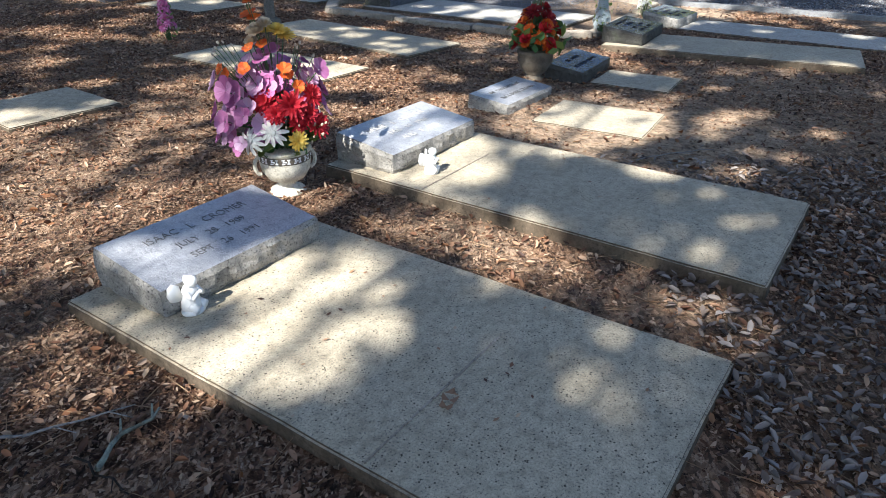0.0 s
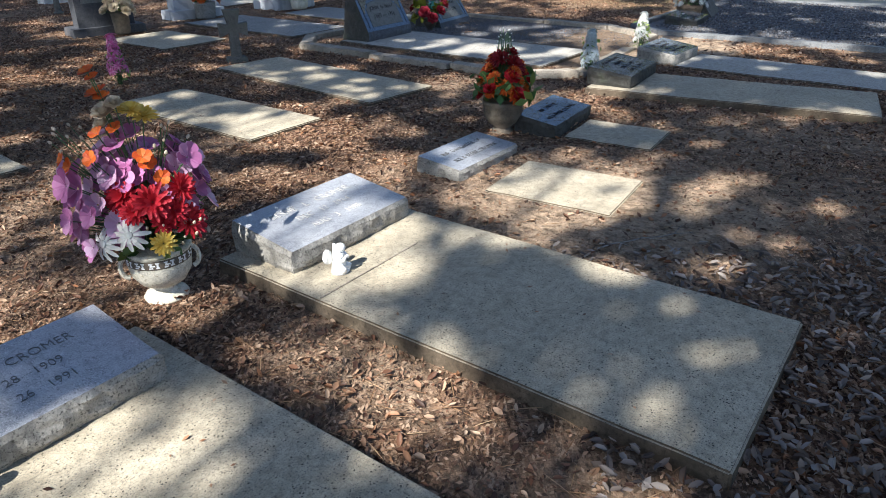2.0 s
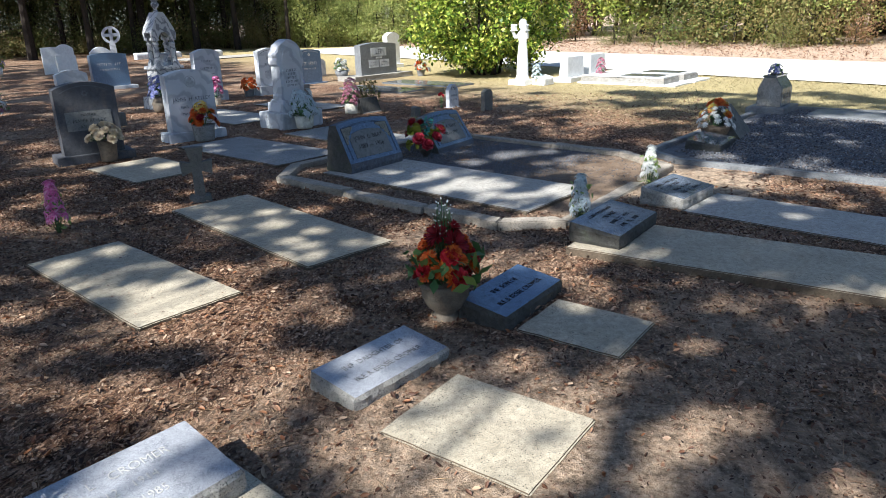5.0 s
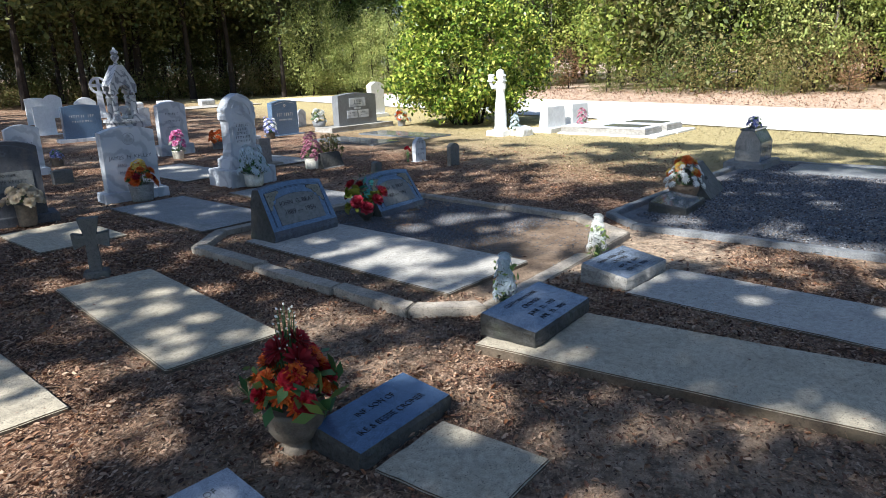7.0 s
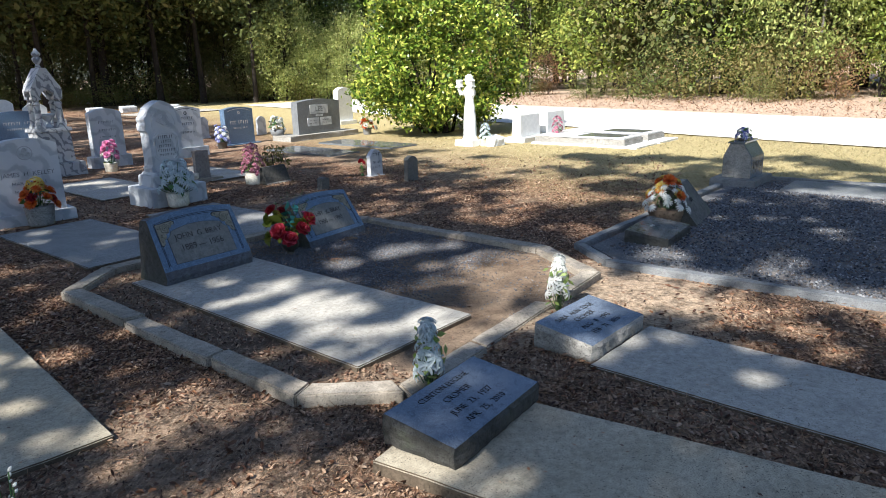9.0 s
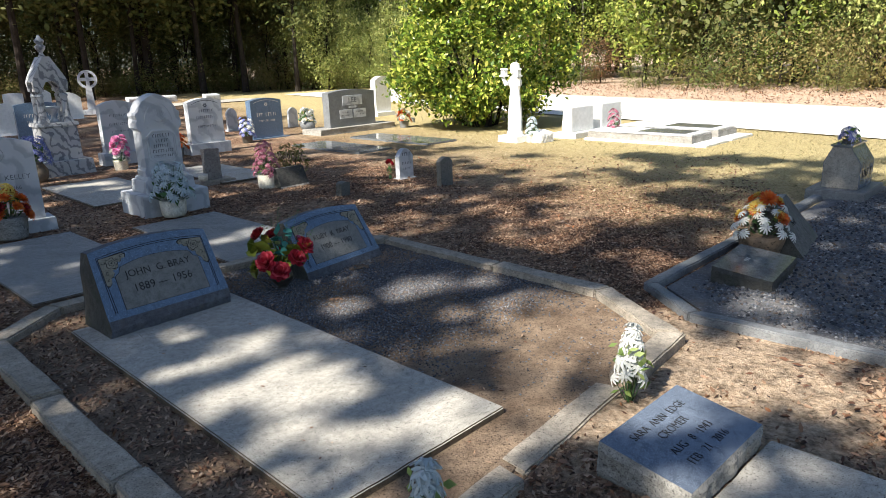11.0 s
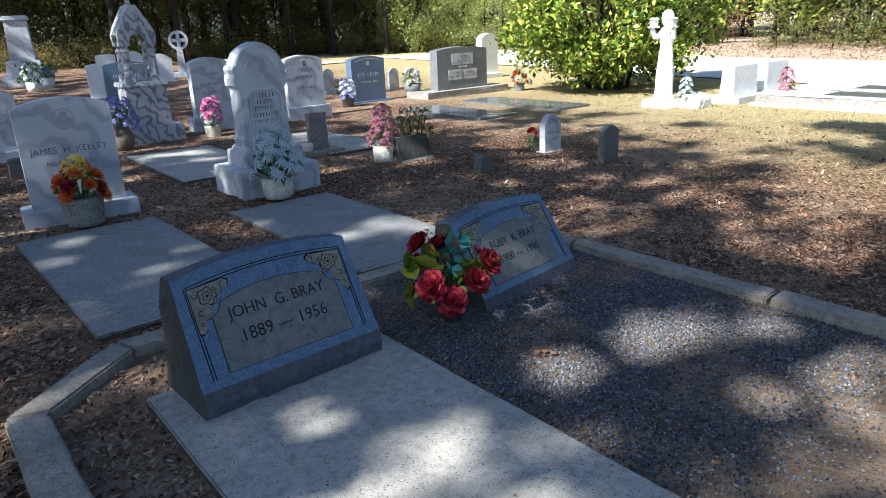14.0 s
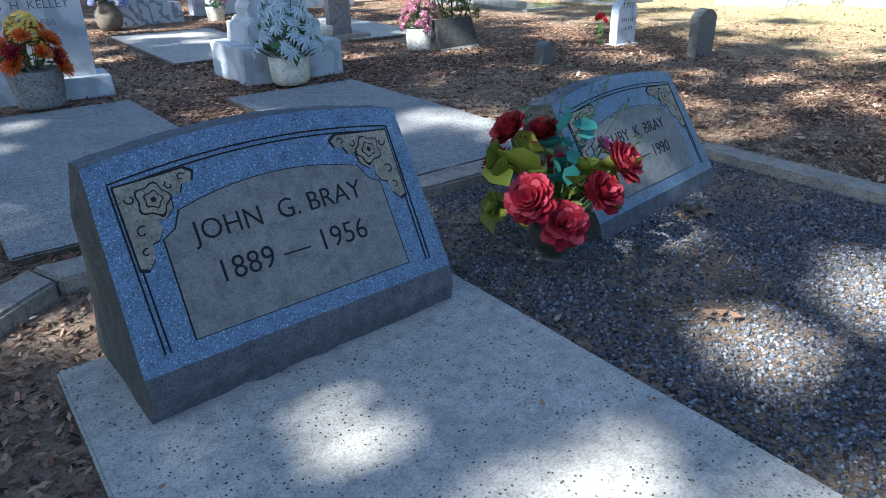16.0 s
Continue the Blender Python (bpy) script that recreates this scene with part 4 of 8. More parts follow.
def slant_marker(x, y, phi, width, height, depth, z, label, lines, nose=0.11, lean=0.22, arch=0.035, ornate=True, face=MAT_GRANITE_BLUE, side=MAT_GRANITE_DARK, rx=0.0):
    """Slant-faced marker; x, y is the middle of its front foot. The face leans back from a rough nose."""
    root = thing("slant_marker", pose(x, y, z, rx, 0, phi), label, "grave marker", "slant markers")
    bm = bmesh.new()
    n = 16
    hw = width / 2
    rows = []
    prof = [(0.0, 0.0, 0.0), (-0.012, nose * 0.45, 0.0), (0.0, nose, 0.0), (lean, height, 1.0), (lean + 0.11, height - 0.012, 1.0), (depth, 0.0, 0.0)]
    for py, pz, k in prof:
        row = []
        for i in range(n + 1):
            u = -1 + 2 * i / n
            shrink_x = 1 - 0.045 * (pz / height) ** 1.5
            up = arch * k * (1 - u * u)
            row.append(bm.verts.new((u * hw * shrink_x, py + up * lean / (height - nose), pz + up)))
        rows.append(row)
    for r, (a, b) in enumerate(zip(rows, rows[1:])):
        for i in range(n):
            f = bm.faces.new((a[i], a[i + 1], b[i + 1], b[i]))
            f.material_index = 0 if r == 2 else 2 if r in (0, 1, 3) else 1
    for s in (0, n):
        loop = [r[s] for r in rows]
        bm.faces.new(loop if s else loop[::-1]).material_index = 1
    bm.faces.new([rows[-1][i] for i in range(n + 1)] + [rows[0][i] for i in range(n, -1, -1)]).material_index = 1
    bmesh.ops.recalc_face_normals(bm, faces=list(bm.faces))
    sides = [f for f in bm.faces if f.material_index == 1]
    res = bmesh.ops.subdivide_edges(bm, edges=list({e for f in sides for e in f.edges if e.calc_length() > 0.1 and all(g.material_index != 0 for g in e.link_faces)}), cuts=3)
    for v in bm.verts:
        if all(f.material_index for f in v.link_faces):
            d = noise.noise_vector(v.co * 13) * 0.014
            v.co += Vector((d.x, d.y, d.z * 0.3 if v.co.z > 0.01 else 0))
    bmesh.ops.triangulate(bm, faces=[f for f in bm.faces if len(f.verts) > 4])
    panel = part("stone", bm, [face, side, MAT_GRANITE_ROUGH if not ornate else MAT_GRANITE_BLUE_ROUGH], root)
    tilt = math.degrees(math.atan2(height - nose, lean))
    L = math.hypot(height - nose, lean)
    plane = Matrix.Translation((0, 0, nose)) @ pose(0, 0, 0, tilt, 0, 0)
    if ornate:
        w = width * 0.86
        pw, pb, pt = width * 0.69, L * 0.10, L * 0.78
        bm = bmesh.new()
        q = [(-pw / 2, pb), (pw / 2, pb), (pw / 2 * 0.985, pt - 0.085), (pw / 2 - 0.035, pt - 0.068), (pw / 2 - 0.055, pt - 0.03)]
        m = 10
        for i in range(1, m):
            u = 1 - 2 * i / m
            q.append((u * (pw / 2 - 0.055), pt - 0.03 + 0.035 * (1 - u * u)))
        q += [(-pw / 2 + 0.055, pt - 0.03), (-pw / 2 + 0.035, pt - 0.068), (-pw / 2 * 0.985, pt - 0.085)]
        prism(bm, [(a * 1.012, (b - 0.2) * 1.014 + 0.2) for a, b in q], -0.004, 0.0015)
        bm.transform(plane)
        part("panel_outline", bm, MAT_CARVE, root, "dark incised outline")
        bm = bmesh.new()
        prism(bm, q, -0.004, 0.0028)
        bm.transform(plane)
        panel = part("panel", bm, MAT_GRANITE_PANEL, root, "dull honed granite panel")
        bm = bmesh.new()
        for off, zz in ((0.0, 0.0018), (0.012, 0.0018)):
            ww = w / 2 - off
            top = L * 0.90 - off
            for sx in (-1, 1):
                box(bm, sx * ww - 0.002, sx * ww + 0.002, L * 0.08, top, -0.003, zz)
            for i in range(14):
                u0, u1 = -1 + i / 7, -1 + (i + 1) / 7
                za, zb = arch * 0.9 * (1 - u0 * u0), arch * 0.9 * (1 - u1 * u1)
                vs = [bm.verts.new(p) for p in ((u0 * ww, top + za, zz), (u1 * ww, top + zb, zz), (u1 * ww, top + zb + 0.004, zz), (u0 * ww, top + za + 0.004, zz))]
                bm.faces.new(vs)
        bm.transform(plane)
        part("border_line", bm, MAT_CARVE, root, "dark incised double border")
        for sx in (-1, 1):
            for pname, bm, pmat in corner_ornament(sx, w - 0.02, L * 0.90 - 0.008):
                bmesh.ops.recalc_face_normals(bm, faces=list(bm.faces))
                bm.transform(plane)
                part(pname, bm, pmat, root, "weathered tan carving" if pmat is MAT_ORNAMENT else "")
    for text, dy, size in lines:
        letter_part(text, size, plane @ Matrix.Translation((0, dy * L, 0.0032 if ornate else 0.0015)), MAT_CARVE, panel, squeeze=0.95)
    return root


MAT_GRANITE_BLUE_ROUGH = stone_mat("granite_blue_rough", (0.085, 0.09, 0.105), (0.15, 0.157, 0.175), (0.04, 0.042, 0.05), 200, 0.9, 0.9, 60, (0.12, 0.105, 0.09), 0.66, 8.0)
MAT_ORNAMENT = stone_mat("carving_tan", (0.21, 0.20, 0.155), (0.29, 0.275, 0.215), (0.12, 0.11, 0.085), 160, 0.85, 0.6, 70)
slant_marker(-0.527, 9.32, 59.4, 0.84, 0.515, 0.40, 0.08, "blue-grey granite slant marker with carved corner roses on a slab",
             [("JOHN  G. BRAY", 0.585, 0.069), ("1889 — 1956", 0.365, 0.077)])
slant_marker(0.215, 10.67, 64.6, 0.86, 0.50, 0.40, 0.0, "blue-grey granite slant marker tipping back in the gravel",
             [("RUBY  K. BRAY", 0.57, 0.066), ("1900 — 1990", 0.36, 0.068)], rx=-4)
slant_marker(4.09, 11.6, 66, 0.80, 0.40, 0.42, 0.02, "grey slant marker with a plain worn face in gravel", [("MAY", 0.55, 0.07)], 0.03, 0.30, 0.0, False, MAT_OLD_STONE, MAT_GRANITE_DARK)
slant_marker(-1.83, 14.35, 60, 0.48, 0.30, 0.34, 0.0, "small dark slant marker beside a flower pot", [], 0.05, 0.10, 0.0, False, MAT_GRANITE_DARK, MAT_GRANITE_DARK)


def headstone(x, y, phi, width, thick, height, base, label, mat, rows=(), lines=(), base_w=1.22, base_d=2.1, arch=0.06, ink=MAT_CARVE_MARBLE, emblem=False, shoulders=0.0, lean=0.0, group="upright headstones", base_mat=None, top_detail=False):
    """Upright stone on a base; x, y is the middle of the die's front foot."""
    root = thing("headstone", pose(x, y, 0, lean, 0, phi), label, "headstone", group)
    if base:
        bm = bmesh.new()
        bw, bd = width * base_w / 2, thick * base_d
        box(bm, -bw, bw, -(bd - thick) / 2, thick + (bd - thick) / 2, -0.06, base, 0.004)
        soften(bm, 0.008)
        part("base", bm, base_mat or mat, root)
    bm = bmesh.new()
    z0 = base - (0.0 if base else 0.06)
    pts = [(-width / 2, z0), (width / 2, z0)]
    if shoulders:
        pts += [(width / 2, height - arch - shoulders), (width / 2 - shoulders, height - arch - shoulders * 0.6)]
        pts += [(px, pz) for px, pz in arc_top(width - 2 * shoulders, height - arch, height)]
        pts += [(-width / 2 + shoulders, height - arch - shoulders * 0.6), (-width / 2, height - arch - shoulders)]
    else:
        pts += arc_top(width, height - arch, height)
    plate(bm, pts, 0.0, thick)
    edges = [e for e in bm.edges if len(e.link_faces) == 2 and e.calc_face_angle(0) > 0.6]
    bmesh.ops.bevel(bm, geom=edges, offset=0.008, segments=2, affect="EDGES", clamp_overlap=True)
    bmesh.ops.triangulate(bm, faces=[f for f in bm.faces if len(f.verts) > 4])
    die = part("die", bm, mat, root)
    front = Matrix.Translation((0, -0.001, 0)) @ pose(0, 0, 0, 90, 0, 0)
    if rows:
        bars_part(rows, front, ink, die)
    for text, zz, size in lines:
        letter_part(text, size, front @ Matrix.Translation((0, zz, 0)), ink, die)
    if emblem:
        bm = bmesh.new()
        zc = height * 0.84
        n = 24
        for r0, r1 in ((0.085, 0.075),):
            a = [bm.verts.new((r0 * math.cos(6.283 * i / n), zc + r0 * math.sin(6.283 * i / n), 0.003)) for i in range(n)]
            b = [bm.verts.new((r1 * math.cos(6.283 * i / n), zc + r1 * math.sin(6.283 * i / n), 0.003)) for i in range(n)]
            for i in range(n):
                bm.faces.new((a[i], a[(i + 1) % n], b[(i + 1) % n], b[i]))
        for k in range(3):
            ang = 1.571 + 2.094 * k
            cx, cz = 0.033 * math.cos(ang), zc + 0.033 * math.sin(ang)
            ring = [bm.verts.new((cx + 0.03 * math.cos(6.283 * i / 12), cz + 0.03 * math.sin(6.283 * i / 12), 0.002 + 0.002 * k)) for i in range(12)]
            bm.faces.new(ring)
        bm.transform(front)
        part("round_emblem", bm, MAT_EMBLEM, die, "worn carved round emblem")
    if top_detail:
        bm = bmesh.new()
        w = width * 0.8
        for i in range(12):
            u0, u1 = -1 + i / 6, -1 + (i + 1) / 6
            za, zb = height - 0.05 - arch * u0 * u0, height - 0.05 - arch * u1 * u1
            bm.faces.new([bm.verts.new(p) for p in ((u0 * w / 2, za, 0.002), (u1 * w / 2, zb, 0.002), (u1 * w / 2, zb + 0.012, 0.002), (u0 * w / 2, za + 0.012, 0.002))])
        for i in range(6):
            a = 1.047 * i
            box(bm, 0.028 * math.cos(a) - 0.012, 0.028 * math.cos(a) + 0.012, height - 0.14 + 0.028 * math.sin(a) - 0.012, height - 0.14 + 0.028 * math.sin(a) + 0.012, -0.001, 0.002 + 0.0004 * i)
        bm.transform(front)
        part("carved_frame", bm, ink, die, "carved arch and small flower")
    return root


headstone(-3.84, 11.46, 52, 0.72, 0.19, 1.06, 0.17, "white marble headstone with a round emblem on a base", MAT_MARBLE, (), [("JAMES  H  KELLEY", 0.64, 0.075), ("MAR  31  1866", 0.53, 0.062), ("MAR  3  1941", 0.43, 0.062)], 1.24, 1.9, 0.07, emblem=True)
headstone(-4.42, 9.86, 46, 0.72, 0.22, 1.04, 0.14, "dark weathered granite headstone with a pale name panel", MAT_SLATE, base_w=1.3, base_d=2.0, arch=0.08, top_detail=True)
headstone(-7.3, 13.6, 55, 0.55, 0.14, 0.95, 0.16, "grey marble headstone with a rounded top", MAT_MARBLE, [(0.62, 0.3, 0.03), (0.52, 0.3, 0.03), (0.42, 0.22, 0.03)], arch=0.08)
headstone(-6.05, 16.45, 57, 0.62, 0.16, 1.16, 0.25, "tall weathered marble headstone on a thick base", MAT_MARBLE, [(0.9, 0.3, 0.04), (0.75, 0.36, 0.04), (0.62, 0.3, 0.03)], arch=0.08)
headstone(-5.12, 17.8, 57, 0.70, 0.17, 1.10, 0.24, "weathered marble headstone with an arched top on a base", MAT_MARBLE, [(0.86, 0.34, 0.05), (0.74, 0.4, 0.05), (0.56, 0.36, 0.04)], arch=0.07, top_detail=True)
headstone(-5.0, 20.2, 57, 0.80, 0.2, 0.95, 0.06, "grey granite headstone with carved flower and arch", MAT_GRANITE_BLUE, [(0.58, 0.5, 0.08), (0.44, 0.4, 0.04)], base_w=1.3, ink=MAT_CARVE_PALE, top_detail=True)
headstone(-6.8, 21.9, 57, 0.28, 0.08, 0.62, 0.08, "small white marble tablet with a round top", MAT_MARBLE, arch=0.12, group="tablets")
headstone(-5.5, 22.8, 57, 0.28, 0.08, 0.55, 0.0, "small white marble tablet with a round top", MAT_MARBLE, arch=0.1, group="tablets")
headstone(-0.38, 15.06, 57, 0.27, 0.09, 0.46, 0.03, "small white marble tablet with a pointed carved top", MAT_MARBLE, [(0.25, 0.16, 0.035), (0.17, 0.14, 0.03), (0.38, 0.15, 0.05)], arch=0.11, ink=MAT_CARVE_MARBLE, group="tablets")
headstone(0.34, 14.47, 50, 0.20, 0.10, 0.42, 0.0, "narrow weathered marble footstone standing in thin grass", MAT_OLD_STONE, arch=0.06, group="tablets")
headstone(-0.86, 13.72, 60, 0.15, 0.10, 0.21, 0.0, "short broken grey footstone in leaf litter", MAT_OLD_STONE, arch=0.02, lean=4, group="tablets")
headstone(-10.45, 19.5, 50, 0.95, 0.22, 1.0, 0.12, "slate-grey granite headstone on a pale base", MAT_GRANITE_BLUE, [(0.7, 0.6, 0.07), (0.56, 0.5, 0.05)], base_w=1.35, arch=0.05, ink=MAT_CARVE_PALE, base_mat=MAT_MARBLE)
headstone(-15.4, 26.5, 50, 0.75, 0.14, 0.95, 0.05, "white marble tablet with a rounded top", MAT_WHITE, arch=0.2, group="tablets")
headstone(-13.1, 21.4, 50, 0.55, 0.12, 0.9, 0.06, "leaning white marble tablet on a low base", MAT_WHITE, arch=0.04, base_w=1.5, lean=-3, group="tablets")
headstone(-16.9, 25.7, 50, 0.6, 0.12, 1.0, 0.0, "white marble tablet with a square top", MAT_WHITE, arch=0.03, group="tablets")
headstone(-18.9, 29.2, 50, 0.7, 0.12, 1.0, 0.0, "white marble tablet with a rounded top", MAT_WHITE, arch=0.18, group="tablets")
headstone(-11.4, 23.9, 55, 0.36, 0.14, 0.65, 0.0, "slim pale marble post in mown grass", MAT_MARBLE, arch=0.02, group="tablets")
for fx, fy, fw in ((-28.6, 47.8, 1.0), (-27.4, 49.0, 0.9), (-25.6, 49.0, 1.0)):
    headstone(fx, fy, 20, fw, 0.2, 0.6, 0.1, "small pale headstone near the edge of the woods", MAT_MARBLE, arch=0.03, group="far headstones")


def family_monument():
    """Wide grey die with raised panels on a rock-pitched base."""
    root = thing("family_monument", pose(-3.38, 21.55, 0, 0, 0, 57), "wide grey granite family monument with pale panels", "monument")
    bm = bmesh.new()
    box(bm, -1.15, 1.15, -0.22, 0.5, -0.06, 0.17)
    bmesh.ops.subdivide_edges(bm, edges=list(bm.edges), cuts=6, use_grid_fill=True)
    rough_up(bm, 0.02, 6.0, lambda c: c.z > 0.165)
    part("base", bm, MAT_GRANITE_ROUGH, root)
    bm = bmesh.new()
    plate(bm, [(-0.7, 0.17), (0.7, 0.17), (0.7, 0.98)] + arc_top(1.4, 0.98, 1.04)[1:-1] + [(-0.7, 0.98)], 0.0, 0.25)
    bmesh.ops.bevel(bm, geom=[e for e in bm.edges if e.calc_face_angle(0) > 0.6], offset=0.01, segments=2, affect="EDGES", clamp_overlap=True)
    bmesh.ops.triangulate(bm, faces=[f for f in bm.faces if len(f.verts) > 4])
    part("die", bm, MAT_CURB_BLUE, root)
    front = Matrix.Translation((0, -0.001, 0)) @ pose(0, 0, 0, 90, 0, 0)
    for x0, x1, z0, z1 in ((-0.30, 0.30, 0.67, 0.90), (-0.40, -0.02, 0.36, 0.57), (0.02, 0.40, 0.36, 0.57), (-0.12, 0.12, 0.60, 0.65)):
        bm = bmesh.new()
        box(bm, x0, x1, z0, z1, -0.004, 0.006, 0.002)
        bm.transform(front)
        part("name_panel", bm, MAT_MARBLE, root, "pale raised panel")
    letter_part("LEE", 0.17, front @ Matrix.Translation((0, 0.785, 0.0075)), MAT_CARVE_MARBLE, root)
    bars_part([(0.50, 0.2, 0.03), (0.43, 0.24, 0.03)], front @ Matrix.Translation((-0.21, 0, 0.0065)), MAT_CARVE, root)
    bars_part([(0.50, 0.22, 0.03), (0.43, 0.24, 0.03)], front @ Matrix.Translation((0.21, 0, 0.0065)), MAT_CARVE, root)


family_monument()
headstone(-3.9, 26.0, 57, 0.6, 0.22, 1.22, 0.15, "bright white upright stone beyond a family monument", MAT_WHITE, arch=0.12)


def name_panel_on_dark_stone():
    """The pale inset panel of the dark headstone."""
    m = pose(-4.42, 9.86, 0, 0, 0, 46) @ Matrix.Translation((0, -0.002, 0)) @ pose(0, 0, 0, 90, 0, 0)
    stone = [o for o in scene.objects if o.name.startswith("headstone") and (o.location - Vector((-4.42, 9.86, 0))).length < 0.01][0]
    front = Matrix.Translation((0, -0.002, 0)) @ pose(0, 0, 0, 90, 0, 0)
    bm = bmesh.new()
    box(bm, -0.27, 0.27, 0.44, 0.68, -0.004, 0.004)
    bm.transform(front)
    part("name_panel", bm, MAT_GRANITE_PANEL, stone, "pale honed name panel")
    letter_part("MOTHER", 0.045, front @ Matrix.Translation((0, 0.635, 0.005)), MAT_CARVE, stone)
    letter_part("MAMIE KELLEY", 0.06, front @ Matrix.Translation((0, 0.56, 0.005)), MAT_CARVE, stone)
    letter_part("1870 — 1950", 0.05, front @ Matrix.Translation((0, 0.49, 0.005)), MAT_CARVE, stone)


name_panel_on_dark_stone()


def pedestal_monument():
    """Carved marble tablet on a stepped pedestal, with scrolled shoulders."""
    root = thing("pedestal_monument", at(-2.55, 12.6, 57.4), "carved white marble monument with scrolled shoulders on a stepped pedestal", "monument")
    for name, w, d, z0, z1, t in (("lower_step", 0.80, 0.66, -0.05, 0.27, 0.0), ("upper_step", 0.60, 0.44, 0.27, 0.42, 0.01), ("plinth", 0.53, 0.36, 0.42, 0.46, 0.015)):
        bm = bmesh.new()
        box(bm, -w / 2, w / 2, 0.33 - d / 2, 0.33 + d / 2, z0, z1, t)
        soften(bm, 0.01)
        part(name, bm, MAT_MARBLE, root)
    bm = bmesh.new()
    half = [(0.24, 0.46), (0.245, 0.52), (0.225, 0.56), (0.225, 0.98), (0.24, 1.0), (0.262, 1.02), (0.264, 1.08), (0.25, 1.12), (0.262, 1.16), (0.252, 1.19), (0.228, 1.205), (0.215, 1.24), (0.17, 1.31), (0.11, 1.355), (0.05, 1.385), (0.0, 1.40)]
    pts = half + [(-x, z) for x, z in half[-2::-1]]
    plate(bm, pts, 0.21, 0.44)
    bmesh.ops.bevel(bm, geom=[e for e in bm.edges if e.calc_face_angle(0) > 0.25], offset=0.006, segments=1, affect="EDGES", clamp_overlap=True)
    bmesh.ops.triangulate(bm, faces=[f for f in bm.faces if len(f.verts) > 4])
    part("die", bm, MAT_MARBLE, root)
    front = Matrix.Translation((0, 0.209, 0)) @ pose(0, 0, 0, 90, 0, 0)

    def frame_of(pts, w, z):
        bm = bmesh.new()
        n = len(pts)
        c = Vector((sum(p[0] for p in pts) / n, sum(p[1] for p in pts) / n))
        for i in range(n):
            a, b = Vector(pts[i]), Vector(pts[(i + 1) % n])
            a2, b2 = a + (c - a).normalized() * w, b + (c - b).normalized() * w
            top = [bm.verts.new((p.x, p.y, z)) for p in (a, b, b2, a2)]
            low = [bm.verts.new((p.x, p.y, -0.002)) for p in (a, b, b2, a2)]
            bm.faces.new(top)
            for k in range(4):
                bm.faces.new((low[k], low[(k + 1) % 4], top[(k + 1) % 4], top[k]))
        bmesh.ops.recalc_face_normals(bm, faces=list(bm.faces))
        bm.transform(front)
        return bm

    octo = [(-0.11, 0.60), (0.11, 0.60), (0.18, 0.66), (0.18, 0.92), (0.11, 0.98), (-0.11, 0.98), (-0.18, 0.92), (-0.18, 0.66)]
    part("panel_frame", frame_of(octo, 0.02, 0.012), MAT_MARBLE, root)
    part("inner_frame", frame_of([(x * 0.84, 0.79 + (z - 0.79) * 0.86) for x, z in octo], 0.01, 0.010), MAT_MARBLE, root)
    arch = [(0.17 * math.cos(math.pi * i / 14), 1.06 + 0.24 * math.sin(math.pi * i / 14)) for i in range(15)]
    part("arch_frame", frame_of(arch, 0.014, 0.008), MAT_MARBLE, root)
    bm = bmesh.new()
    for i in range(11):
        a = 0.3 + 0.25 * i
        tube(bm, (0, 1.08, 0.002), (0.11 * math.cos(a), 1.10 + 0.12 * math.sin(a), 0.006), 0.012, 0.006, 5)
    bm.transform(front)
    part("carved_foliage", bm, MAT_MARBLE, root, "worn carved sprays")
    bars_part([(0.92, 0.2, 0.04), (0.86, 0.14, 0.035), (0.80, 0.2, 0.035), (0.74, 0.24, 0.035), (0.68, 0.22, 0.028)], front, MAT_CARVE_MARBLE, root)


pedestal_monument()


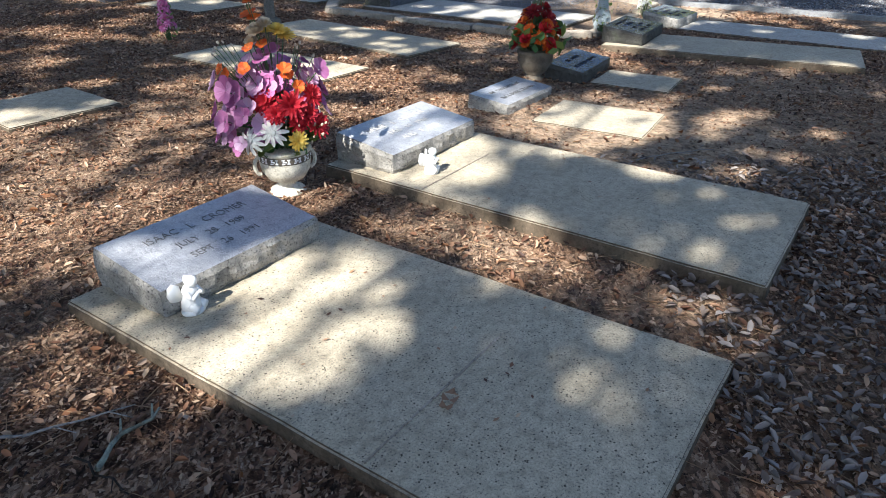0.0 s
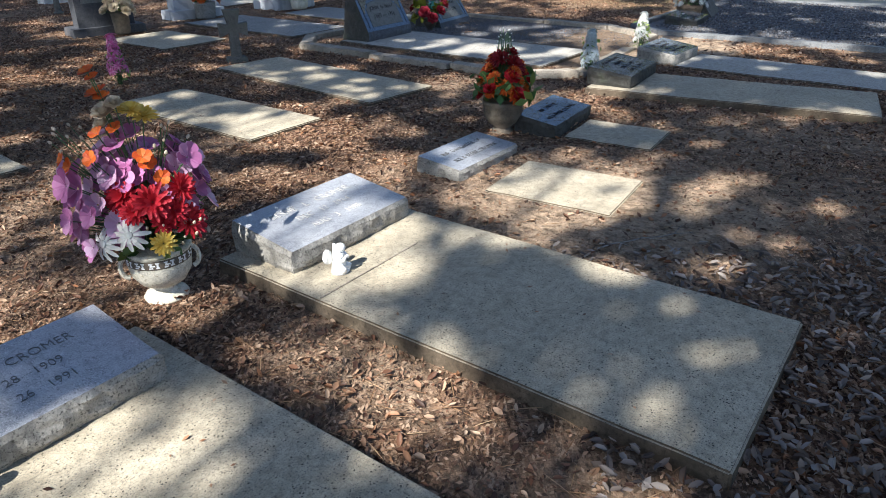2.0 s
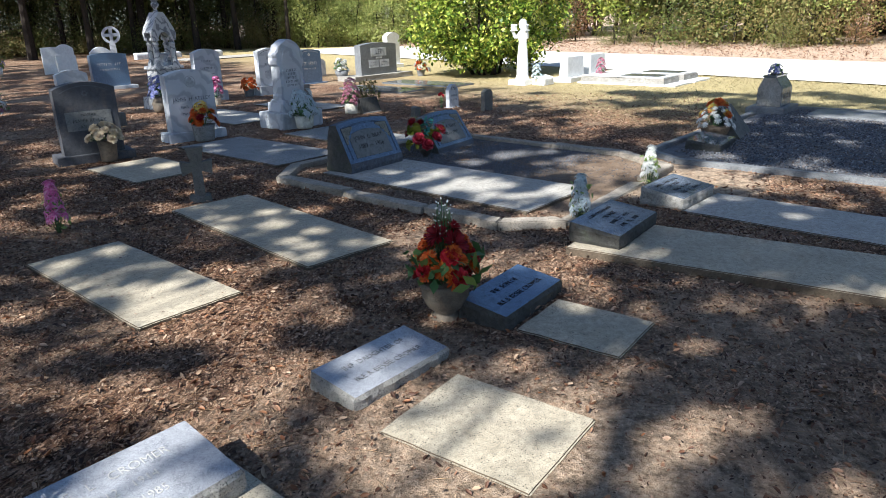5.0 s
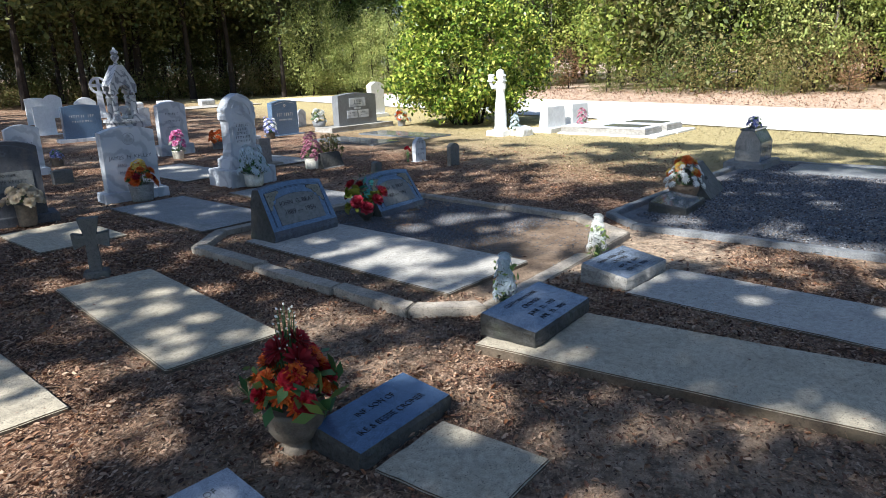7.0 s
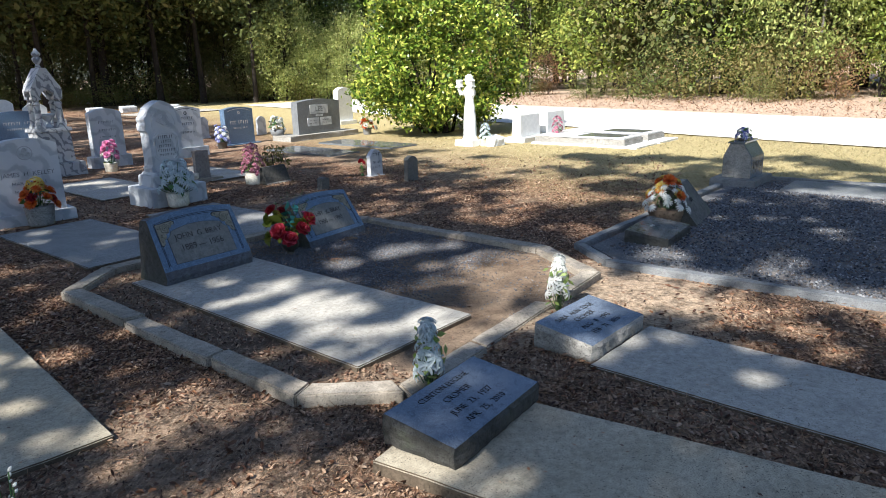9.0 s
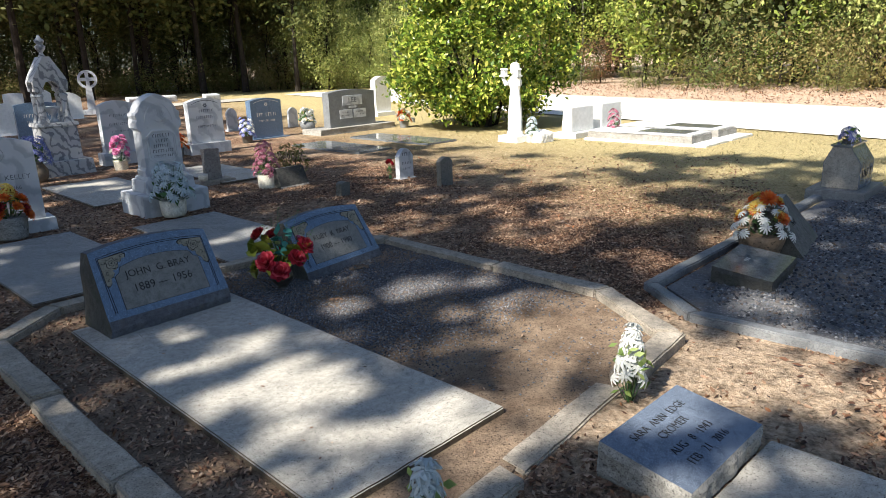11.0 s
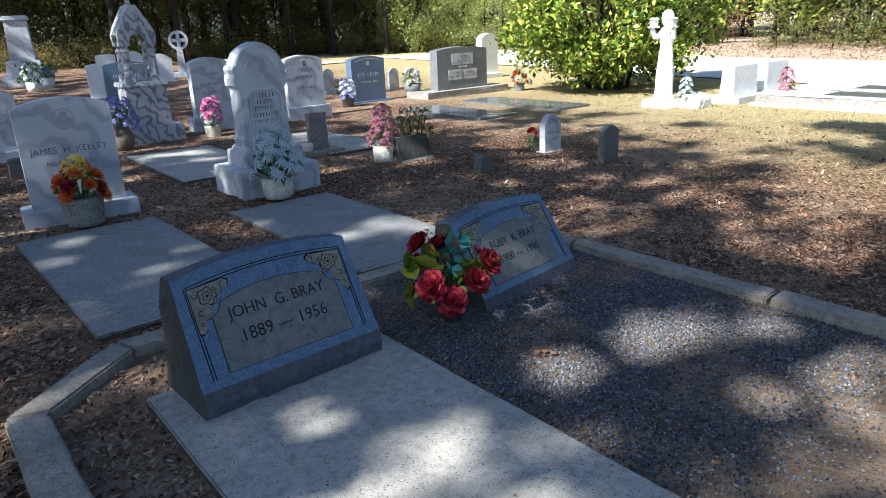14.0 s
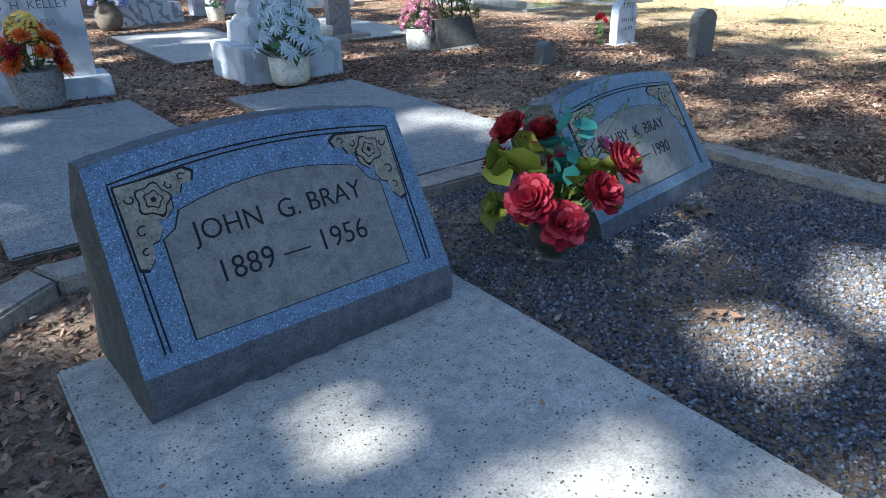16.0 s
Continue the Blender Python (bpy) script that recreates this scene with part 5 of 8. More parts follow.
def shrine():
    """Small roofed shrine of veined marble: base blocks, four columns, steep roof with a finial, an urn within."""
    root = thing("marble_shrine", at(-6.28, 15.25, 57) @ Matrix.Diagonal((0.72, 0.72, 0.845, 1)), "veined white marble shrine with columns, steep roof and finial", "monument")
    for name, w, d, z0, z1, t, y0 in (("step", 1.15, 1.0, -0.05, 0.30, 0.02, -0.22), ("block", 0.82, 0.62, 0.30, 0.95, 0.02, 0.0), ("slab", 0.88, 0.68, 0.95, 1.03, 0.01, -0.02)):
        bm = bmesh.new()
        box(bm, -w / 2, w / 2, y0, y0 + d, z0, z1, t)
        soften(bm, 0.012)
        part(name, bm, MAT_MARBLE_VEIN, root)
    for sx in (-0.25, 0.25):
        for sy in (0.13, 0.47):
            bm = bmesh.new()
            box(bm, sx - 0.10, sx + 0.10, sy - 0.10, sy + 0.10, 1.03, 1.12, 0.02)
            lathe(bm, [(0.095, 1.12), (0.085, 1.17), (0.078, 1.4), (0.075, 1.5), (0.095, 1.53), (0.085, 1.56), (0.06, 1.58), (0.085, 1.62)], 12, (sx, sy))
            box(bm, sx - 0.095, sx + 0.095, sy - 0.095, sy + 0.095, 1.62, 1.68, 0.0)
            part("column", bm, MAT_MARBLE_VEIN, root, smooth=False)
    bm = bmesh.new()
    for y0, y1 in ((0.03, 0.13), (0.47, 0.57)):
        arch = [(0.17 * math.cos(math.pi * i / 10), 1.68 + 0.13 * math.sin(math.pi * i / 10)) for i in range(11)]
        pts = [(0.17, 1.68), (0.345, 1.68), (0.36, 1.80), (0.30, 1.92), (0.07, 2.26), (-0.07, 2.26), (-0.30, 1.92), (-0.36, 1.80), (-0.345, 1.68), (-0.17, 1.68)] + arch[-2:0:-1]
        plate(bm, pts, y0, y1)
    for s in (-1, 1):
        pts = [(s * 0.36, 1.80), (s * 0.30, 1.92), (s * 0.07, 2.26), (s * 0.05, 2.20), (s * 0.265, 1.88), (s * 0.325, 1.78)]
        plate(bm, pts if s > 0 else pts[::-1], 0.13, 0.47)
    bmesh.ops.triangulate(bm, faces=[f for f in bm.faces if len(f.verts) > 4])
    part("roof", bm, MAT_MARBLE_VEIN, root)
    bm = bmesh.new()
    lathe(bm, [(0.09, 2.24), (0.05, 2.30), (0.04, 2.34), (0.10, 2.40), (0.11, 2.45), (0.06, 2.49), (0.10, 2.53), (0.10, 2.56), (0.05, 2.60), (0.02, 2.66)], 14, (0, 0.3))
    part("finial", bm, MAT_MARBLE_VEIN, root, smooth=True)
    bm = bmesh.new()
    lathe(bm, [(0.10, 1.03), (0.10, 1.07), (0.05, 1.10), (0.05, 1.16), (0.16, 1.27), (0.18, 1.31), (0.16, 1.33)], 16, (0, 0.25))
    part("urn", bm, MAT_MARBLE, root, smooth=True)


shrine()


def stone_cross():
    root = thing("stone_cross", at(-2.0, 7.95, 30), "small weathered grey stone cross with flared arms", "cross")
    bm = bmesh.new()
    box(bm, -0.11, 0.11, -0.08, 0.10, -0.03, 0.07, 0.01)
    soften(bm, 0.01)
    part("foot", bm, MAT_OLD_STONE, root)
    bm = bmesh.new()
    pts = [(-0.05, 0.07), (0.05, 0.07), (0.045, 0.32), (0.14, 0.28), (0.15, 0.42), (0.05, 0.40), (0.085, 0.55), (-0.085, 0.55), (-0.05, 0.40), (-0.15, 0.42), (-0.14, 0.28), (-0.045, 0.32)]
    plate(bm, pts, -0.035, 0.045)
    bmesh.ops.bevel(bm, geom=[e for e in bm.edges if e.calc_face_angle(0) > 0.6], offset=0.006, segments=2, affect="EDGES", clamp_overlap=True)
    bmesh.ops.triangulate(bm, faces=[f for f in bm.faces if len(f.verts) > 4])
    part("cross", bm, MAT_OLD_STONE, root)
    bm = bmesh.new()
    box(bm, -0.10, 0.10, -0.040, -0.034, 0.345, 0.36)
    box(bm, -0.008, 0.008, -0.041, -0.034, 0.12, 0.50)
    part("raised_rib", bm, MAT_OLD_STONE, root)


stone_cross()


def celtic_cross():
    root = thing("celtic_cross", at(-16.3, 28.7, 40), "grey celtic cross with a pierced ring", "cross")
    bm = bmesh.new()
    box(bm, -0.35, 0.35, -0.2, 0.3, -0.05, 0.18, 0.03)
    plate(bm, [(-0.15, 0.18), (0.15, 0.18), (0.10, 1.0), (-0.10, 1.0)], -0.05, 0.12)
    part("shaft", bm, MAT_MARBLE, root)
    bm = bmesh.new()
    n = 28
    for r0, r1 in ((0.34, 0.25),):
        rings = [[bm.verts.new((r * math.cos(6.283 * i / n), y, 1.31 + r * math.sin(6.283 * i / n))) for i in range(n)] for r, y in ((r0, -0.05), (r0, 0.12), (r1, 0.12), (r1, -0.05))]
        for k in range(4):
            a, b = rings[k], rings[(k + 1) % 4]
            for i in range(n):
                bm.faces.new((a[i], a[(i + 1) % n], b[(i + 1) % n], b[i]))
    box(bm, -0.27, 0.27, -0.04, 0.11, 1.25, 1.37)
    box(bm, -0.06, 0.06, -0.042, 0.112, 0.98, 1.60)
    bmesh.ops.recalc_face_normals(bm, faces=list(bm.faces))
    part("ring_and_arms", bm, MAT_MARBLE, root)


celtic_cross()


def tall_monument():
    root = thing("tall_monument", at(-21.0, 26.2, 45), "tall white marble monument on stepped blocks", "monument")
    for name, w, z0, z1, t in (("step", 1.5, -0.05, 0.35, 0.0), ("plinth", 1.15, 0.35, 0.85, 0.05), ("shaft", 0.8, 0.85, 2.2, 0.06), ("cap", 0.85, 2.2, 2.35, 0.05)):
        bm = bmesh.new()
        box(bm, -w / 2, w / 2, -w / 2, w / 2, z0, z1, t)
        soften(bm, 0.02)
        part(name, bm, MAT_MARBLE, root)


tall_monument()


def plot_monument():
    """Slant-topped granite monument on a base, with a bunch of flowers on its cap."""
    root = thing("slant_monument", at(5.12, 13.98, 57.4), "grey granite slant-top monument with a rock-pitched end", "monument")
    bm = bmesh.new()
    box(bm, -0.42, 0.42, -0.30, 0.30, -0.03, 0.13)
    soften(bm, 0.012)
    part("base", bm, MAT_CURB_BLUE, root)
    bm = bmesh.new()
    prof = [(-0.20, 0.13), (-0.20, 0.42), (-0.08, 0.60), (0.10, 0.60), (0.18, 0.42), (0.18, 0.13)]
    a = [bm.verts.new((-0.28, y, z)) for y, z in prof]
    b = [bm.verts.new((0.28, y, z)) for y, z in prof]
    bm.faces.new(a).material_index = 1
    bm.faces.new(b[::-1]).material_index = 1
    n = len(prof)
    for i in range(n):
        bm.faces.new((a[i], a[(i + 1) % n], b[(i + 1) % n], b[i]))
    bmesh.ops.recalc_face_normals(bm, faces=list(bm.faces))
    soften(bm, 0.006)
    part("die", bm, [MAT_GRANITE_POLISHED, MAT_GRANITE_ROUGH], root)
    bm = bmesh.new()
    box(bm, -0.30, 0.30, -0.10, 0.12, 0.602, 0.625)
    part("cap", bm, MAT_LEDGER_DARK, root, "dark polished cap")
    bars_part([(0.30, 0.36, 0.09)], Matrix.Translation((0, -0.2015, 0)) @ pose(0, 0, 0, 90, 0, 0), MAT_CARVE, root)


plot_monument()


def white_pair():
    """Two low white stones and their ledgers beyond the grass."""
    for k in (0, 1):
        x, y = 2.1 + 0.62 * k, 20.1 + 0.97 * k
        root = thing("low_headstone", at(x, y, PHI), "bright white low headstone on a pale footing", "headstone", "white low headstones")
        bm = bmesh.new()
        box(bm, -0.5, 0.5, -0.2, 0.35, -0.04, 0.12)
        soften(bm, 0.01)
        part("base", bm, MAT_WHITE, root)
        bm = bmesh.new()
        box(bm, -0.42, 0.42, -0.05, 0.2, 0.12, 0.62, 0.02)
        soften(bm, 0.012)
        part("die", bm, MAT_WHITE, root)
        led = thing("raised_ledger", at(x + F.x * 0.4, y + F.y * 0.4, PHI), "raised grave ledger with dark cover and rough sides", "grave slab", "raised ledgers")
        bm = bmesh.new()
        box(bm, -0.52, 0.52, -2.5, 0.0, -0.04, 0.05)
        soften(bm, 0.01)
        part("footing", bm, MAT_WHITE, led)
        bm = bmesh.new()
        box(bm, -0.44, 0.44, -2.2, -0.05, 0.05, 0.17)
        bmesh.ops.subdivide_edges(bm, edges=list(bm.edges), cuts=5, use_grid_fill=True)
        rough_up(bm, 0.012, 9.0)
        part("body", bm, MAT_GRANITE_ROUGH, led)
        bm = bmesh.new()
        box(bm, -0.42, 0.42, -2.18, -0.07, 0.172, 0.205)
        soften(bm, 0.008)
        part("cover", bm, MAT_URN_PALE, led, "pale cover slab")
        bm = bmesh.new()
        box(bm, -0.30, 0.30, -2.0, -1.05, 0.206, 0.213)
        part("inset", bm, MAT_LEDGER_DARK, led, "dark polished inset panel")
        bm = bmesh.new()
        box(bm, -0.14, 0.14, -0.95, -0.5, 0.206, 0.217)
        part("plaque", bm, MAT_WHITE, led, "small pale plaque")


white_pair()
bevel_marker(1.25, 19.25, PHI, 0.42, 0.25, 0.20, 0.26, 0.0, "small white marker stone beside a lantern statue", [], 0.05, MAT_WHITE, MAT_WHITE)


def robed_statue(x, y, phi, h, name, label, mat, lanterns=True):
    """A standing robed figure as one plain shape, on a two-step base."""
    bm = bmesh.new()
    s = h / 1.5
    box(bm, -0.26 * s, 0.26 * s, -0.22 * s, 0.22 * s, 0, 0.13 * s, 0.01)
    lathe(bm, [(0.19 * s, 0.13 * s), (0.17 * s, 0.18 * s), (0.155 * s, 0.22 * s), (0.15 * s, 0.5 * s), (0.125 * s, 0.8 * s), (0.10 * s, 0.98 * s), (0.13 * s, 1.12 * s), (0.11 * s, 1.22 * s), (0.05 * s, 1.26 * s)], 16, (0, 0), 0.8)
    lathe(bm, [(0.04 * s, 1.24 * s), (0.085 * s, 1.30 * s), (0.10 * s, 1.38 * s), (0.085 * s, 1.46 * s), (0.03 * s, 1.5 * s)], 12)
    for k in (-1, 1):
        tube(bm, (k * 0.11 * s, 0, 1.16 * s), (k * 0.17 * s, -0.06 * s, 1.08 * s), 0.05 * s, 0.045 * s)
        tube(bm, (k * 0.17 * s, -0.06 * s, 1.08 * s), (k * 0.21 * s, -0.12 * s, 1.23 * s), 0.045 * s, 0.035 * s)
        if lanterns:
            box(bm, k * 0.175 * s - 0.065 * s, k * 0.175 * s + 0.065 * s, -0.18 * s, -0.05 * s, 1.235 * s, 1.26 * s)
            box(bm, k * 0.175 * s - 0.045 * s, k * 0.175 * s + 0.045 * s, -0.16 * s, -0.07 * s, 1.26 * s, 1.36 * s)
            box(bm, k * 0.175 * s - 0.06 * s, k * 0.175 * s + 0.06 * s, -0.175 * s, -0.055 * s, 1.36 * s, 1.39 * s, 0.02 * s)
    ob = mesh_ob(name, bm, mat)
    ob.matrix_world = at(x, y, phi)
    return tagged(ob, label, "statue")


robed_statue(0.80, 19.3, -38, 1.56, "statue", "white cement robed statue lifting two lanterns on a base", MAT_WHITE)
robed_statue(-6.4, 12.0, 30, 0.46, "garden_statue", "small mossy grey cement statue standing in leaf litter", MAT_OLD_STONE, False)


def figurine(x, y, z, phi, h):
    """Small kneeling winged figurine, one plain shape."""
    bm = bmesh.new()
    s = h / 0.16
    lathe(bm, [(0.052 * s, 0), (0.055 * s, 0.008 * s), (0.048 * s, 0.018 * s)], 16, (0, 0), 0.85)
    lathe(bm, [(0.046 * s, 0.016 * s), (0.042 * s, 0.045 * s), (0.030 * s, 0.075 * s), (0.034 * s, 0.095 * s), (0.026 * s, 0.112 * s), (0.012 * s, 0.118 * s)], 14, (0, 0.004 * s), 0.9)
    lathe(bm, [(0.010 * s, 0.113 * s), (0.023 * s, 0.122 * s), (0.027 * s, 0.138 * s), (0.022 * s, 0.153 * s), (0.006 * s, 0.16 * s)], 12, (0.002 * s, -0.008 * s))
    for k in (-1, 1):
        tube(bm, (k * 0.030 * s, -0.004 * s, 0.098 * s), (k * 0.034 * s, -0.030 * s, 0.072 * s), 0.011 * s, 0.010 * s)
        tube(bm, (k * 0.034 * s, -0.030 * s, 0.072 * s), (0.004 * k * s, -0.042 * s, 0.095 * s), 0.010 * s, 0.008 * s)
        tube(bm, (k * 0.022 * s, -0.012 * s, 0.03 * s), (k * 0.03 * s, -0.045 * s, 0.022 * s), 0.022 * s, 0.016 * s)
        wing = [(0.010, 0.060), (0.030, 0.050), (0.058, 0.060), (0.068, 0.090), (0.060, 0.122), (0.040, 0.134), (0.020, 0.118)]
        fr = [bm.verts.new((k * a * s, 0.030 * s + 0.25 * a * s, b * s)) for a, b in wing]
        bk = [bm.verts.new((k * a * s, 0.044 * s + 0.25 * a * s, b * s)) for a, b in wing]
        bm.faces.new(fr)
        bm.faces.new(bk[::-1])
        for i in range(len(wing)):
            j = (i + 1) % len(wing)
            bm.faces.new((fr[i], fr[j], bk[j], bk[i]))
    bmesh.ops.recalc_face_normals(bm, faces=list(bm.faces))
    ob = mesh_ob("angel_figurine", bm, MAT_PORCELAIN, True)
    ob.matrix_world = at(x, y, phi, z)
    tagged(ob, "small white porcelain angel figurine against a granite marker", "figurine", "angel figurines")


figurine(-0.655, 1.875, 0.081, 75, 0.135)
figurine(0.09, 3.17, 0.096, 75, 0.13)

ledger(-15.6, 35.3, 57, 2.2, 4.6, 0.07, "wide pale concrete slab at the edge of the dark woods", MAT_CONCRETE_PALE)
for x_, y_ in ((-19.1, 35.2), (-18.0, 36.2), (-16.0, 36.8)):
    bevel_marker(x_, y_, 57, 0.75, 0.35, 0.28, 0.34, 0.0, "low pale marker stone at the woodland edge", [], 0.05, MAT_MARBLE, MAT_MARBLE)


# vases and flowers -----------------------------------------------------
def bloom_mesh(kind, r, rng):
    """Points and faces of one bloom facing +z: rose, mum, daisy, orchid or bud."""
    bm = bmesh.new()

    def petal(base, tip, width, lift, curl):
        d = Vector((math.cos(base), math.sin(base), 0))
        s = Vector((-d.y, d.x, 0))
        rows = []
        for k, w, h in ((0.08, 0.22, 0.0), (0.5, 0.92, 0.5), (0.82, 0.86, 0.85), (1.0, 0.36, 1.0)):
            c = d * (tip * k) + Vector((0, 0, lift * h + curl * max(0.0, 2 * k - 1)))
            cup = Vector((0, 0, 0.16 * w * width))
            rows.append([bm.verts.new(p) for p in (c + s * (w * width / 2) + cup, c, c - s * (w * width / 2) + cup)])
        for a, b in zip(rows, rows[1:]):
            bm.faces.new((a[0], a[1], b[1], b[0]))
            bm.faces.new((a[1], a[2], b[2], b[1]))

    if kind == "rose":
        for ring, (tip, lift, n) in enumerate(((1.0, 0.04, 10), (0.92, 0.2, 10), (0.78, 0.36, 9), (0.6, 0.48, 8), (0.42, 0.55, 6), (0.24, 0.58, 5))):
            for i in range(n):
                petal(6.283 * (i + 0.5 * ring) / n + rng.uniform(-0.15, 0.15), tip * r * rng.uniform(0.88, 1.08), 0.6 * r * (0.55 + 0.45 * tip), lift * r * rng.uniform(0.85, 1.15), 0.16 * r)
    elif kind == "mum":
        for ring, (tip, lift, n) in enumerate(((1.0, 0.05, 15), (0.85, 0.25, 13), (0.62, 0.42, 10), (0.38, 0.52, 7))):
            for i in range(n):
                petal(6.283 * (i + 0.5 * ring) / n + rng.uniform(-0.1, 0.1), tip * r * rng.uniform(0.9, 1.1), 0.26 * r, lift * r, 0.08 * r)
    elif kind == "daisy":
        for i in range(11):
            petal(6.283 * i / 11 + rng.uniform(-0.1, 0.1), r * rng.uniform(0.9, 1.1), 0.30 * r, -0.08 * r, -0.34 * r)
        lathe(bm, [(0.24 * r, -0.02 * r), (0.22 * r, 0.08 * r), (0.08 * r, 0.13 * r)], 7)
    elif kind == "orchid":
        for i in range(5):
            petal(6.283 * i / 5 + 0.3, r * (1.0 if i % 2 else 0.85), 0.95 * r, 0.15 * r, 0.1 * r)
    else:
        lathe(bm, [(0.15 * r, 0), (0.5 * r, 0.5 * r), (0.35 * r, 1.1 * r), (0.05 * r, 1.4 * r)], 6)
    return bm


def add_blooms(bm, spots, kind, r, rng):
    """Joins blooms at spots, (place, outward direction), into bm."""
    me = bpy.data.meshes.new("tmp_bloom")
    for p, d in spots:
        b = bloom_mesh(kind, r * rng.uniform(0.8, 1.15), rng)
        q = Vector(d).normalized().to_track_quat("Z", "Y").to_matrix().to_4x4()
        b.transform(Matrix.Translation(p) @ q @ Matrix.Rotation(rng.uniform(0, 6.28), 4, "Z"))
        b.to_mesh(me)
        b.free()
        bm.from_mesh(me)
    bpy.data.meshes.remove(me)


def spread(rng, n, z0, z1, r0, r1, side=None, jitter=0.25):
    """Spots over an egg-shaped bouquet."""
    out = []
    for i in range(n):
        k = (i + 0.5) / n
        a = 2.399963 * i + rng.uniform(-jitter, jitter)
        if side is not None:
            a = side[0] + (a % 6.283 / 6.283 - 0.5) * side[1]
        z = z0 + (z1 - z0) * k
        r = (r0 + (r1 - r0) * k) * rng.uniform(0.75, 1.05)
        p = Vector((r * math.cos(a), r * math.sin(a), z))
        out.append((p, (math.cos(a), math.sin(a), 0.5 + 0.8 * k)))
    return out


def bouquet(root, z, groups, seed, stems=True, leaves=60, leaf_r=0.14, leaf_z=(0.0, 0.18), leaf_size=0.09, leaf_mat_=None):
    """groups: (part name, kind, radius, material, n, z0, z1, r0, r1, side)."""
    rng = random.Random(seed)
    allspots = []
    for name, kind, r, mat, n, z0, z1, r0, r1, side in groups:
        spots = spread(rng, n, z + z0, z + z1, r0, r1, side)
        allspots += spots
        if kind == "bud":
            bm = bmesh.new()
            add_blooms(bm, spots, kind, r, rng)
            part(name, bm, mat, root)["kind"] = "stuff"
            continue
        forms = []
        for k in range(min(3, n)):
            bm = bloom_mesh(kind, r, rng)
            me = bpy.data.meshes.new(name)
            bm.to_mesh(me)
            bm.free()
            me.materials.append(mat)
            forms.append(me)
        for i, (p, d) in enumerate(spots):
            ob = new(name, forms[i % len(forms)])
            q = Vector(d).normalized().to_track_quat("Z", "Y").to_matrix().to_4x4()
            ob.parent = root
            ob.matrix_basis = Matrix.Translation(p) @ q @ Matrix.Rotation(rng.uniform(0, 6.28), 4, "Z") @ Matrix.Scale(rng.uniform(0.8, 1.15), 4)
    if stems:
        bm = bmesh.new()
        for p, d in allspots:
            tube(bm, (p.x * 0.15, p.y * 0.15, z - 0.04), p, 0.003, 0.002, 4)
        part("stalk", bm, MAT_STEM, root)["kind"] = "stuff"
    if leaves:
        r = np.random.RandomState(seed)
        a = r.uniform(0, 6.283, leaves)
        rr = leaf_r * np.sqrt(r.uniform(0.1, 1, leaves))
        c = np.stack([rr * np.cos(a), rr * np.sin(a), z + r.uniform(leaf_z[0], leaf_z[1], leaves)], 1)
        ob = new("foliage", leaf_cloud("foliage", c, leaf_size, leaf_mat_ or MAT_GREENERY, 0.6, 0.5, seed))
        ob.parent = root


def urn_part(root, prof, mat, steps=24, label=""):
    bm = bmesh.new()
    lathe(bm, prof, steps)
    return part("vase", bm, mat, root, label, True)


# orchid arrangement in a cream urn with a key-pattern band
urn = thing("flower_urn", at(-0.62, 3.06, 30), "cream urn holding purple orchids, red mums and white daisies", "flower arrangement")
urn_body = urn_part(urn, [(0.085, 0.0), (0.09, 0.012), (0.082, 0.025), (0.045, 0.045), (0.042, 0.06), (0.09, 0.085), (0.118, 0.13), (0.125, 0.18), (0.122, 0.215), (0.132, 0.225), (0.132, 0.238), (0.115, 0.24)], MAT_URN)
bm = bmesh.new()
for i in range(14):
    a = 6.283 * i / 14
    for da, z0, z1, w in ((0.0, 0.188, 0.194, 0.16), (0.0, 0.207, 0.213, 0.16), (0.10, 0.188, 0.213, 0.03), (-0.05, 0.197, 0.203, 0.08), (-0.09, 0.197, 0.213, 0.03)):
        b2 = a + da
        p = [(0.1275, b2 - w, z0), (0.1275, b2 + w, z0), (0.1275, b2 + w, z1), (0.1275, b2 - w, z1)]
        vs = [bm.verts.new((r * math.cos(t), r * math.sin(t), z)) for r, t, z in p]
        bm.faces.new(vs)
part("key_band", bm, MAT_PORCELAIN, urn_body, "raised pale key-pattern band")
bm = bmesh.new()
lathe(bm, [(0.1240, 0.180), (0.1264, 0.184), (0.1264, 0.216), (0.1235, 0.219)], 28)
part("band_ground", bm, MAT_URN_AGED, urn_body, "darker sunk ground of the key pattern", True)
for k in (-1, 1):
    bm = bmesh.new()
    for i in range(8):
        a0, a1 = math.pi * (i / 8), math.pi * ((i + 1) / 8)
        tube(bm, (k * (0.122 + 0.028 * math.sin(a0)), 0, 0.16 + 0.045 * math.cos(a0)), (k * (0.122 + 0.028 * math.sin(a1)), 0, 0.16 + 0.045 * math.cos(a1)), 0.010, 0.010)
    part("handle", bm, MAT_URN, urn_body)
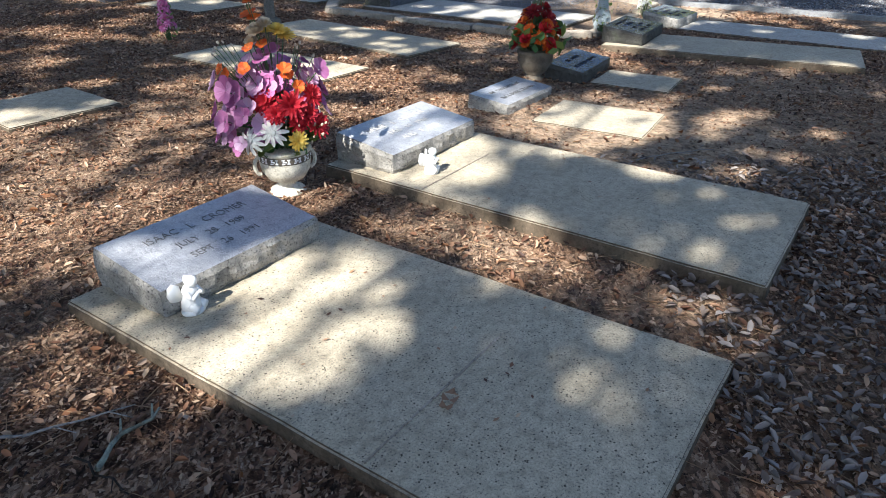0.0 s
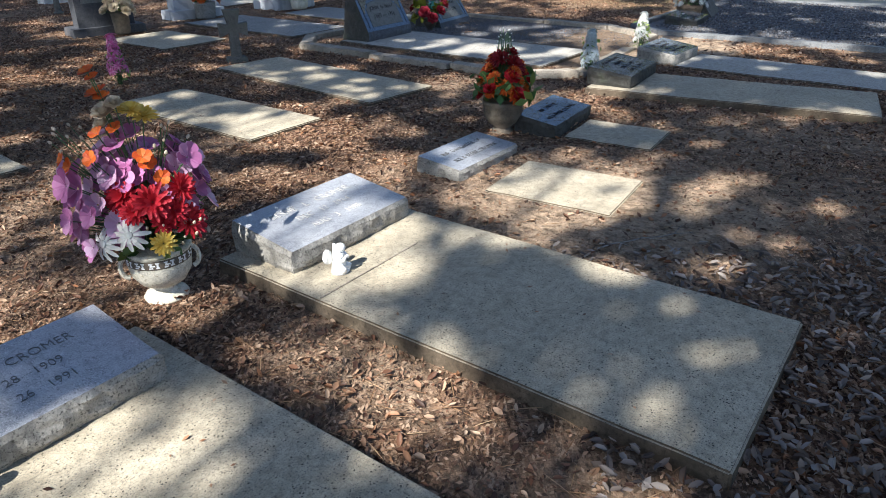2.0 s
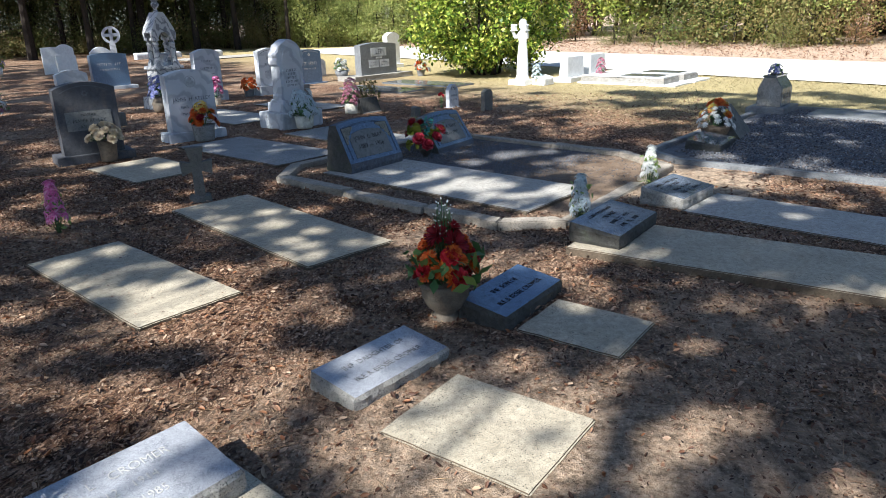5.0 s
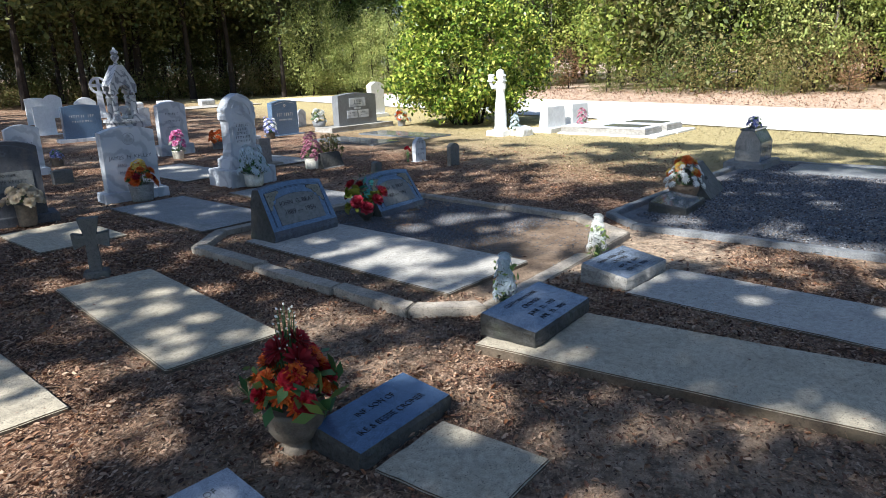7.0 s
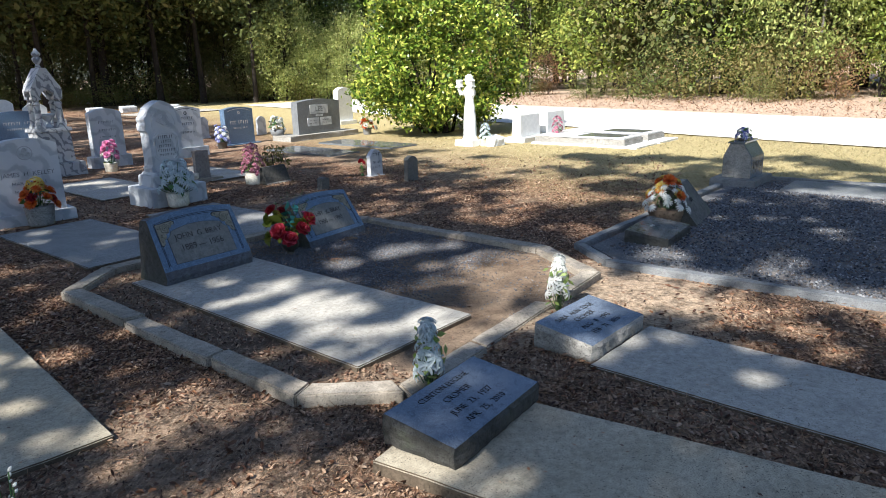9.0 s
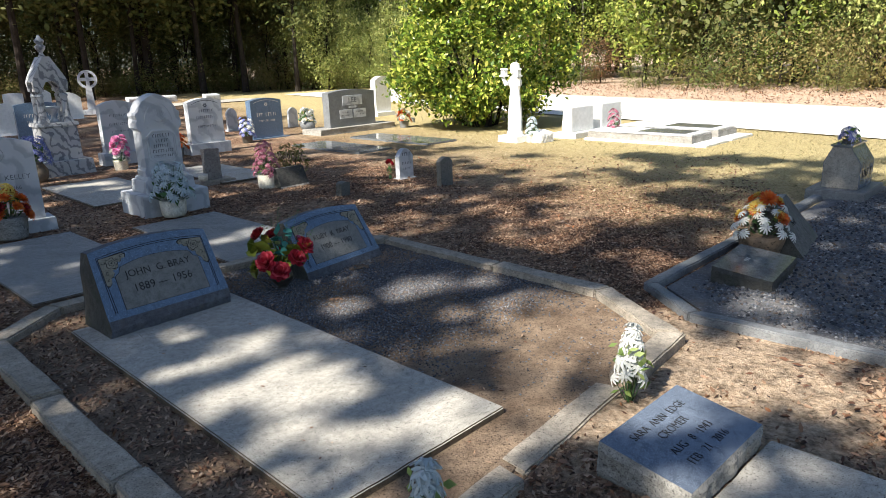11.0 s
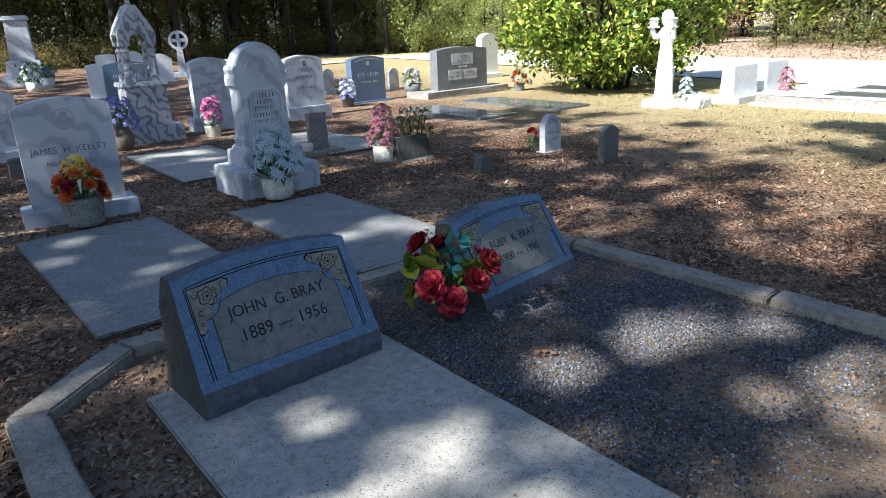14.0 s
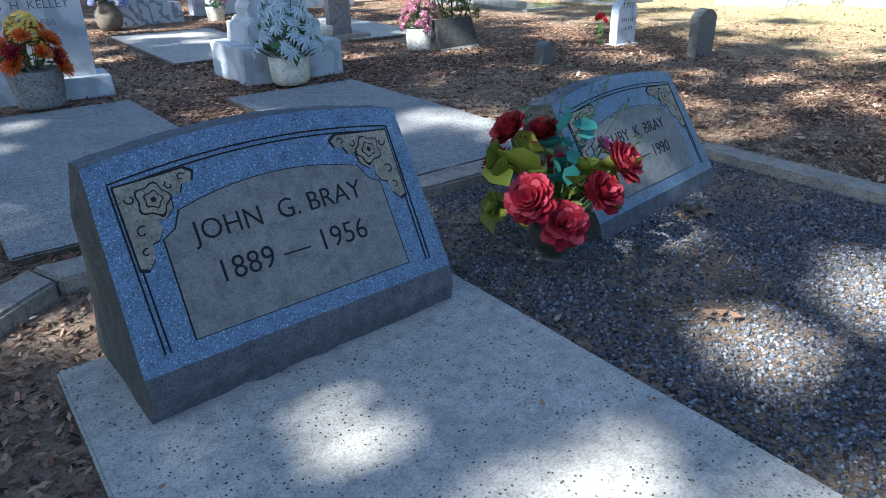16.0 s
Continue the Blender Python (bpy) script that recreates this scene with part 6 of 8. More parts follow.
def orchid_arrangement(root, rim):
    """Sprays of orchids left and right, red mums low in the middle, a daisy, and a tall orange and yellow spire."""
    rng = random.Random(5)
    spin = Matrix.Rotation(-radians(30), 4, "Z")
    to_eye, aside = spin @ Vector((0.36, -0.93, 0)), spin @ Vector((0.93, 0.36, 0))

    def forms(name, kind, r, mat, n=3):
        out = []
        for k in range(n):
            b = bloom_mesh(kind, r, rng)
            me = bpy.data.meshes.new(name)
            b.to_mesh(me)
            b.free()
            me.materials.append(mat)
            out.append(me)
        return out

    orchid = forms("orchid_bloom", "orchid", 0.056, PET_PURPLE)
    pale = forms("orchid_bloom", "orchid", 0.050, PET_ORCHID_PALE)
    mum = forms("red_mum", "mum", 0.062, PET_RED)
    daisy = forms("daisy_bloom", "daisy", 0.062, PET_WHITE, 2)
    lily = forms("yellow_bloom", "mum", 0.050, PET_YELLOW, 2)
    cream = forms("cream_bloom", "rose", 0.042, PET_CREAM, 2)
    orange = forms("orange_bloom", "orchid", 0.036, PET_ORANGE, 2)
    spots = []
    for i in range(48):
        spots.append((orchid if i % 3 else pale, rng.uniform(-0.29, -0.05), rng.uniform(-0.14, 0.16), rng.uniform(0.05, 0.34)))
    for i in range(26):
        spots.append((orchid if i % 3 else pale, rng.uniform(0.09, 0.22), rng.uniform(-0.12, 0.12), rng.uniform(0.11, 0.39)))
    for i in range(22):
        spots.append((orchid if i % 3 else pale, rng.uniform(-0.14, 0.06), rng.uniform(-0.12, 0.08), rng.uniform(0.28, 0.46)))
    for a, t, z in ((-0.03, 0.15, 0.20), (0.04, 0.17, 0.24), (0.11, 0.15, 0.19), (0.14, 0.10, 0.26), (0.06, 0.15, 0.15), (-0.07, 0.1, 0.25), (0.15, 0.12, 0.13), (0.0, -0.14, 0.2), (-0.1, -0.15, 0.16), (0.1, -0.13, 0.24)):
        spots.append((mum, a, t, z))
    for a, t, z in ((-0.06, 0.19, 0.13), (-0.16, 0.15, 0.09), (0.03, -0.17, 0.1)):
        spots.append((daisy, a, t, z))
    for a, t, z in ((0.02, 0.05, 0.55), (0.05, 0.02, 0.52), (0.05, 0.19, 0.08), (-0.01, -0.04, 0.53)):
        spots.append((lily, a, t, z))
    for a, t, z in ((-0.07, 0.05, 0.55), (-0.09, 0.02, 0.50), (-0.03, 0.06, 0.58)):
        spots.append((cream, a, t, z))
    for a, t, z in ((-0.10, 0.02, 0.69), (-0.085, 0.03, 0.67), (-0.09, 0.0, 0.61), (-0.07, 0.03, 0.60), (-0.11, 0.06, 0.48), (-0.24, 0.06, 0.40), (-0.22, 0.08, 0.37), (-0.14, 0.10, 0.40), (0.03, 0.10, 0.39), (0.04, 0.08, 0.36), (-0.05, 0.05, 0.49), (0.08, 0.12, 0.31)):
        spots.append((orange, a, t, z))
    stalks = bmesh.new()
    for n, (meshes, a, t, z) in enumerate(spots):
        p = aside * a + to_eye * t + Vector((0, 0, rim + z))
        ob = new(meshes[0].name.split(".")[0], meshes[n % len(meshes)])
        ob.parent = root
        d = (Vector((p.x, p.y, 0.10 + 0.5 * max(0.0, z - 0.3))) + to_eye * 0.05).normalized()
        q = d.to_track_quat("Z", "Y").to_matrix().to_4x4()
        ob.matrix_basis = Matrix.Translation(p) @ q @ Matrix.Rotation(rng.uniform(0, 6.28), 4, "Z") @ Matrix.Scale(rng.uniform(0.8, 1.2), 4)
        m = Vector((p.x * 0.45, p.y * 0.45, rim + z * 0.65))
        tube(stalks, (p.x * 0.12, p.y * 0.12, rim - 0.03), m, 0.003, 0.0025, 4)
        tube(stalks, m, p, 0.0025, 0.002, 4)
    buds = bmesh.new()
    tips = [(rng.uniform(-0.27, -0.15), rng.uniform(-0.05, 0.1), rng.uniform(0.40, 0.54)) for i in range(10)]
    tips += [(rng.uniform(0.06, 0.2), rng.uniform(-0.05, 0.1), rng.uniform(0.38, 0.48)) for i in range(9)]
    tips += [(rng.uniform(-0.02, 0.2), rng.uniform(0.1, 0.2), rng.uniform(0.03, 0.15)) for i in range(18)]
    for a, t, z in tips:
        p = aside * a + to_eye * t + Vector((0, 0, rim + z))
        add_blooms(buds, [(p, (p.x, p.y, 0.3))], "bud", 0.013, rng)
        tube(stalks, Vector((p.x * 0.5, p.y * 0.5, rim + z * 0.6)), p, 0.002, 0.0015, 4)
    part("bud_spray", buds, PET_CREAM, root)["kind"] = "stuff"
    part("stalk", stalks, MAT_STEM, root)["kind"] = "stuff"
    r = np.random.RandomState(5)
    a = r.uniform(0, 6.283, 90)
    rr = 0.15 * np.sqrt(r.uniform(0.1, 1, 90))
    c = np.stack([rr * np.cos(a), rr * np.sin(a), rim + r.uniform(-0.01, 0.12, 90)], 1)
    ob = new("foliage", leaf_cloud("foliage", c, 0.06, MAT_GREENERY, 0.6, 0.5, 5, oval=True))
    ob.parent = root


orchid_arrangement(urn, 0.24)

# red and orange bouquet in an aged urn
pot = thing("flower_urn", at(0.80, 5.46, 40), "aged cement urn with red roses, orange mums and white sprigs", "flower arrangement")
pot_body = urn_part(pot, [(0.088, 0.0), (0.092, 0.015), (0.066, 0.035), (0.062, 0.05), (0.105, 0.085), (0.13, 0.13), (0.138, 0.17), (0.139, 0.20), (0.148, 0.215), (0.148, 0.235), (0.125, 0.235)], MAT_URN_AGED)
bm = bmesh.new()
for i in range(12):
    a = 6.283 * i / 12
    for da, z0, z1, w in ((0.0, 0.160, 0.166, 0.17), (0.0, 0.185, 0.191, 0.17), (0.1, 0.160, 0.191, 0.03), (-0.06, 0.172, 0.178, 0.09)):
        vs = [bm.verts.new((0.146 * math.cos(t), 0.146 * math.sin(t), z)) for t, z in ((a + da - w, z0), (a + da + w, z0), (a + da + w, z1), (a + da - w, z1))]
        bm.faces.new(vs)
part("key_band", bm, MAT_URN_AGED, pot_body, "worn raised key-pattern band")
bouquet(pot, 0.235, [
    ("orange_mum", "mum", 0.058, PET_ORANGE, 20, 0.02, 0.27, 0.18, 0.12, None),
    ("red_rose", "rose", 0.060, PET_RED, 9, 0.0, 0.22, 0.18, 0.15, None),
    ("dark_dahlia", "mum", 0.085, PET_DARKRED, 6, 0.18, 0.33, 0.12, 0.05, None),
    ("sprig_spray", "bud", 0.010, PET_WHITE, 46, 0.24, 0.48, 0.08, 0.035, None)], 8, True, 90, 0.24, (0.02, 0.2), 0.10)

# peonies before the slant markers
vase = thing("flower_vase", at(-0.10, 10.10, 60), "dark metal vase with crimson peonies and teal leaves", "flower arrangement")
urn_part(vase, [(0.075, 0.0), (0.078, 0.01), (0.04, 0.03), (0.036, 0.05), (0.07, 0.08), (0.088, 0.12), (0.08, 0.15), (0.07, 0.155)], MAT_METAL)
def silk_peonies(root):
    """Crimson peonies leaning over the vase's rim, dark ones higher, with olive and teal leaves and thin sprays."""
    rng = random.Random(14)
    to_eye, aside = Vector((-0.73, -0.68, 0)), Vector((0.68, -0.73, 0))

    def spot(a, t, z):
        return aside * (a - 0.05) + to_eye * (t - 0.04) + Vector((0, 0, z + 0.02))

    for name, mat, r, a, t, z in (("peony", PET_ROSE, 0.088, -0.03, 0.13, 0.24), ("peony", PET_ROSE, 0.080, 0.07, 0.15, 0.17), ("peony", PET_ROSE, 0.076, 0.18, 0.08, 0.25), ("peony", PET_ROSE, 0.078, 0.24, 0.03, 0.33),
                                  ("dark_peony", PET_DARKRED, 0.072, -0.10, 0.0, 0.42), ("dark_peony", PET_DARKRED, 0.066, 0.0, -0.02, 0.41), ("small_peony", PET_PINK, 0.038, 0.19, -0.03, 0.37), ("peony", PET_ROSE, 0.07, 0.06, -0.15, 0.25), ("dark_peony", PET_DARKRED, 0.07, -0.14, -0.12, 0.27)):
        p = spot(a, t, z)
        bm = bloom_mesh("rose", r, rng)
        ob = mesh_ob(name, bm, mat)
        ob.parent = root
        d = (Vector((p.x, p.y, 0.16)) + to_eye * 0.10).normalized()
        ob.matrix_basis = Matrix.Translation(p) @ d.to_track_quat("Z", "Y").to_matrix().to_4x4()
        bm = bmesh.new()
        tube(bm, (0, 0, 0.1), p, 0.004, 0.003, 5)
        part("stalk", bm, MAT_STEM, root)
    olive = leaf_mat("olive_leaves", [(0.07, 0.10, 0.012), (0.16, 0.19, 0.025), (0.28, 0.29, 0.05)], 0.5, 0.25)
    cen = [spot(-0.10 + rng.uniform(-0.07, 0.06), 0.06 + rng.uniform(-0.05, 0.06), rng.choice((0.16, 0.2, 0.31, 0.33, 0.36)) + rng.uniform(-0.02, 0.02)) for i in range(22)]
    cen += [spot(rng.uniform(-0.02, 0.24), rng.uniform(-0.1, 0.08), rng.uniform(0.16, 0.34)) for i in range(30)]
    ob = new("olive_foliage", leaf_cloud("olive_foliage", [tuple(c) for c in cen], 0.115, olive, 0.6, 0.55, 4, oval=True, flat=0.6))
    ob.parent = root
    cen = [spot(0.08 + rng.uniform(-0.06, 0.06), 0.02 + rng.uniform(-0.04, 0.05), rng.uniform(0.27, 0.47)) for i in range(15)]
    ob = new("teal_foliage", leaf_cloud("teal_foliage", [tuple(c) for c in cen], 0.075, PET_TEAL, 0.6, 0.7, 3, oval=True, flat=0.7))
    ob.parent = root
    for a, t, z in ((0.06, 0.0, 0.62), (0.14, 0.02, 0.58), (0.24, 0.0, 0.52), (0.32, 0.03, 0.46), (0.0, -0.02, 0.56), (-0.06, 0.0, 0.5), (0.2, -0.06, 0.6)):
        e = spot(a, t, z)
        m = spot(a * 0.6, t, z * 0.62)
        bm = bmesh.new()
        tube(bm, (0, 0, 0.14), m, 0.003, 0.002, 4)
        tube(bm, m, e, 0.002, 0.001, 4)
        sp = part("spray", bm, MAT_STEM, root)
        tips = [m.lerp(e, rng.uniform(0.2, 1.0)) + Vector((rng.uniform(-0.02, 0.02), rng.uniform(-0.02, 0.02), rng.uniform(-0.02, 0.02))) for i in range(16)]
        ob = new("leaflet", leaf_cloud("leaflet", [tuple(c) for c in tips], 0.02, MAT_GREENERY, 0.6, 0.5, 6))
        ob.parent = sp


silk_peonies(vase)


PALE_LEAVES = leaf_mat("silk_leaves_pale", [(0.10, 0.17, 0.04), (0.22, 0.30, 0.08), (0.34, 0.40, 0.15)], 0.5, 0.25)


def drooping_bunch(x, y, name, label, mat, h, seed):
    """Upright bunch of drooping daisy-like silk flowers stuck in the ground."""
    root = thing(name, at(x, y, 20 * seed), label, "flower arrangement")
    bouquet(root, 0.05, [("bloom", "daisy", 0.055, mat, 22, 0.08, h - 0.04, 0.10, 0.015, None)], seed, True, 40, 0.10, (0.0, 0.3), 0.055, PALE_LEAVES)


drooping_bunch(2.40, 8.68, "silk_flowers", "white drooping silk flowers standing beside a grave marker", PET_WHITE, 0.42, 3)
drooping_bunch(1.66, 7.40, "silk_flowers", "pale blue-white silk flowers standing behind a grave marker", PET_BLUEWHITE, 0.42, 4)
drooping_bunch(-2.75, 6.87, "silk_flowers", "faded pink silk flowers standing in leaf litter", PET_PINK, 0.46, 6)


def potted(x, y, phi, label, prof, mat, groups, seed, leaves=30, leaf_r=0.12, leaf_z=(0.0, 0.15), size=0.07, z=0.022, big=1.0):
    root = thing("flower_pot", at(x, y, phi, z) @ Matrix.Scale(big, 4), label, "flower arrangement", "potted grave flowers")
    urn_part(root, prof, mat, 18)
    bouquet(root, prof[-1][1], groups, seed, True, leaves, leaf_r, leaf_z, size)
    return root


POT = [(0.10, 0.0), (0.105, 0.02), (0.12, 0.16), (0.125, 0.17), (0.11, 0.17)]
potted(-3.62, 11.27, 20, "round cement pot with orange and yellow autumn flowers", POT, MAT_CONCRETE_GREY, [
    ("orange_mum", "mum", 0.055, PET_ORANGE, 12, 0.0, 0.18, 0.15, 0.08, None), ("yellow_bloom", "daisy", 0.06, PET_YELLOW, 6, 0.14, 0.25, 0.09, 0.04, None), ("red_mum", "mum", 0.05, PET_DARKRED, 4, 0.04, 0.12, 0.14, 0.12, None)], 12, 30, z=0.058, big=1.35)
potted(-2.45, 12.35, 40, "small white pot with pale blue-white silk flowers", [(0.075, 0.0), (0.09, 0.02), (0.10, 0.13), (0.09, 0.13)], MAT_URN, [
    ("bloom", "daisy", 0.043, PET_BLUEWHITE, 44, 0.02, 0.28, 0.17, 0.10, None)], 14, 40, 0.14, z=0.058, big=1.5)
potted(-4.18, 9.78, 40, "dark vase with cream silk roses before a headstone", [(0.07, 0.0), (0.08, 0.02), (0.09, 0.2), (0.10, 0.22), (0.08, 0.22)], MAT_URN_AGED, [
    ("cream_rose", "rose", 0.05, PET_CREAM, 20, 0.0, 0.14, 0.18, 0.08, None)], 15, 20, z=0.05, big=1.25)
potted(-2.2, 14.25, 40, "cement pot with mauve silk flowers and yellow greenery", [(0.12, 0.0), (0.125, 0.03), (0.13, 0.19), (0.12, 0.19)], MAT_URN, [
    ("mauve_bloom", "daisy", 0.05, PET_MAUVE, 46, 0.0, 0.46, 0.22, 0.10, None)], 16, 40)
shrub = thing("potted_shrub", at(-1.98, 14.62, 0), "bushy yellow-green plant behind a flower pot", "plant")
r_ = np.random.RandomState(9)
d_ = r_.normal(size=(420, 3))
d_ /= np.linalg.norm(d_, axis=1, keepdims=True)
pl = new("foliage", leaf_cloud("foliage", d_ * r_.uniform(0.2, 1, (420, 1)) ** 0.5 * np.array([0.26, 0.26, 0.30]) + np.array([0, 0, 0.33]), 0.075, MAT_BRUSH, 0.6, 0.35, 9))
pl.parent = shrub
bm = bmesh.new()
for i in range(9):
    tube(bm, (0, 0, -0.02), (0.18 * math.cos(i * 0.7), 0.18 * math.sin(i * 0.7), 0.45), 0.008, 0.003, 5)
part("stalk", bm, MAT_BARK, shrub)
basket = potted(3.63, 11.40, 40, "wicker basket of white and orange silk flowers", [(0.13, 0.0), (0.15, 0.02), (0.19, 0.15), (0.195, 0.19), (0.17, 0.19)], MAT_WICKER, [
    ("white_bloom", "daisy", 0.05, PET_WHITE, 34, 0.0, 0.26, 0.28, 0.14, None), ("orange_bloom", "mum", 0.075, PET_ORANGE, 8, 0.08, 0.32, 0.22, 0.07, None), ("yellow_bloom", "mum", 0.065, PET_YELLOW, 7, 0.1, 0.32, 0.2, 0.08, None)], 17, 30, z=0.03)
bm = bmesh.new()
for i in range(10):
    a0, a1 = math.pi * i / 10, math.pi * (i + 1) / 10
    tube(bm, (0.19 * math.cos(a0), 0, 0.17 + 0.25 * math.sin(a0)), (0.19 * math.cos(a1), 0, 0.17 + 0.25 * math.sin(a1)), 0.008, 0.008, 5)
part("basket_handle", bm, MAT_WICKER, basket)
potted(5.10, 14.0, 0, "small bunch of blue and white flowers on a monument cap", [(0.05, 0.0), (0.06, 0.03), (0.05, 0.05)], MAT_METAL, [
    ("blue_bloom", "daisy", 0.05, PET_BLUE, 12, 0.0, 0.14, 0.13, 0.05, None), ("white_bloom", "daisy", 0.05, PET_WHITE, 6, 0.0, 0.16, 0.12, 0.05, None)], 18, 14, z=0.625)
potted(-0.62, 15.02, 0, "single red silk rose with leaves beside a small tablet", [(0.02, 0.0), (0.025, 0.02), (0.015, 0.05)], MAT_STEM, [
    ("rose", "rose", 0.06, PET_RED, 2, 0.16, 0.20, 0.02, 0.02, None)], 19, 10, 0.05, (0, 0.12), 0.08)
potted(-5.1, 19.35, 0, "vase of blue and white flowers before a headstone", POT, MAT_METAL, [
    ("blue_bloom", "daisy", 0.06, PET_BLUE, 26, 0.0, 0.4, 0.2, 0.12, None), ("white_bloom", "daisy", 0.06, PET_WHITE, 14, 0.1, 0.36, 0.2, 0.12, None)], 20, 30)
potted(-4.35, 21.0, 0, "pale urn of white flowers beside a family monument", [(0.1, 0.0), (0.06, 0.05), (0.16, 0.16), (0.2, 0.3), (0.17, 0.3)], MAT_CURB_BLUE, [
    ("white_bloom", "rose", 0.07, PET_WHITE, 16, 0.0, 0.3, 0.2, 0.12, None)], 21, 40, 0.2, (0.0, 0.3), 0.12)
potted(-2.3, 22.3, 0, "bunch of orange and white flowers beside a family monument", POT, MAT_CURB_BLUE, [
    ("orange_bloom", "mum", 0.08, PET_ORANGE, 8, 0.0, 0.25, 0.2, 0.12, None), ("white_bloom", "rose", 0.08, PET_WHITE, 8, 0.0, 0.3, 0.22, 0.12, None)], 22, 30, 0.2)
potted(-5.55, 17.35, 0, "pot of rusty orange flowers beside a marble headstone", POT, MAT_CURB_BLUE, [
    ("orange_mum", "mum", 0.06, PET_ORANGE, 22, 0.0, 0.25, 0.2, 0.12, None)], 23, 30)
potted(-6.2, 14.55, 0, "stone jar of dark blue and white flowers before a shrine", [(0.08, 0.0), (0.14, 0.08), (0.15, 0.2), (0.09, 0.3), (0.1, 0.33), (0.08, 0.33)], MAT_URN_AGED, [
    ("blue_bloom", "daisy", 0.06, PET_BLUE, 40, 0.0, 0.4, 0.24, 0.14, None)], 24, 50, 0.2, (0.0, 0.3), 0.09)
potted(-5.62, 15.75, 0, "bunch of pink and white flowers beside a shrine", POT, MAT_URN, [
    ("pink_bloom", "rose", 0.07, PET_PINK, 12, 0.1, 0.4, 0.14, 0.08, None), ("white_bloom", "rose", 0.06, PET_WHITE, 6, 0.0, 0.2, 0.16, 0.12, None)], 25, 24)
potted(1.15, 19.15, 0, "bunch of pale blue flowers beside a statue", POT, MAT_URN, [
    ("blue_bloom", "daisy", 0.06, PET_BLUEWHITE, 20, 0.0, 0.34, 0.16, 0.06, None)], 26, 20)
potted(2.75, 19.9, 0, "bunch of faded pink flowers between white headstones", POT, MAT_METAL, [
    ("pink_bloom", "daisy", 0.06, PET_MAUVE, 20, 0.0, 0.4, 0.16, 0.08, None)], 27, 20, z=0.03)
potted(-9.4, 13.9, 0, "low pot of white and green flowers in leaf litter", POT, MAT_URN_AGED, [
    ("white_bloom", "daisy", 0.08, PET_WHITE, 26, 0.0, 0.4, 0.3, 0.18, None), ("pink_bloom", "daisy", 0.07, PET_MAUVE, 8, 0.0, 0.2, 0.3, 0.2, None)], 28, 60, 0.3, (0.0, 0.35), 0.12)
potted(-18.4, 24.6, 0, "white pot with a dark green bush of flowers", [(0.2, 0.0), (0.25, 0.35), (0.22, 0.35)], MAT_WHITE, [
    ("blue_bloom", "daisy", 0.1, PET_BLUE, 14, 0.1, 0.35, 0.35, 0.2, None)], 29, 120, 0.4, (0.0, 0.45), 0.16)
potted(-17.6, 23.4, 0, "white pot of pale flowers before a tall monument", [(0.2, 0.0), (0.24, 0.3), (0.22, 0.3)], MAT_WHITE, [
    ("white_bloom", "daisy", 0.1, PET_WHITE, 18, 0.1, 0.6, 0.35, 0.2, None)], 30, 80, 0.4, (0.0, 0.6), 0.16)
potted(-7.75, 14.9, 0, "small bunch of violet flowers in leaf litter", POT, MAT_URN_AGED, [
    ("violet_bloom", "daisy", 0.06, PET_BLUE, 10, 0.0, 0.16, 0.14, 0.08, None)], 31, 20)


def wooden_stub():
    root = thing("wooden_post", at(-3.2, 14.55, 55), "weathered grey wooden board post on a cement block", "grave marker")
    bm = bmesh.new()
    box(bm, -0.28, 0.28, -0.16, 0.18, -0.05, 0.07)
    soften(bm, 0.012)
    part("footing", bm, MAT_CURB, root)
    bm = bmesh.new()
    box(bm, -0.12, 0.12, -0.03, 0.06, 0.07, 0.52)
    bmesh.ops.subdivide_edges(bm, edges=list(bm.edges), cuts=3, use_grid_fill=True)
    rough_up(bm, 0.008, 11)
    part("board", bm, MAT_WOOD, root)
    bm = bmesh.new()
    lathe(bm, [(0.05, 0.07), (0.065, 0.09), (0.07, 0.17), (0.06, 0.17)], 14, (-0.18, -0.05))
    part("cup", bm, MAT_URN, root, "small pale cement cup", True)


wooden_stub()


# trees -----------------------------------------------------------------
def clumped(r, n, centre, radii, clumps, spread_):
    """Leaf places in clumps over an egg-shaped crown, with gaps."""
    d = r.normal(size=(clumps, 3))
    d /= np.linalg.norm(d, axis=1, keepdims=True)
    c = d * (r.uniform(0.25, 1.0, (clumps, 1)) ** 0.4) * np.asarray(radii) + np.asarray(centre)
    w = r.uniform(0.4, 1.6, clumps)
    pick = r.choice(clumps, n, p=w / w.sum())
    return c[pick] + r.normal(size=(n, 3)) * spread_ * r.uniform(0.5, 1.3, (n, 1)), c


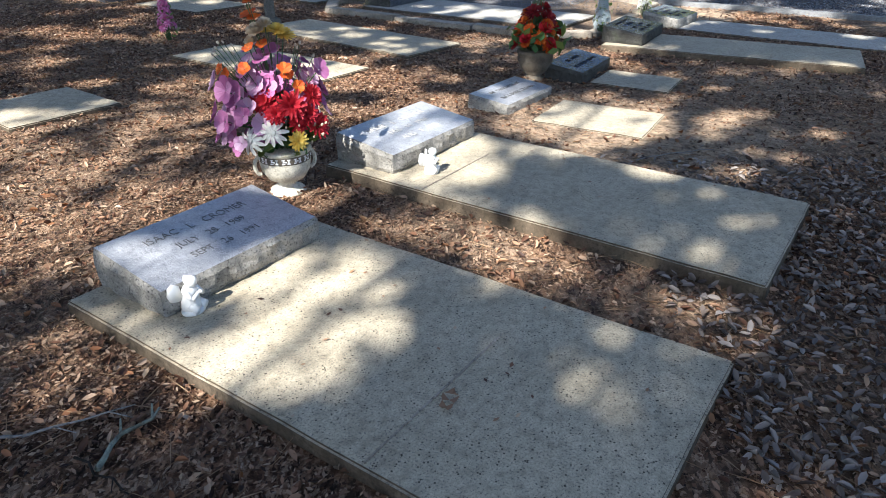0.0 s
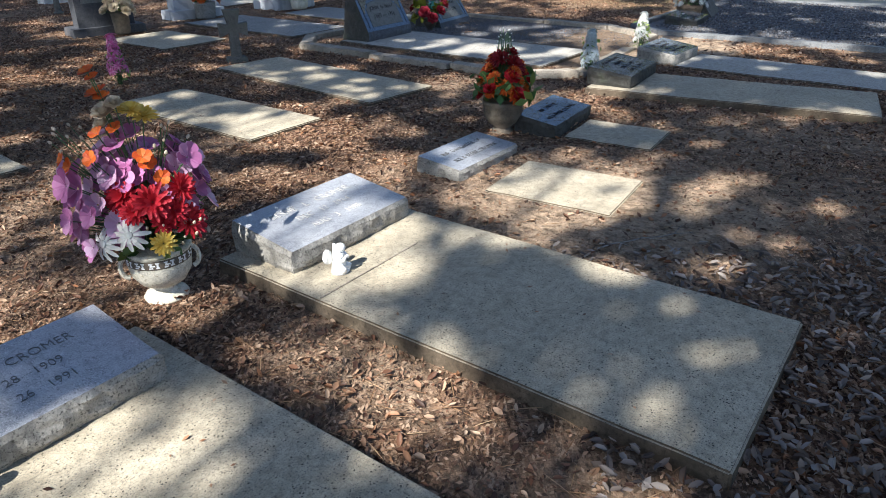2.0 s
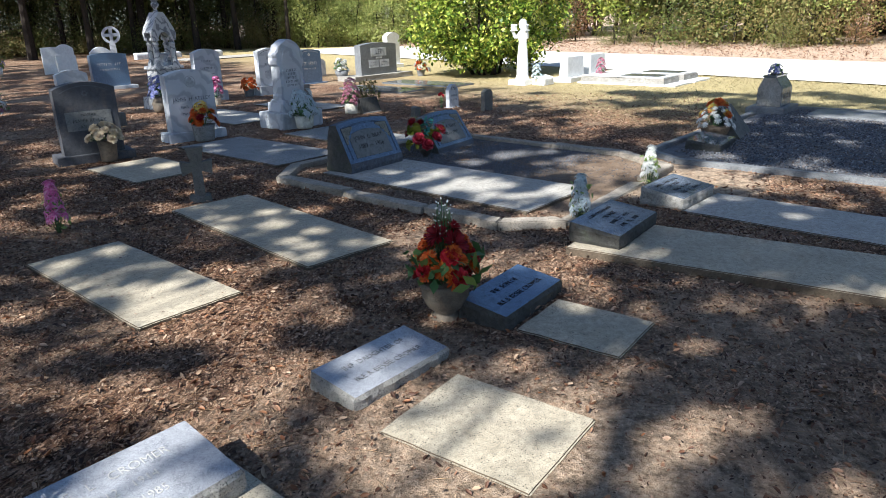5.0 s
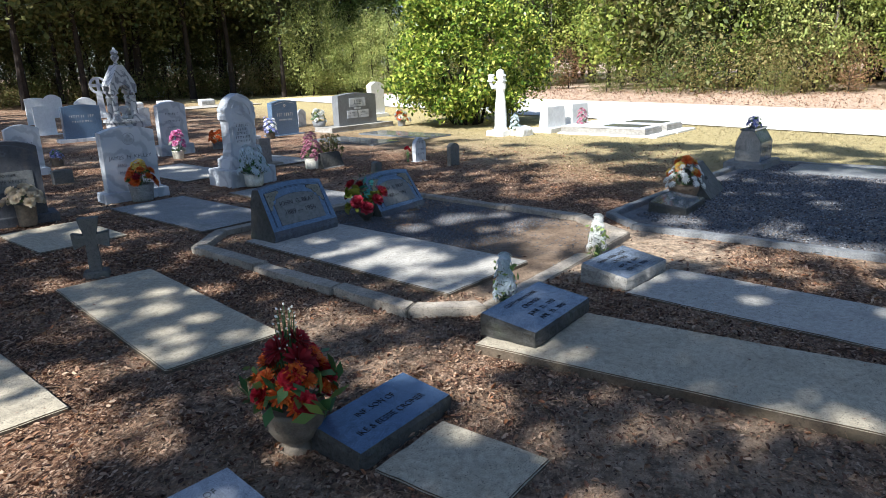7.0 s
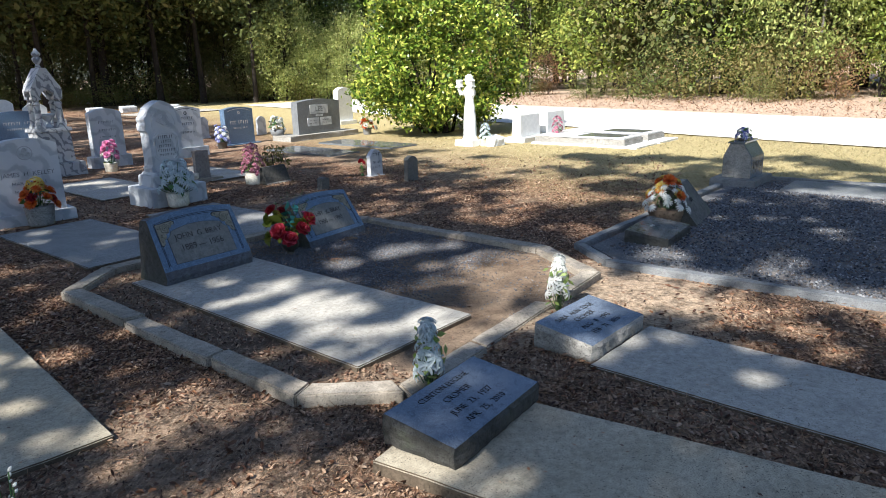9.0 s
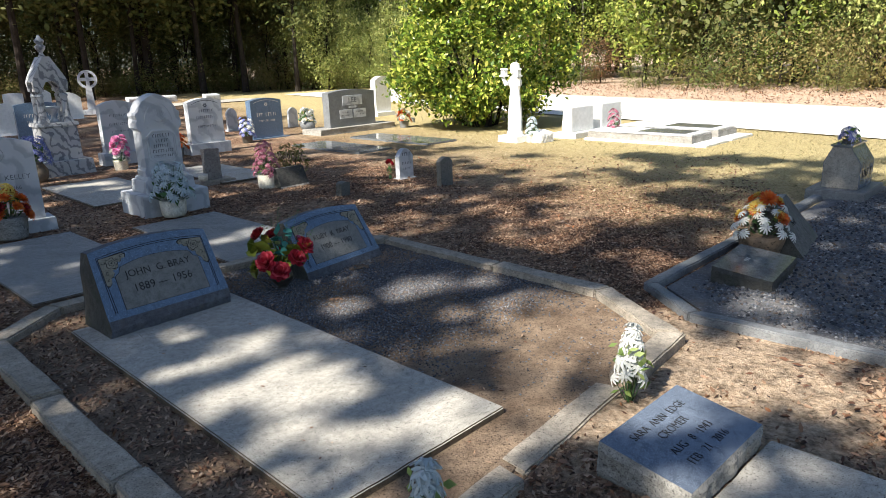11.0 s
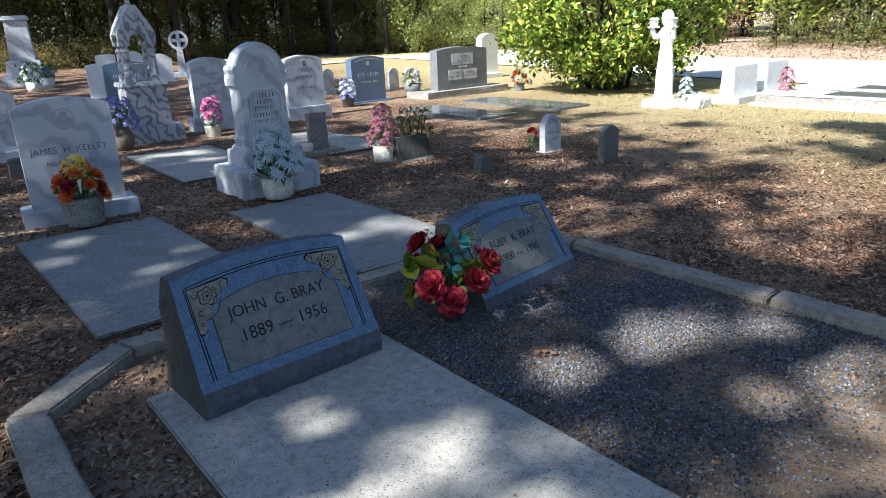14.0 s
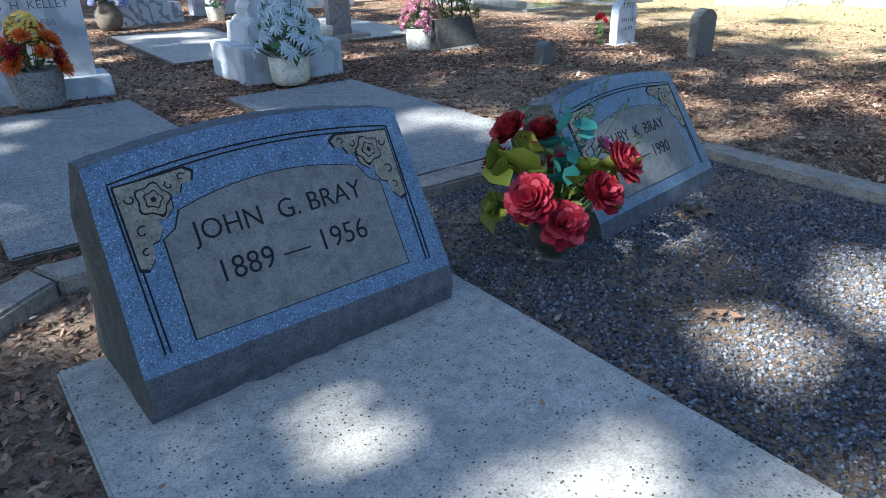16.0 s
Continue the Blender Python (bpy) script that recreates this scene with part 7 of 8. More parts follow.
def trunk_mesh(bm, rng, height, r0, limbs, lean=0.3, targets=None, limb=0.4):
    """Tapered wavering trunk with limbs."""
    pts = [Vector((0, 0, -0.2))]
    k = 7
    for i in range(1, k + 1):
        pts.append(Vector((rng.uniform(-lean, lean) * i / k, rng.uniform(-lean, lean) * i / k, height * i / k)))
    for i in range(k):
        ra, rb = r0 * (1 - 0.75 * i / k) * (1.35 if i == 0 else 1), r0 * (1 - 0.75 * (i + 1) / k)
        tube(bm, pts[i], pts[i + 1], ra, rb, 8)
    for j in range(limbs):
        i = rng.randrange(2, k)
        a = pts[i].lerp(pts[i + 1], rng.random())
        if targets is not None:
            e = Vector(targets[rng.randrange(len(targets))])
        else:
            ang = rng.uniform(0, 6.28)
            ln = height * rng.uniform(0.15, 0.33)
            e = a + Vector((ln * math.cos(ang), ln * math.sin(ang), ln * rng.uniform(0.2, 0.9)))
        m = a.lerp(e, 0.5) + Vector((rng.uniform(-0.3, 0.3), rng.uniform(-0.3, 0.3), 0.3))
        rr = r0 * limb * (1 - 0.0875 * i)
        tube(bm, a, m, rr, rr * 0.6, 6)
        tube(bm, m, e, rr * 0.6, rr * 0.15, 5)


def tree(seed, height, r0, centre, radii, n, clumps, spread_, leaf, mat, label, limbs=12, droop=0.6, aspect=0.55):
    rng = random.Random(seed)
    r = np.random.RandomState(seed)
    root = thing("tree", pose(0, 0, 0), label, "tree", "woodland trees")
    places, cl = clumped(r, n, centre, radii, clumps, spread_)
    bm = bmesh.new()
    trunk_mesh(bm, rng, height, r0, limbs, 0.4, cl.tolist())
    part("trunk", bm, MAT_BARK, root)
    crown = new("crown", leaf_cloud("crown", places, leaf, mat, droop, aspect, seed))
    crown.parent = root
    return root


def place_copies(proto, spots, rng, lo=0.85, hi=1.2):
    first = True
    for x, y in spots:
        s = rng.uniform(lo, hi)
        m = pose(x, y, 0.0, 0, 0, rng.uniform(0, 360))
        n = 0.71 * x + 0.704 * y
        z = min(0.43, max(0.0, (n - 26.0) * 0.13)) if n > 26 else 0.0
        m.translation.z = z - 0.03
        if first:
            proto.matrix_world = m @ Matrix.Scale(s, 4)
            first = False
        else:
            c = copy_thing(proto, m)
            c.scale = (s * rng.uniform(0.85, 1.2), s * rng.uniform(0.85, 1.2), s * rng.uniform(0.8, 1.25))


wood_rng = random.Random(21)
N_ = Vector((0.71, 0.704))
T_ = Vector((-0.704, 0.71))


def edge_spots(s0, s1, step, n0, n1):
    out = []
    s = s0
    while s < s1:
        n = wood_rng.uniform(n0, n1)
        p = N_ * n + T_ * (s + wood_rng.uniform(-step / 2, step / 2))
        out.append((p.x, p.y))
        s += step
    return out


oak_a = tree(31, 11, 0.16, (0, 0, 6.2), (3.1, 3.1, 5.2), 11000, 80, 0.40, 0.165, MAT_WOODS, "leafy roadside woodland tree with yellow-green foliage", 16)
place_copies(oak_a, edge_spots(-44, 46, 4.8, 31.0, 34.0), wood_rng, 0.62, 0.9)
oak_b = tree(32, 13, 0.24, (0, 0, 8.0), (3.4, 3.4, 6.0), 10000, 90, 0.50, 0.20, MAT_WOODS, "tall leafy woodland tree behind the road", 16)
place_copies(oak_b, edge_spots(-44, 48, 5.0, 35.0, 39.0), wood_rng, 0.7, 0.85)
brush = tree(33, 2.4, 0.04, (0, 0, 1.0), (1.9, 1.9, 1.3), 2600, 70, 0.36, 0.12, MAT_BRUSH, "tangled autumn brush along the woodland edge", 14)
place_copies(copy_thing(oak_a, pose(-7, 46, 0)), [(-7, 51), (-9.5, 52), (-12, 51), (-14.2, 53.5), (-4.5, 50), (-10, 54)], wood_rng, 0.85, 1.2)
place_copies(brush, edge_spots(-44, 46, 2.7, 28.4, 30.2), wood_rng, 0.32, 0.72)
vine = tree(47, 6.0, 0.07, (0, 0, 2.9), (2.3, 2.3, 3.1), 9000, 60, 0.38, 0.13, MAT_VINE, "sunlit pale-green vine-draped thicket at the woodland edge", 14)
place_copies(vine, [(-7.2, 46.8), (-8.2, 46.2), (-9.5, 46.9), (-10.7, 46.4), (-11.9, 46.9), (-13.2, 46.0), (-14.4, 46.8), (-5.6, 46.2), (-3.6, 45.0), (-8.8, 48.4), (-11.4, 48.6)] + edge_spots(-40, 40, 15.0, 29.8, 31.0), wood_rng, 0.6, 1.15)
place_copies(copy_thing(brush, pose(8, 33.6, 0)), [(8.0, 33.6), (9.2, 33.0), (10.6, 32.4), (11.6, 31.0)], wood_rng, 0.8, 1.0)
dead = tree(44, 3.0, 0.04, (0, 0, 1.5), (1.9, 1.9, 1.6), 2600, 50, 0.36, 0.13, MAT_BROWN_BRUSH, "rusty brown dead-leaved brush at the woodland edge", 16)
place_copies(dead, edge_spots(-40, 44, 9.5, 29.8, 31.4), wood_rng, 0.6, 1.1)
sap = tree(34, 4.5, 0.06, (0, 0, 2.6), (1.6, 1.6, 2.2), 3400, 40, 0.3, 0.15, MAT_WOODS, "leafy sapling at the woodland edge", 14)
place_copies(sap, edge_spots(-44, 46, 6.0, 29.8, 31.5), wood_rng, 0.7, 1.3)
bare = tree(45, 8.0, 0.042, (0, 0, 7.0), (1.4, 1.4, 2.2), 900, 30, 0.3, 0.15, MAT_WOODS, "thin grey-trunked sapling with few leaves at the woodland edge", 14)
for ob in bare.children:
    if ob.name.startswith("trunk"):
        ob.data.materials[0] = MAT_PALE_BARK
place_copies(bare, edge_spots(-42, 44, 9.0, 31.0, 32.5), wood_rng, 0.8, 1.3)

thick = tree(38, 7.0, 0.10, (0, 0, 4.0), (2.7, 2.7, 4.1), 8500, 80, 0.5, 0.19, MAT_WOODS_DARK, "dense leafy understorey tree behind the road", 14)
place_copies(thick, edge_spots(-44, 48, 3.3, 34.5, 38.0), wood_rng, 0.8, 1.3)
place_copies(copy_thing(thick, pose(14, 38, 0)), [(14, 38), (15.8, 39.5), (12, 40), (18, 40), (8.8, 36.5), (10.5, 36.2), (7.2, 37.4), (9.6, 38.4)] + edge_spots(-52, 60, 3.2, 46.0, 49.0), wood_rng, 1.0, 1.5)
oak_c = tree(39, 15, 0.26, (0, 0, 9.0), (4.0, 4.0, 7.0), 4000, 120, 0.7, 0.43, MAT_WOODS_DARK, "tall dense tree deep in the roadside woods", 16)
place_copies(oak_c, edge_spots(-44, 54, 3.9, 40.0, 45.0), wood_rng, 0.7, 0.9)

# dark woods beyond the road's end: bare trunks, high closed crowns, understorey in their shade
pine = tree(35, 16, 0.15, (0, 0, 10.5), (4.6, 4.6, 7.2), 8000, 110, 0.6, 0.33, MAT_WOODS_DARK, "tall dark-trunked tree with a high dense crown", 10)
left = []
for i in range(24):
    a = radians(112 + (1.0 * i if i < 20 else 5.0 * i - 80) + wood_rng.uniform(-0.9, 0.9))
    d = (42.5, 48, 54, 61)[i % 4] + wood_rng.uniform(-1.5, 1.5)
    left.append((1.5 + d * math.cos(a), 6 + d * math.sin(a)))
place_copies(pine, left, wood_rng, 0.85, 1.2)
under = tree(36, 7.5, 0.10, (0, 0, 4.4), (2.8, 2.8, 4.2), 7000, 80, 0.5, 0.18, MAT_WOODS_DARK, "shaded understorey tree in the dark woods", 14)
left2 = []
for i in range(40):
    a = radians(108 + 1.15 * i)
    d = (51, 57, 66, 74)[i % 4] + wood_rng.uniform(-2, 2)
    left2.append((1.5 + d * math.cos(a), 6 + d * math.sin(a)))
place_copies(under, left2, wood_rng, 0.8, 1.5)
low = tree(46, 2.2, 0.04, (0, 0, 1.0), (2.2, 2.2, 1.2), 2600, 60, 0.36, 0.13, MAT_BRUSH, "low tangled brush on the floor of the dark woods", 12)
left3 = []
for i in range(34):
    a = radians(109 + 1.3 * i)
    d = (45.5, 51)[i % 2] + wood_rng.uniform(-1.5, 1.5)
    left3.append((1.5 + d * math.cos(a), 6 + d * math.sin(a)))
left4 = [(1.5 + d * math.cos(radians(a)), 6 + d * math.sin(radians(a))) for a, d in ((112.5, 49), (115, 47), (118, 50), (121, 47.5), (124, 49), (127.5, 48), (131, 50), (135, 48), (139, 49), (144, 48))]
place_copies(copy_thing(under, pose(-20, 50, 0)), left4, wood_rng, 0.7, 1.1)
place_copies(low, left3, wood_rng, 0.6, 1.1)
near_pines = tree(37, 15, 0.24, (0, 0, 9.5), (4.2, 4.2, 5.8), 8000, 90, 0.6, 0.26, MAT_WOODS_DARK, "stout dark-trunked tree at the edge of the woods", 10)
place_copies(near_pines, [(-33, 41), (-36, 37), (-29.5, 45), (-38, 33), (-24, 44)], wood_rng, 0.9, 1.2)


def flowering_shrub():
    """The big glossy evergreen by the grass."""
    root = thing("evergreen_shrub", pose(-0.35, 22.6, 0), "large glossy yellow-green evergreen shrub in full sun", "shrub")
    r = np.random.RandomState(41)
    n = 44000
    d = r.normal(size=(170, 3))
    d /= np.linalg.norm(d, axis=1, keepdims=True)
    d[:, 2] = np.where(r.uniform(size=170) < 0.42, -0.45 * np.abs(d[:, 2]), np.abs(d[:, 2]))
    lumps = d * np.array([2.0, 2.0, 2.7]) * r.uniform(0.72, 1.06, (170, 1)) + np.array([0, 0, 1.45])
    lumps = lumps[lumps[:, 2] > 0.25]
    pick = r.randint(0, len(lumps), n)
    p = lumps[pick] + r.normal(size=(n, 3)) * np.array([0.19, 0.19, 0.17])
    p = p[p[:, 2] > 0.08]
    crown = new("foliage", leaf_cloud("foliage", p, 0.118, MAT_CAMELLIA, 0.7, 0.55, 42))
    crown.parent = root
    rng = random.Random(5)
    for i in range(16):
        bm = bmesh.new()
        a = 0.39 * i
        t = lumps[rng.randrange(len(lumps))]
        b = Vector((0.35 * math.cos(a), 0.35 * math.sin(a), -0.05))
        m = b.lerp(Vector(t), 0.5) + Vector((0, 0, 0.2))
        tube(bm, b, m, 0.05, 0.03, 6)
        tube(bm, m, t, 0.03, 0.008, 5)
        part("branch", bm, MAT_BARK, root)


flowering_shrub()


# unseen shade trees standing behind the start of the walk, towards the sun: trunks well back, long limbs reaching out
SUN_GAPS = ((-0.27, 9.15, 0.13), (0.3, 8.95, 0.14), (0.2, 9.2, 0.16), (1.05, 4.4, 0.6), (2.45, 9.0, 0.7), (3.4, 9.2, 0.6), (-0.6, 5.3, 0.35), (1.0, 8.0, 0.3), (-2.3, 3.6, 0.8), (0.75, 8.6, 0.36), (0.1, 9.0, 0.15), (1.95, 9.9, 0.45), (1.05, 10.4, 0.3), (-1.7, 2.6, 0.7), (-1.0, 3.2, 0.5), (0.1, 3.4, 0.35), (2.4, 9.8, 0.5), (0.3, 12.3, 0.55), (1.8, 12.0, 0.6), (1.2, 12.9, 0.4), (2.6, 11.2, 0.35), (1.1, 6.5, 0.22), (-0.2, 2.1, 0.35), (-0.9, 1.7, 0.3), (1.75, 8.35, 0.4))


# leaf clumps added out of view to shade ground spots: x, y, radius, count
SHADE_CLUMPS = ((2.9, 4.6, 0.5, 200), (2.3, 3.9, 0.45, 130), (0.62, 9.5, 0.3, 60), (2.7, 4.3, 0.6, 260), (2.2, 2.6, 0.5, 160), (0.05, 1.3, 0.45, 200), (0.55, 1.25, 0.4, 170), (1.35, 9.3, 0.38, 150), (0.9, 1.55, 0.6, 300), (1.4, 2.2, 0.5, 200), (1.5, 3.1, 0.55, 240), (0.7, 3.25, 0.35, 90), (2.3, 4.9, 0.6, 240), (0.7, 9.8, 0.45, 190), (0.3, 10.9, 0.5, 200), (2.0, 5.6, 0.5, 160), (0.9, 11.1, 0.4, 160), (-0.2, 8.2, 0.4, 160), (-0.9, 8.9, 0.35, 100), (1.9, 5.4, 0.5, 160), (2.7, 5.5, 0.5, 160), (-1.5, 4.9, 0.5, 130), (-2.0, 7.9, 0.5, 150), (-1.3, 7.3, 0.5, 150), (-0.6, 6.8, 0.5, 150), (1.25, 5.8, 0.35, 110), (2.2, 6.3, 0.4, 110), (-5.4, 16.8, 1.0, 400), (-1.6, 5.7, 0.5, 150), (4.4, 10.3, 0.8, 330), (5.2, 11.2, 0.7, 250), (-2.0, 13.7, 0.6, 260))


def pinholes(seed, count, lo, hi):
    """Small openings that run through all layers of leaves, where single sunbeams reach the ground."""
    r = np.random.RandomState(seed)
    xy = r.uniform(lo, hi, (count, 2))
    for x, y, rad in SOLID_SHADE:
        xy = xy[(xy[:, 0] - x) ** 2 + (xy[:, 1] - y) ** 2 > rad * rad]
    return np.concatenate([xy, 0.10 + r.uniform(0, 0.3, (len(xy), 1)) ** 2], 1)


SOLID_SHADE = ((0.8, 9.5, 0.38), (-0.4, 9.6, 0.7), (0.4, 11.05, 0.5), (1.75, 1.9, 0.6), (0.9, 1.4, 0.5), (2.6, 6.4, 0.9), (2.2, 7.2, 0.5), (-3.4, 12.0, 1.0), (-2.0, 13.2, 0.9), (4.2, 10.4, 1.2), (-1.2, 8.2, 0.6), (2.6, 2.9, 0.9), (2.9, 4.9, 0.6), (0.4, 11.7, 0.5))
PINHOLES = pinholes(77, 420, (-5.0, 0.0), (7.0, 14.0))


def shade_tree(tx, ty, z, rad, seed, dense):
    """Unseen crown at height z whose shade falls about (tx, ty); SUN_GAPS are openings cut where sun should land."""
    rng = random.Random(seed)
    r = np.random.RandomState(seed)
    run = 1 / math.tan(SUN_UP)
    cx, cy = tx + SUN_WAY.x * run * z, ty + SUN_WAY.y * run * z
    back = (0.42 if z < 11 else 1.05) * z
    bx, by = cx + SUN_WAY.x * back, cy + SUN_WAY.y * back
    root = thing("shade_oak", pose(bx, by, 0), "large spreading oak out of view, placed for its shade", "tree", "shade oaks")
    far = z > 12.5
    places, cl = clumped(r, int(dense * rad * rad * (0.75 if far else 2.1 if dense < 600 else 1.5)), (cx - bx, cy - by, z), (rad, rad, 1.5), int(9.0 * rad * rad), 0.17)
    for x, y, rb, nb in SHADE_CLUMPS:
        if min(SHADE + FAR_SHADE + WOODS_SHADE, key=lambda q: (q[0] - x) ** 2 + (q[1] - y) ** 2)[:2] == (tx, ty):
            more, _ = clumped(r, nb, (x + SUN_WAY.x * run * z - bx, y + SUN_WAY.y * run * z - by, z), (rb, rb, 0.3), 9, 0.14)
            places = np.concatenate([places, more])
    places[:, 2] = z + (places[:, 2] - z) * 0.45
    sx = places[:, 0] + bx - SUN_WAY.x * run * places[:, 2]
    sy = places[:, 1] + by - SUN_WAY.y * run * places[:, 2]
    ok = places[:, 2] > 4.5
    for gx, gy, gr in SUN_GAPS:
        ok &= ((sx - gx) ** 2 + (sy - gy) ** 2 > gr * gr) | (r.uniform(size=len(sx)) < 0.12)
    for gx, gy, gr in PINHOLES:
        ok &= (sx - gx) ** 2 + (sy - gy) ** 2 > gr * gr
    bm = bmesh.new()
    trunk_mesh(bm, rng, 0.55 * z, 0.30, 9, 0.4, cl.tolist(), 0.10)
    part("trunk", bm, MAT_BARK, root)
    crown = new("crown", leaf_cloud("crown", places[ok], 0.225 if far else 0.165, MAT_OAK, 0.8, 0.6, seed))
    crown.parent = root


SHADE = (
        (-3.2, 2.0, 8.6, 3.4, 400), (0.6, 1.6, 8.4, 3.0, 430), (1.4, 1.9, 8.6, 1.3, 700), (-1.3, 9.4, 9.6, 1.5, 900), (3.6, 2.2, 8.8, 2.8, 900), (5.8, 5.6, 9.0, 3.2, 900), (-4.6, 6.6, 9.2, 3.4, 460), (-0.4, 6.0, 9.4, 3.2, 420), (2.4, 6.2, 9.4, 2.6, 950))
FAR_SHADE = (
        (-0.6, 10.4, 12.0, 3.4, 760), (3.4, 9.6, 12.4, 3.4, 700), (7.2, 9.6, 12.6, 3.6, 820), (-5.0, 10.8, 12.4, 3.6, 760), (-2.2, 12.6, 13.0, 3.4, 760), (2.6, 13.8, 13.6, 3.8, 720),
        (7.0, 13.4, 13.6, 3.4, 760), (-6.6, 15.2, 13.6, 3.8, 700), (-10.5, 14.0, 13.2, 4.2, 620), (-9.0, 9.5, 12.4, 3.8, 620), (-11.5, 19.5, 14.0, 4.2, 600), (-16.0, 23.0, 14.0, 4.6, 560), (-1.6, 16.4, 14.0, 2.6, 520), (-15.0, 28.0, 14.0, 4.6, 600), (-21.0, 29.0, 14.0, 4.6, 600), (-9.0, 23.0, 14.0, 3.8, 560), (-8.0, 4.5, 10.0, 3.4, 480))
# more unseen crowns, placed to keep sun off the far woods
WOODS_SHADE = ((-18.0, 47.0, 15.0, 4.4, 600), (-20.0, 43.0, 15.0, 4.8, 600), (-26.5, 40.5, 15.0, 4.8, 600), (-22.0, 50.0, 18.0, 5.0, 600))
for n_, (tx, ty, z_, rad_, dense_) in enumerate(SHADE + FAR_SHADE + WOODS_SHADE):
    shade_tree(tx, ty, z_, rad_, 151 + n_, dense_)


# litter, straw, grass ---------------------------------------------------
def scatter(n, lo, hi, seed, avoid):
    r = np.random.RandomState(seed)
    p = r.uniform(lo, hi, (n, 2))
    ok = np.ones(n, bool)
    for b in avoid:
        ok &= ~in_poly(p, b)
    bare = (p[:, 0] - 2.65) ** 2 + (p[:, 1] - 8.95) ** 2 < 0.8
    ok &= ~bare | (r.uniform(size=n) < 0.12)
    for x, y, rad, left_over in ((1.30, 4.05, 0.95, 0.35), (2.7, 4.7, 1.3, 0.55), (0.75, 6.7, 0.7, 0.6)):
        thin = (p[:, 0] - x) ** 2 + (p[:, 1] - y) ** 2 < rad * rad * r.uniform(0.4, 1.3, n)
        ok &= ~thin | (r.uniform(size=n) < left_over)
    return p[ok], r


def litter():
    for k, (count, lo, hi, size) in enumerate(((150000, (-2.6, 0.4), (3.4, 5.0), 0.019), (120000, (-4.4, 4.6), (4.2, 9.0), 0.022), (90000, (-7.0, 7.0), (4.4, 14.5), 0.032))):
        p, r = scatter(count, lo, hi, 161 + k, BARE)
        c = np.stack([p[:, 0], p[:, 1], r.uniform(0.026, 0.042, len(p))], 1)
        ob = new("shredded_litter", leaf_cloud("shredded_litter", c, size, MAT_LITTER_FINE, 0.5, 0.42, 171 + k, flat=0.45))
        tagged(ob, "dense mat of shredded reddish-brown leaf and bark litter", "leaf litter", kind="stuff")
    p, r = scatter(30000, (-5.0, 0.4), (4.6, 8.8), 61, BARE)
    c = np.stack([p[:, 0], p[:, 1], r.uniform(0.032, 0.05, len(p))], 1)
    ob = new("fallen_leaves", leaf_cloud("fallen_leaves", c, 0.034, MAT_LITTER, 0.4, 0.40, 62, flat=0.4, oval=True))
    tagged(ob, "curled brown and tan oak leaves strewn over the soil", "fallen leaves", kind="stuff")
    p, r = scatter(10000, (1.0, 0.2), (4.2, 3.6), 73, BARE)
    c = np.stack([p[:, 0], p[:, 1], r.uniform(0.034, 0.06, len(p))], 1)
    ob = new("fallen_leaves", leaf_cloud("fallen_leaves", c, 0.042, MAT_LITTER_PALE, 0.4, 0.34, 74, flat=0.4, oval=True))
    tagged(ob, "pale grey-brown curled leaves thick at the slab ends", "fallen leaves", kind="stuff")
    r = np.random.RandomState(181)
    along, across = r.uniform(-40, 40, 22000), 25.6 + 3.6 * r.uniform(0, 1, 22000) ** 0.8
    x, y = 0.71 * across - 0.704 * along, 0.704 * across + 0.71 * along
    c = np.stack([x, y, 0.02 + np.clip((across - 26.0) * 0.078, 0, 0.27) + r.uniform(0, 0.05, len(x))], 1)
    ob = new("bank_straw", leaf_cloud("bank_straw", c, 0.10, MAT_LITTER, 0.5, 0.3, 182, flat=0.5))
    tagged(ob, "tan straw and fallen leaves on the bank beyond the road", "pine straw", kind="stuff")
    poly = shrink(PLOT_A, 0.92)
    p, r = scatter(36000, (-1.6, 7.2), (2.7, 11.5), 71, BARE[:18])
    p = p[in_poly(p, poly)]
    p = p[(p[:, 0] * 0.539 + p[:, 1] * 0.842 < 7.2) | (r.uniform(size=len(p)) < 0.02)]
    c = np.stack([p[:, 0], p[:, 1], r.uniform(0.048, 0.062, len(p))], 1)
    ob = new("fallen_leaves", leaf_cloud("fallen_leaves", c, 0.03, MAT_LITTER_FINE, 0.4, 0.42, 72, flat=0.4))
    tagged(ob, "dry brown leaves inside the curbed plot", "fallen leaves", kind="stuff")
    p, r = scatter(16000, (-9, 8.0), (4.5, 17.0), 63, BARE)
    c = np.stack([p[:, 0], p[:, 1], r.uniform(0.028, 0.05, len(p))], 1)
    ob = new("fallen_leaves", leaf_cloud("fallen_leaves", c, 0.052, MAT_LITTER, 0.3, 0.42, 64, flat=0.35))
    tagged(ob, "dry brown leaves among the older headstones", "fallen leaves", kind="stuff")
    p, r = scatter(15000, (-6.5, 0.2), (5.2, 10.5), 65, BARE)
    c = np.stack([p[:, 0], p[:, 1], r.uniform(0.034, 0.05, len(p))], 1)
    ob = new("pine_straw", leaf_cloud("pine_straw", c, 0.13, MAT_NEEDLE, 0.2, 0.022, 66, flat=0.12))
    tagged(ob, "thin tan pine needles and twigs over the litter", "pine straw", kind="stuff")
    p, r = scatter(24000, (-4, 12.5), (11, 21.0), 67, BARE)
    keep = (p[:, 0] * 0.75 + p[:, 1] * 0.66 > 10.5 + r.uniform(0, 3.5, len(p))) & (p[:, 0] * 0.71 + p[:, 1] * 0.704 < 18.8)
    p = p[keep]
    c = np.stack([p[:, 0], p[:, 1], r.uniform(0.02, 0.05, len(p))], 1)
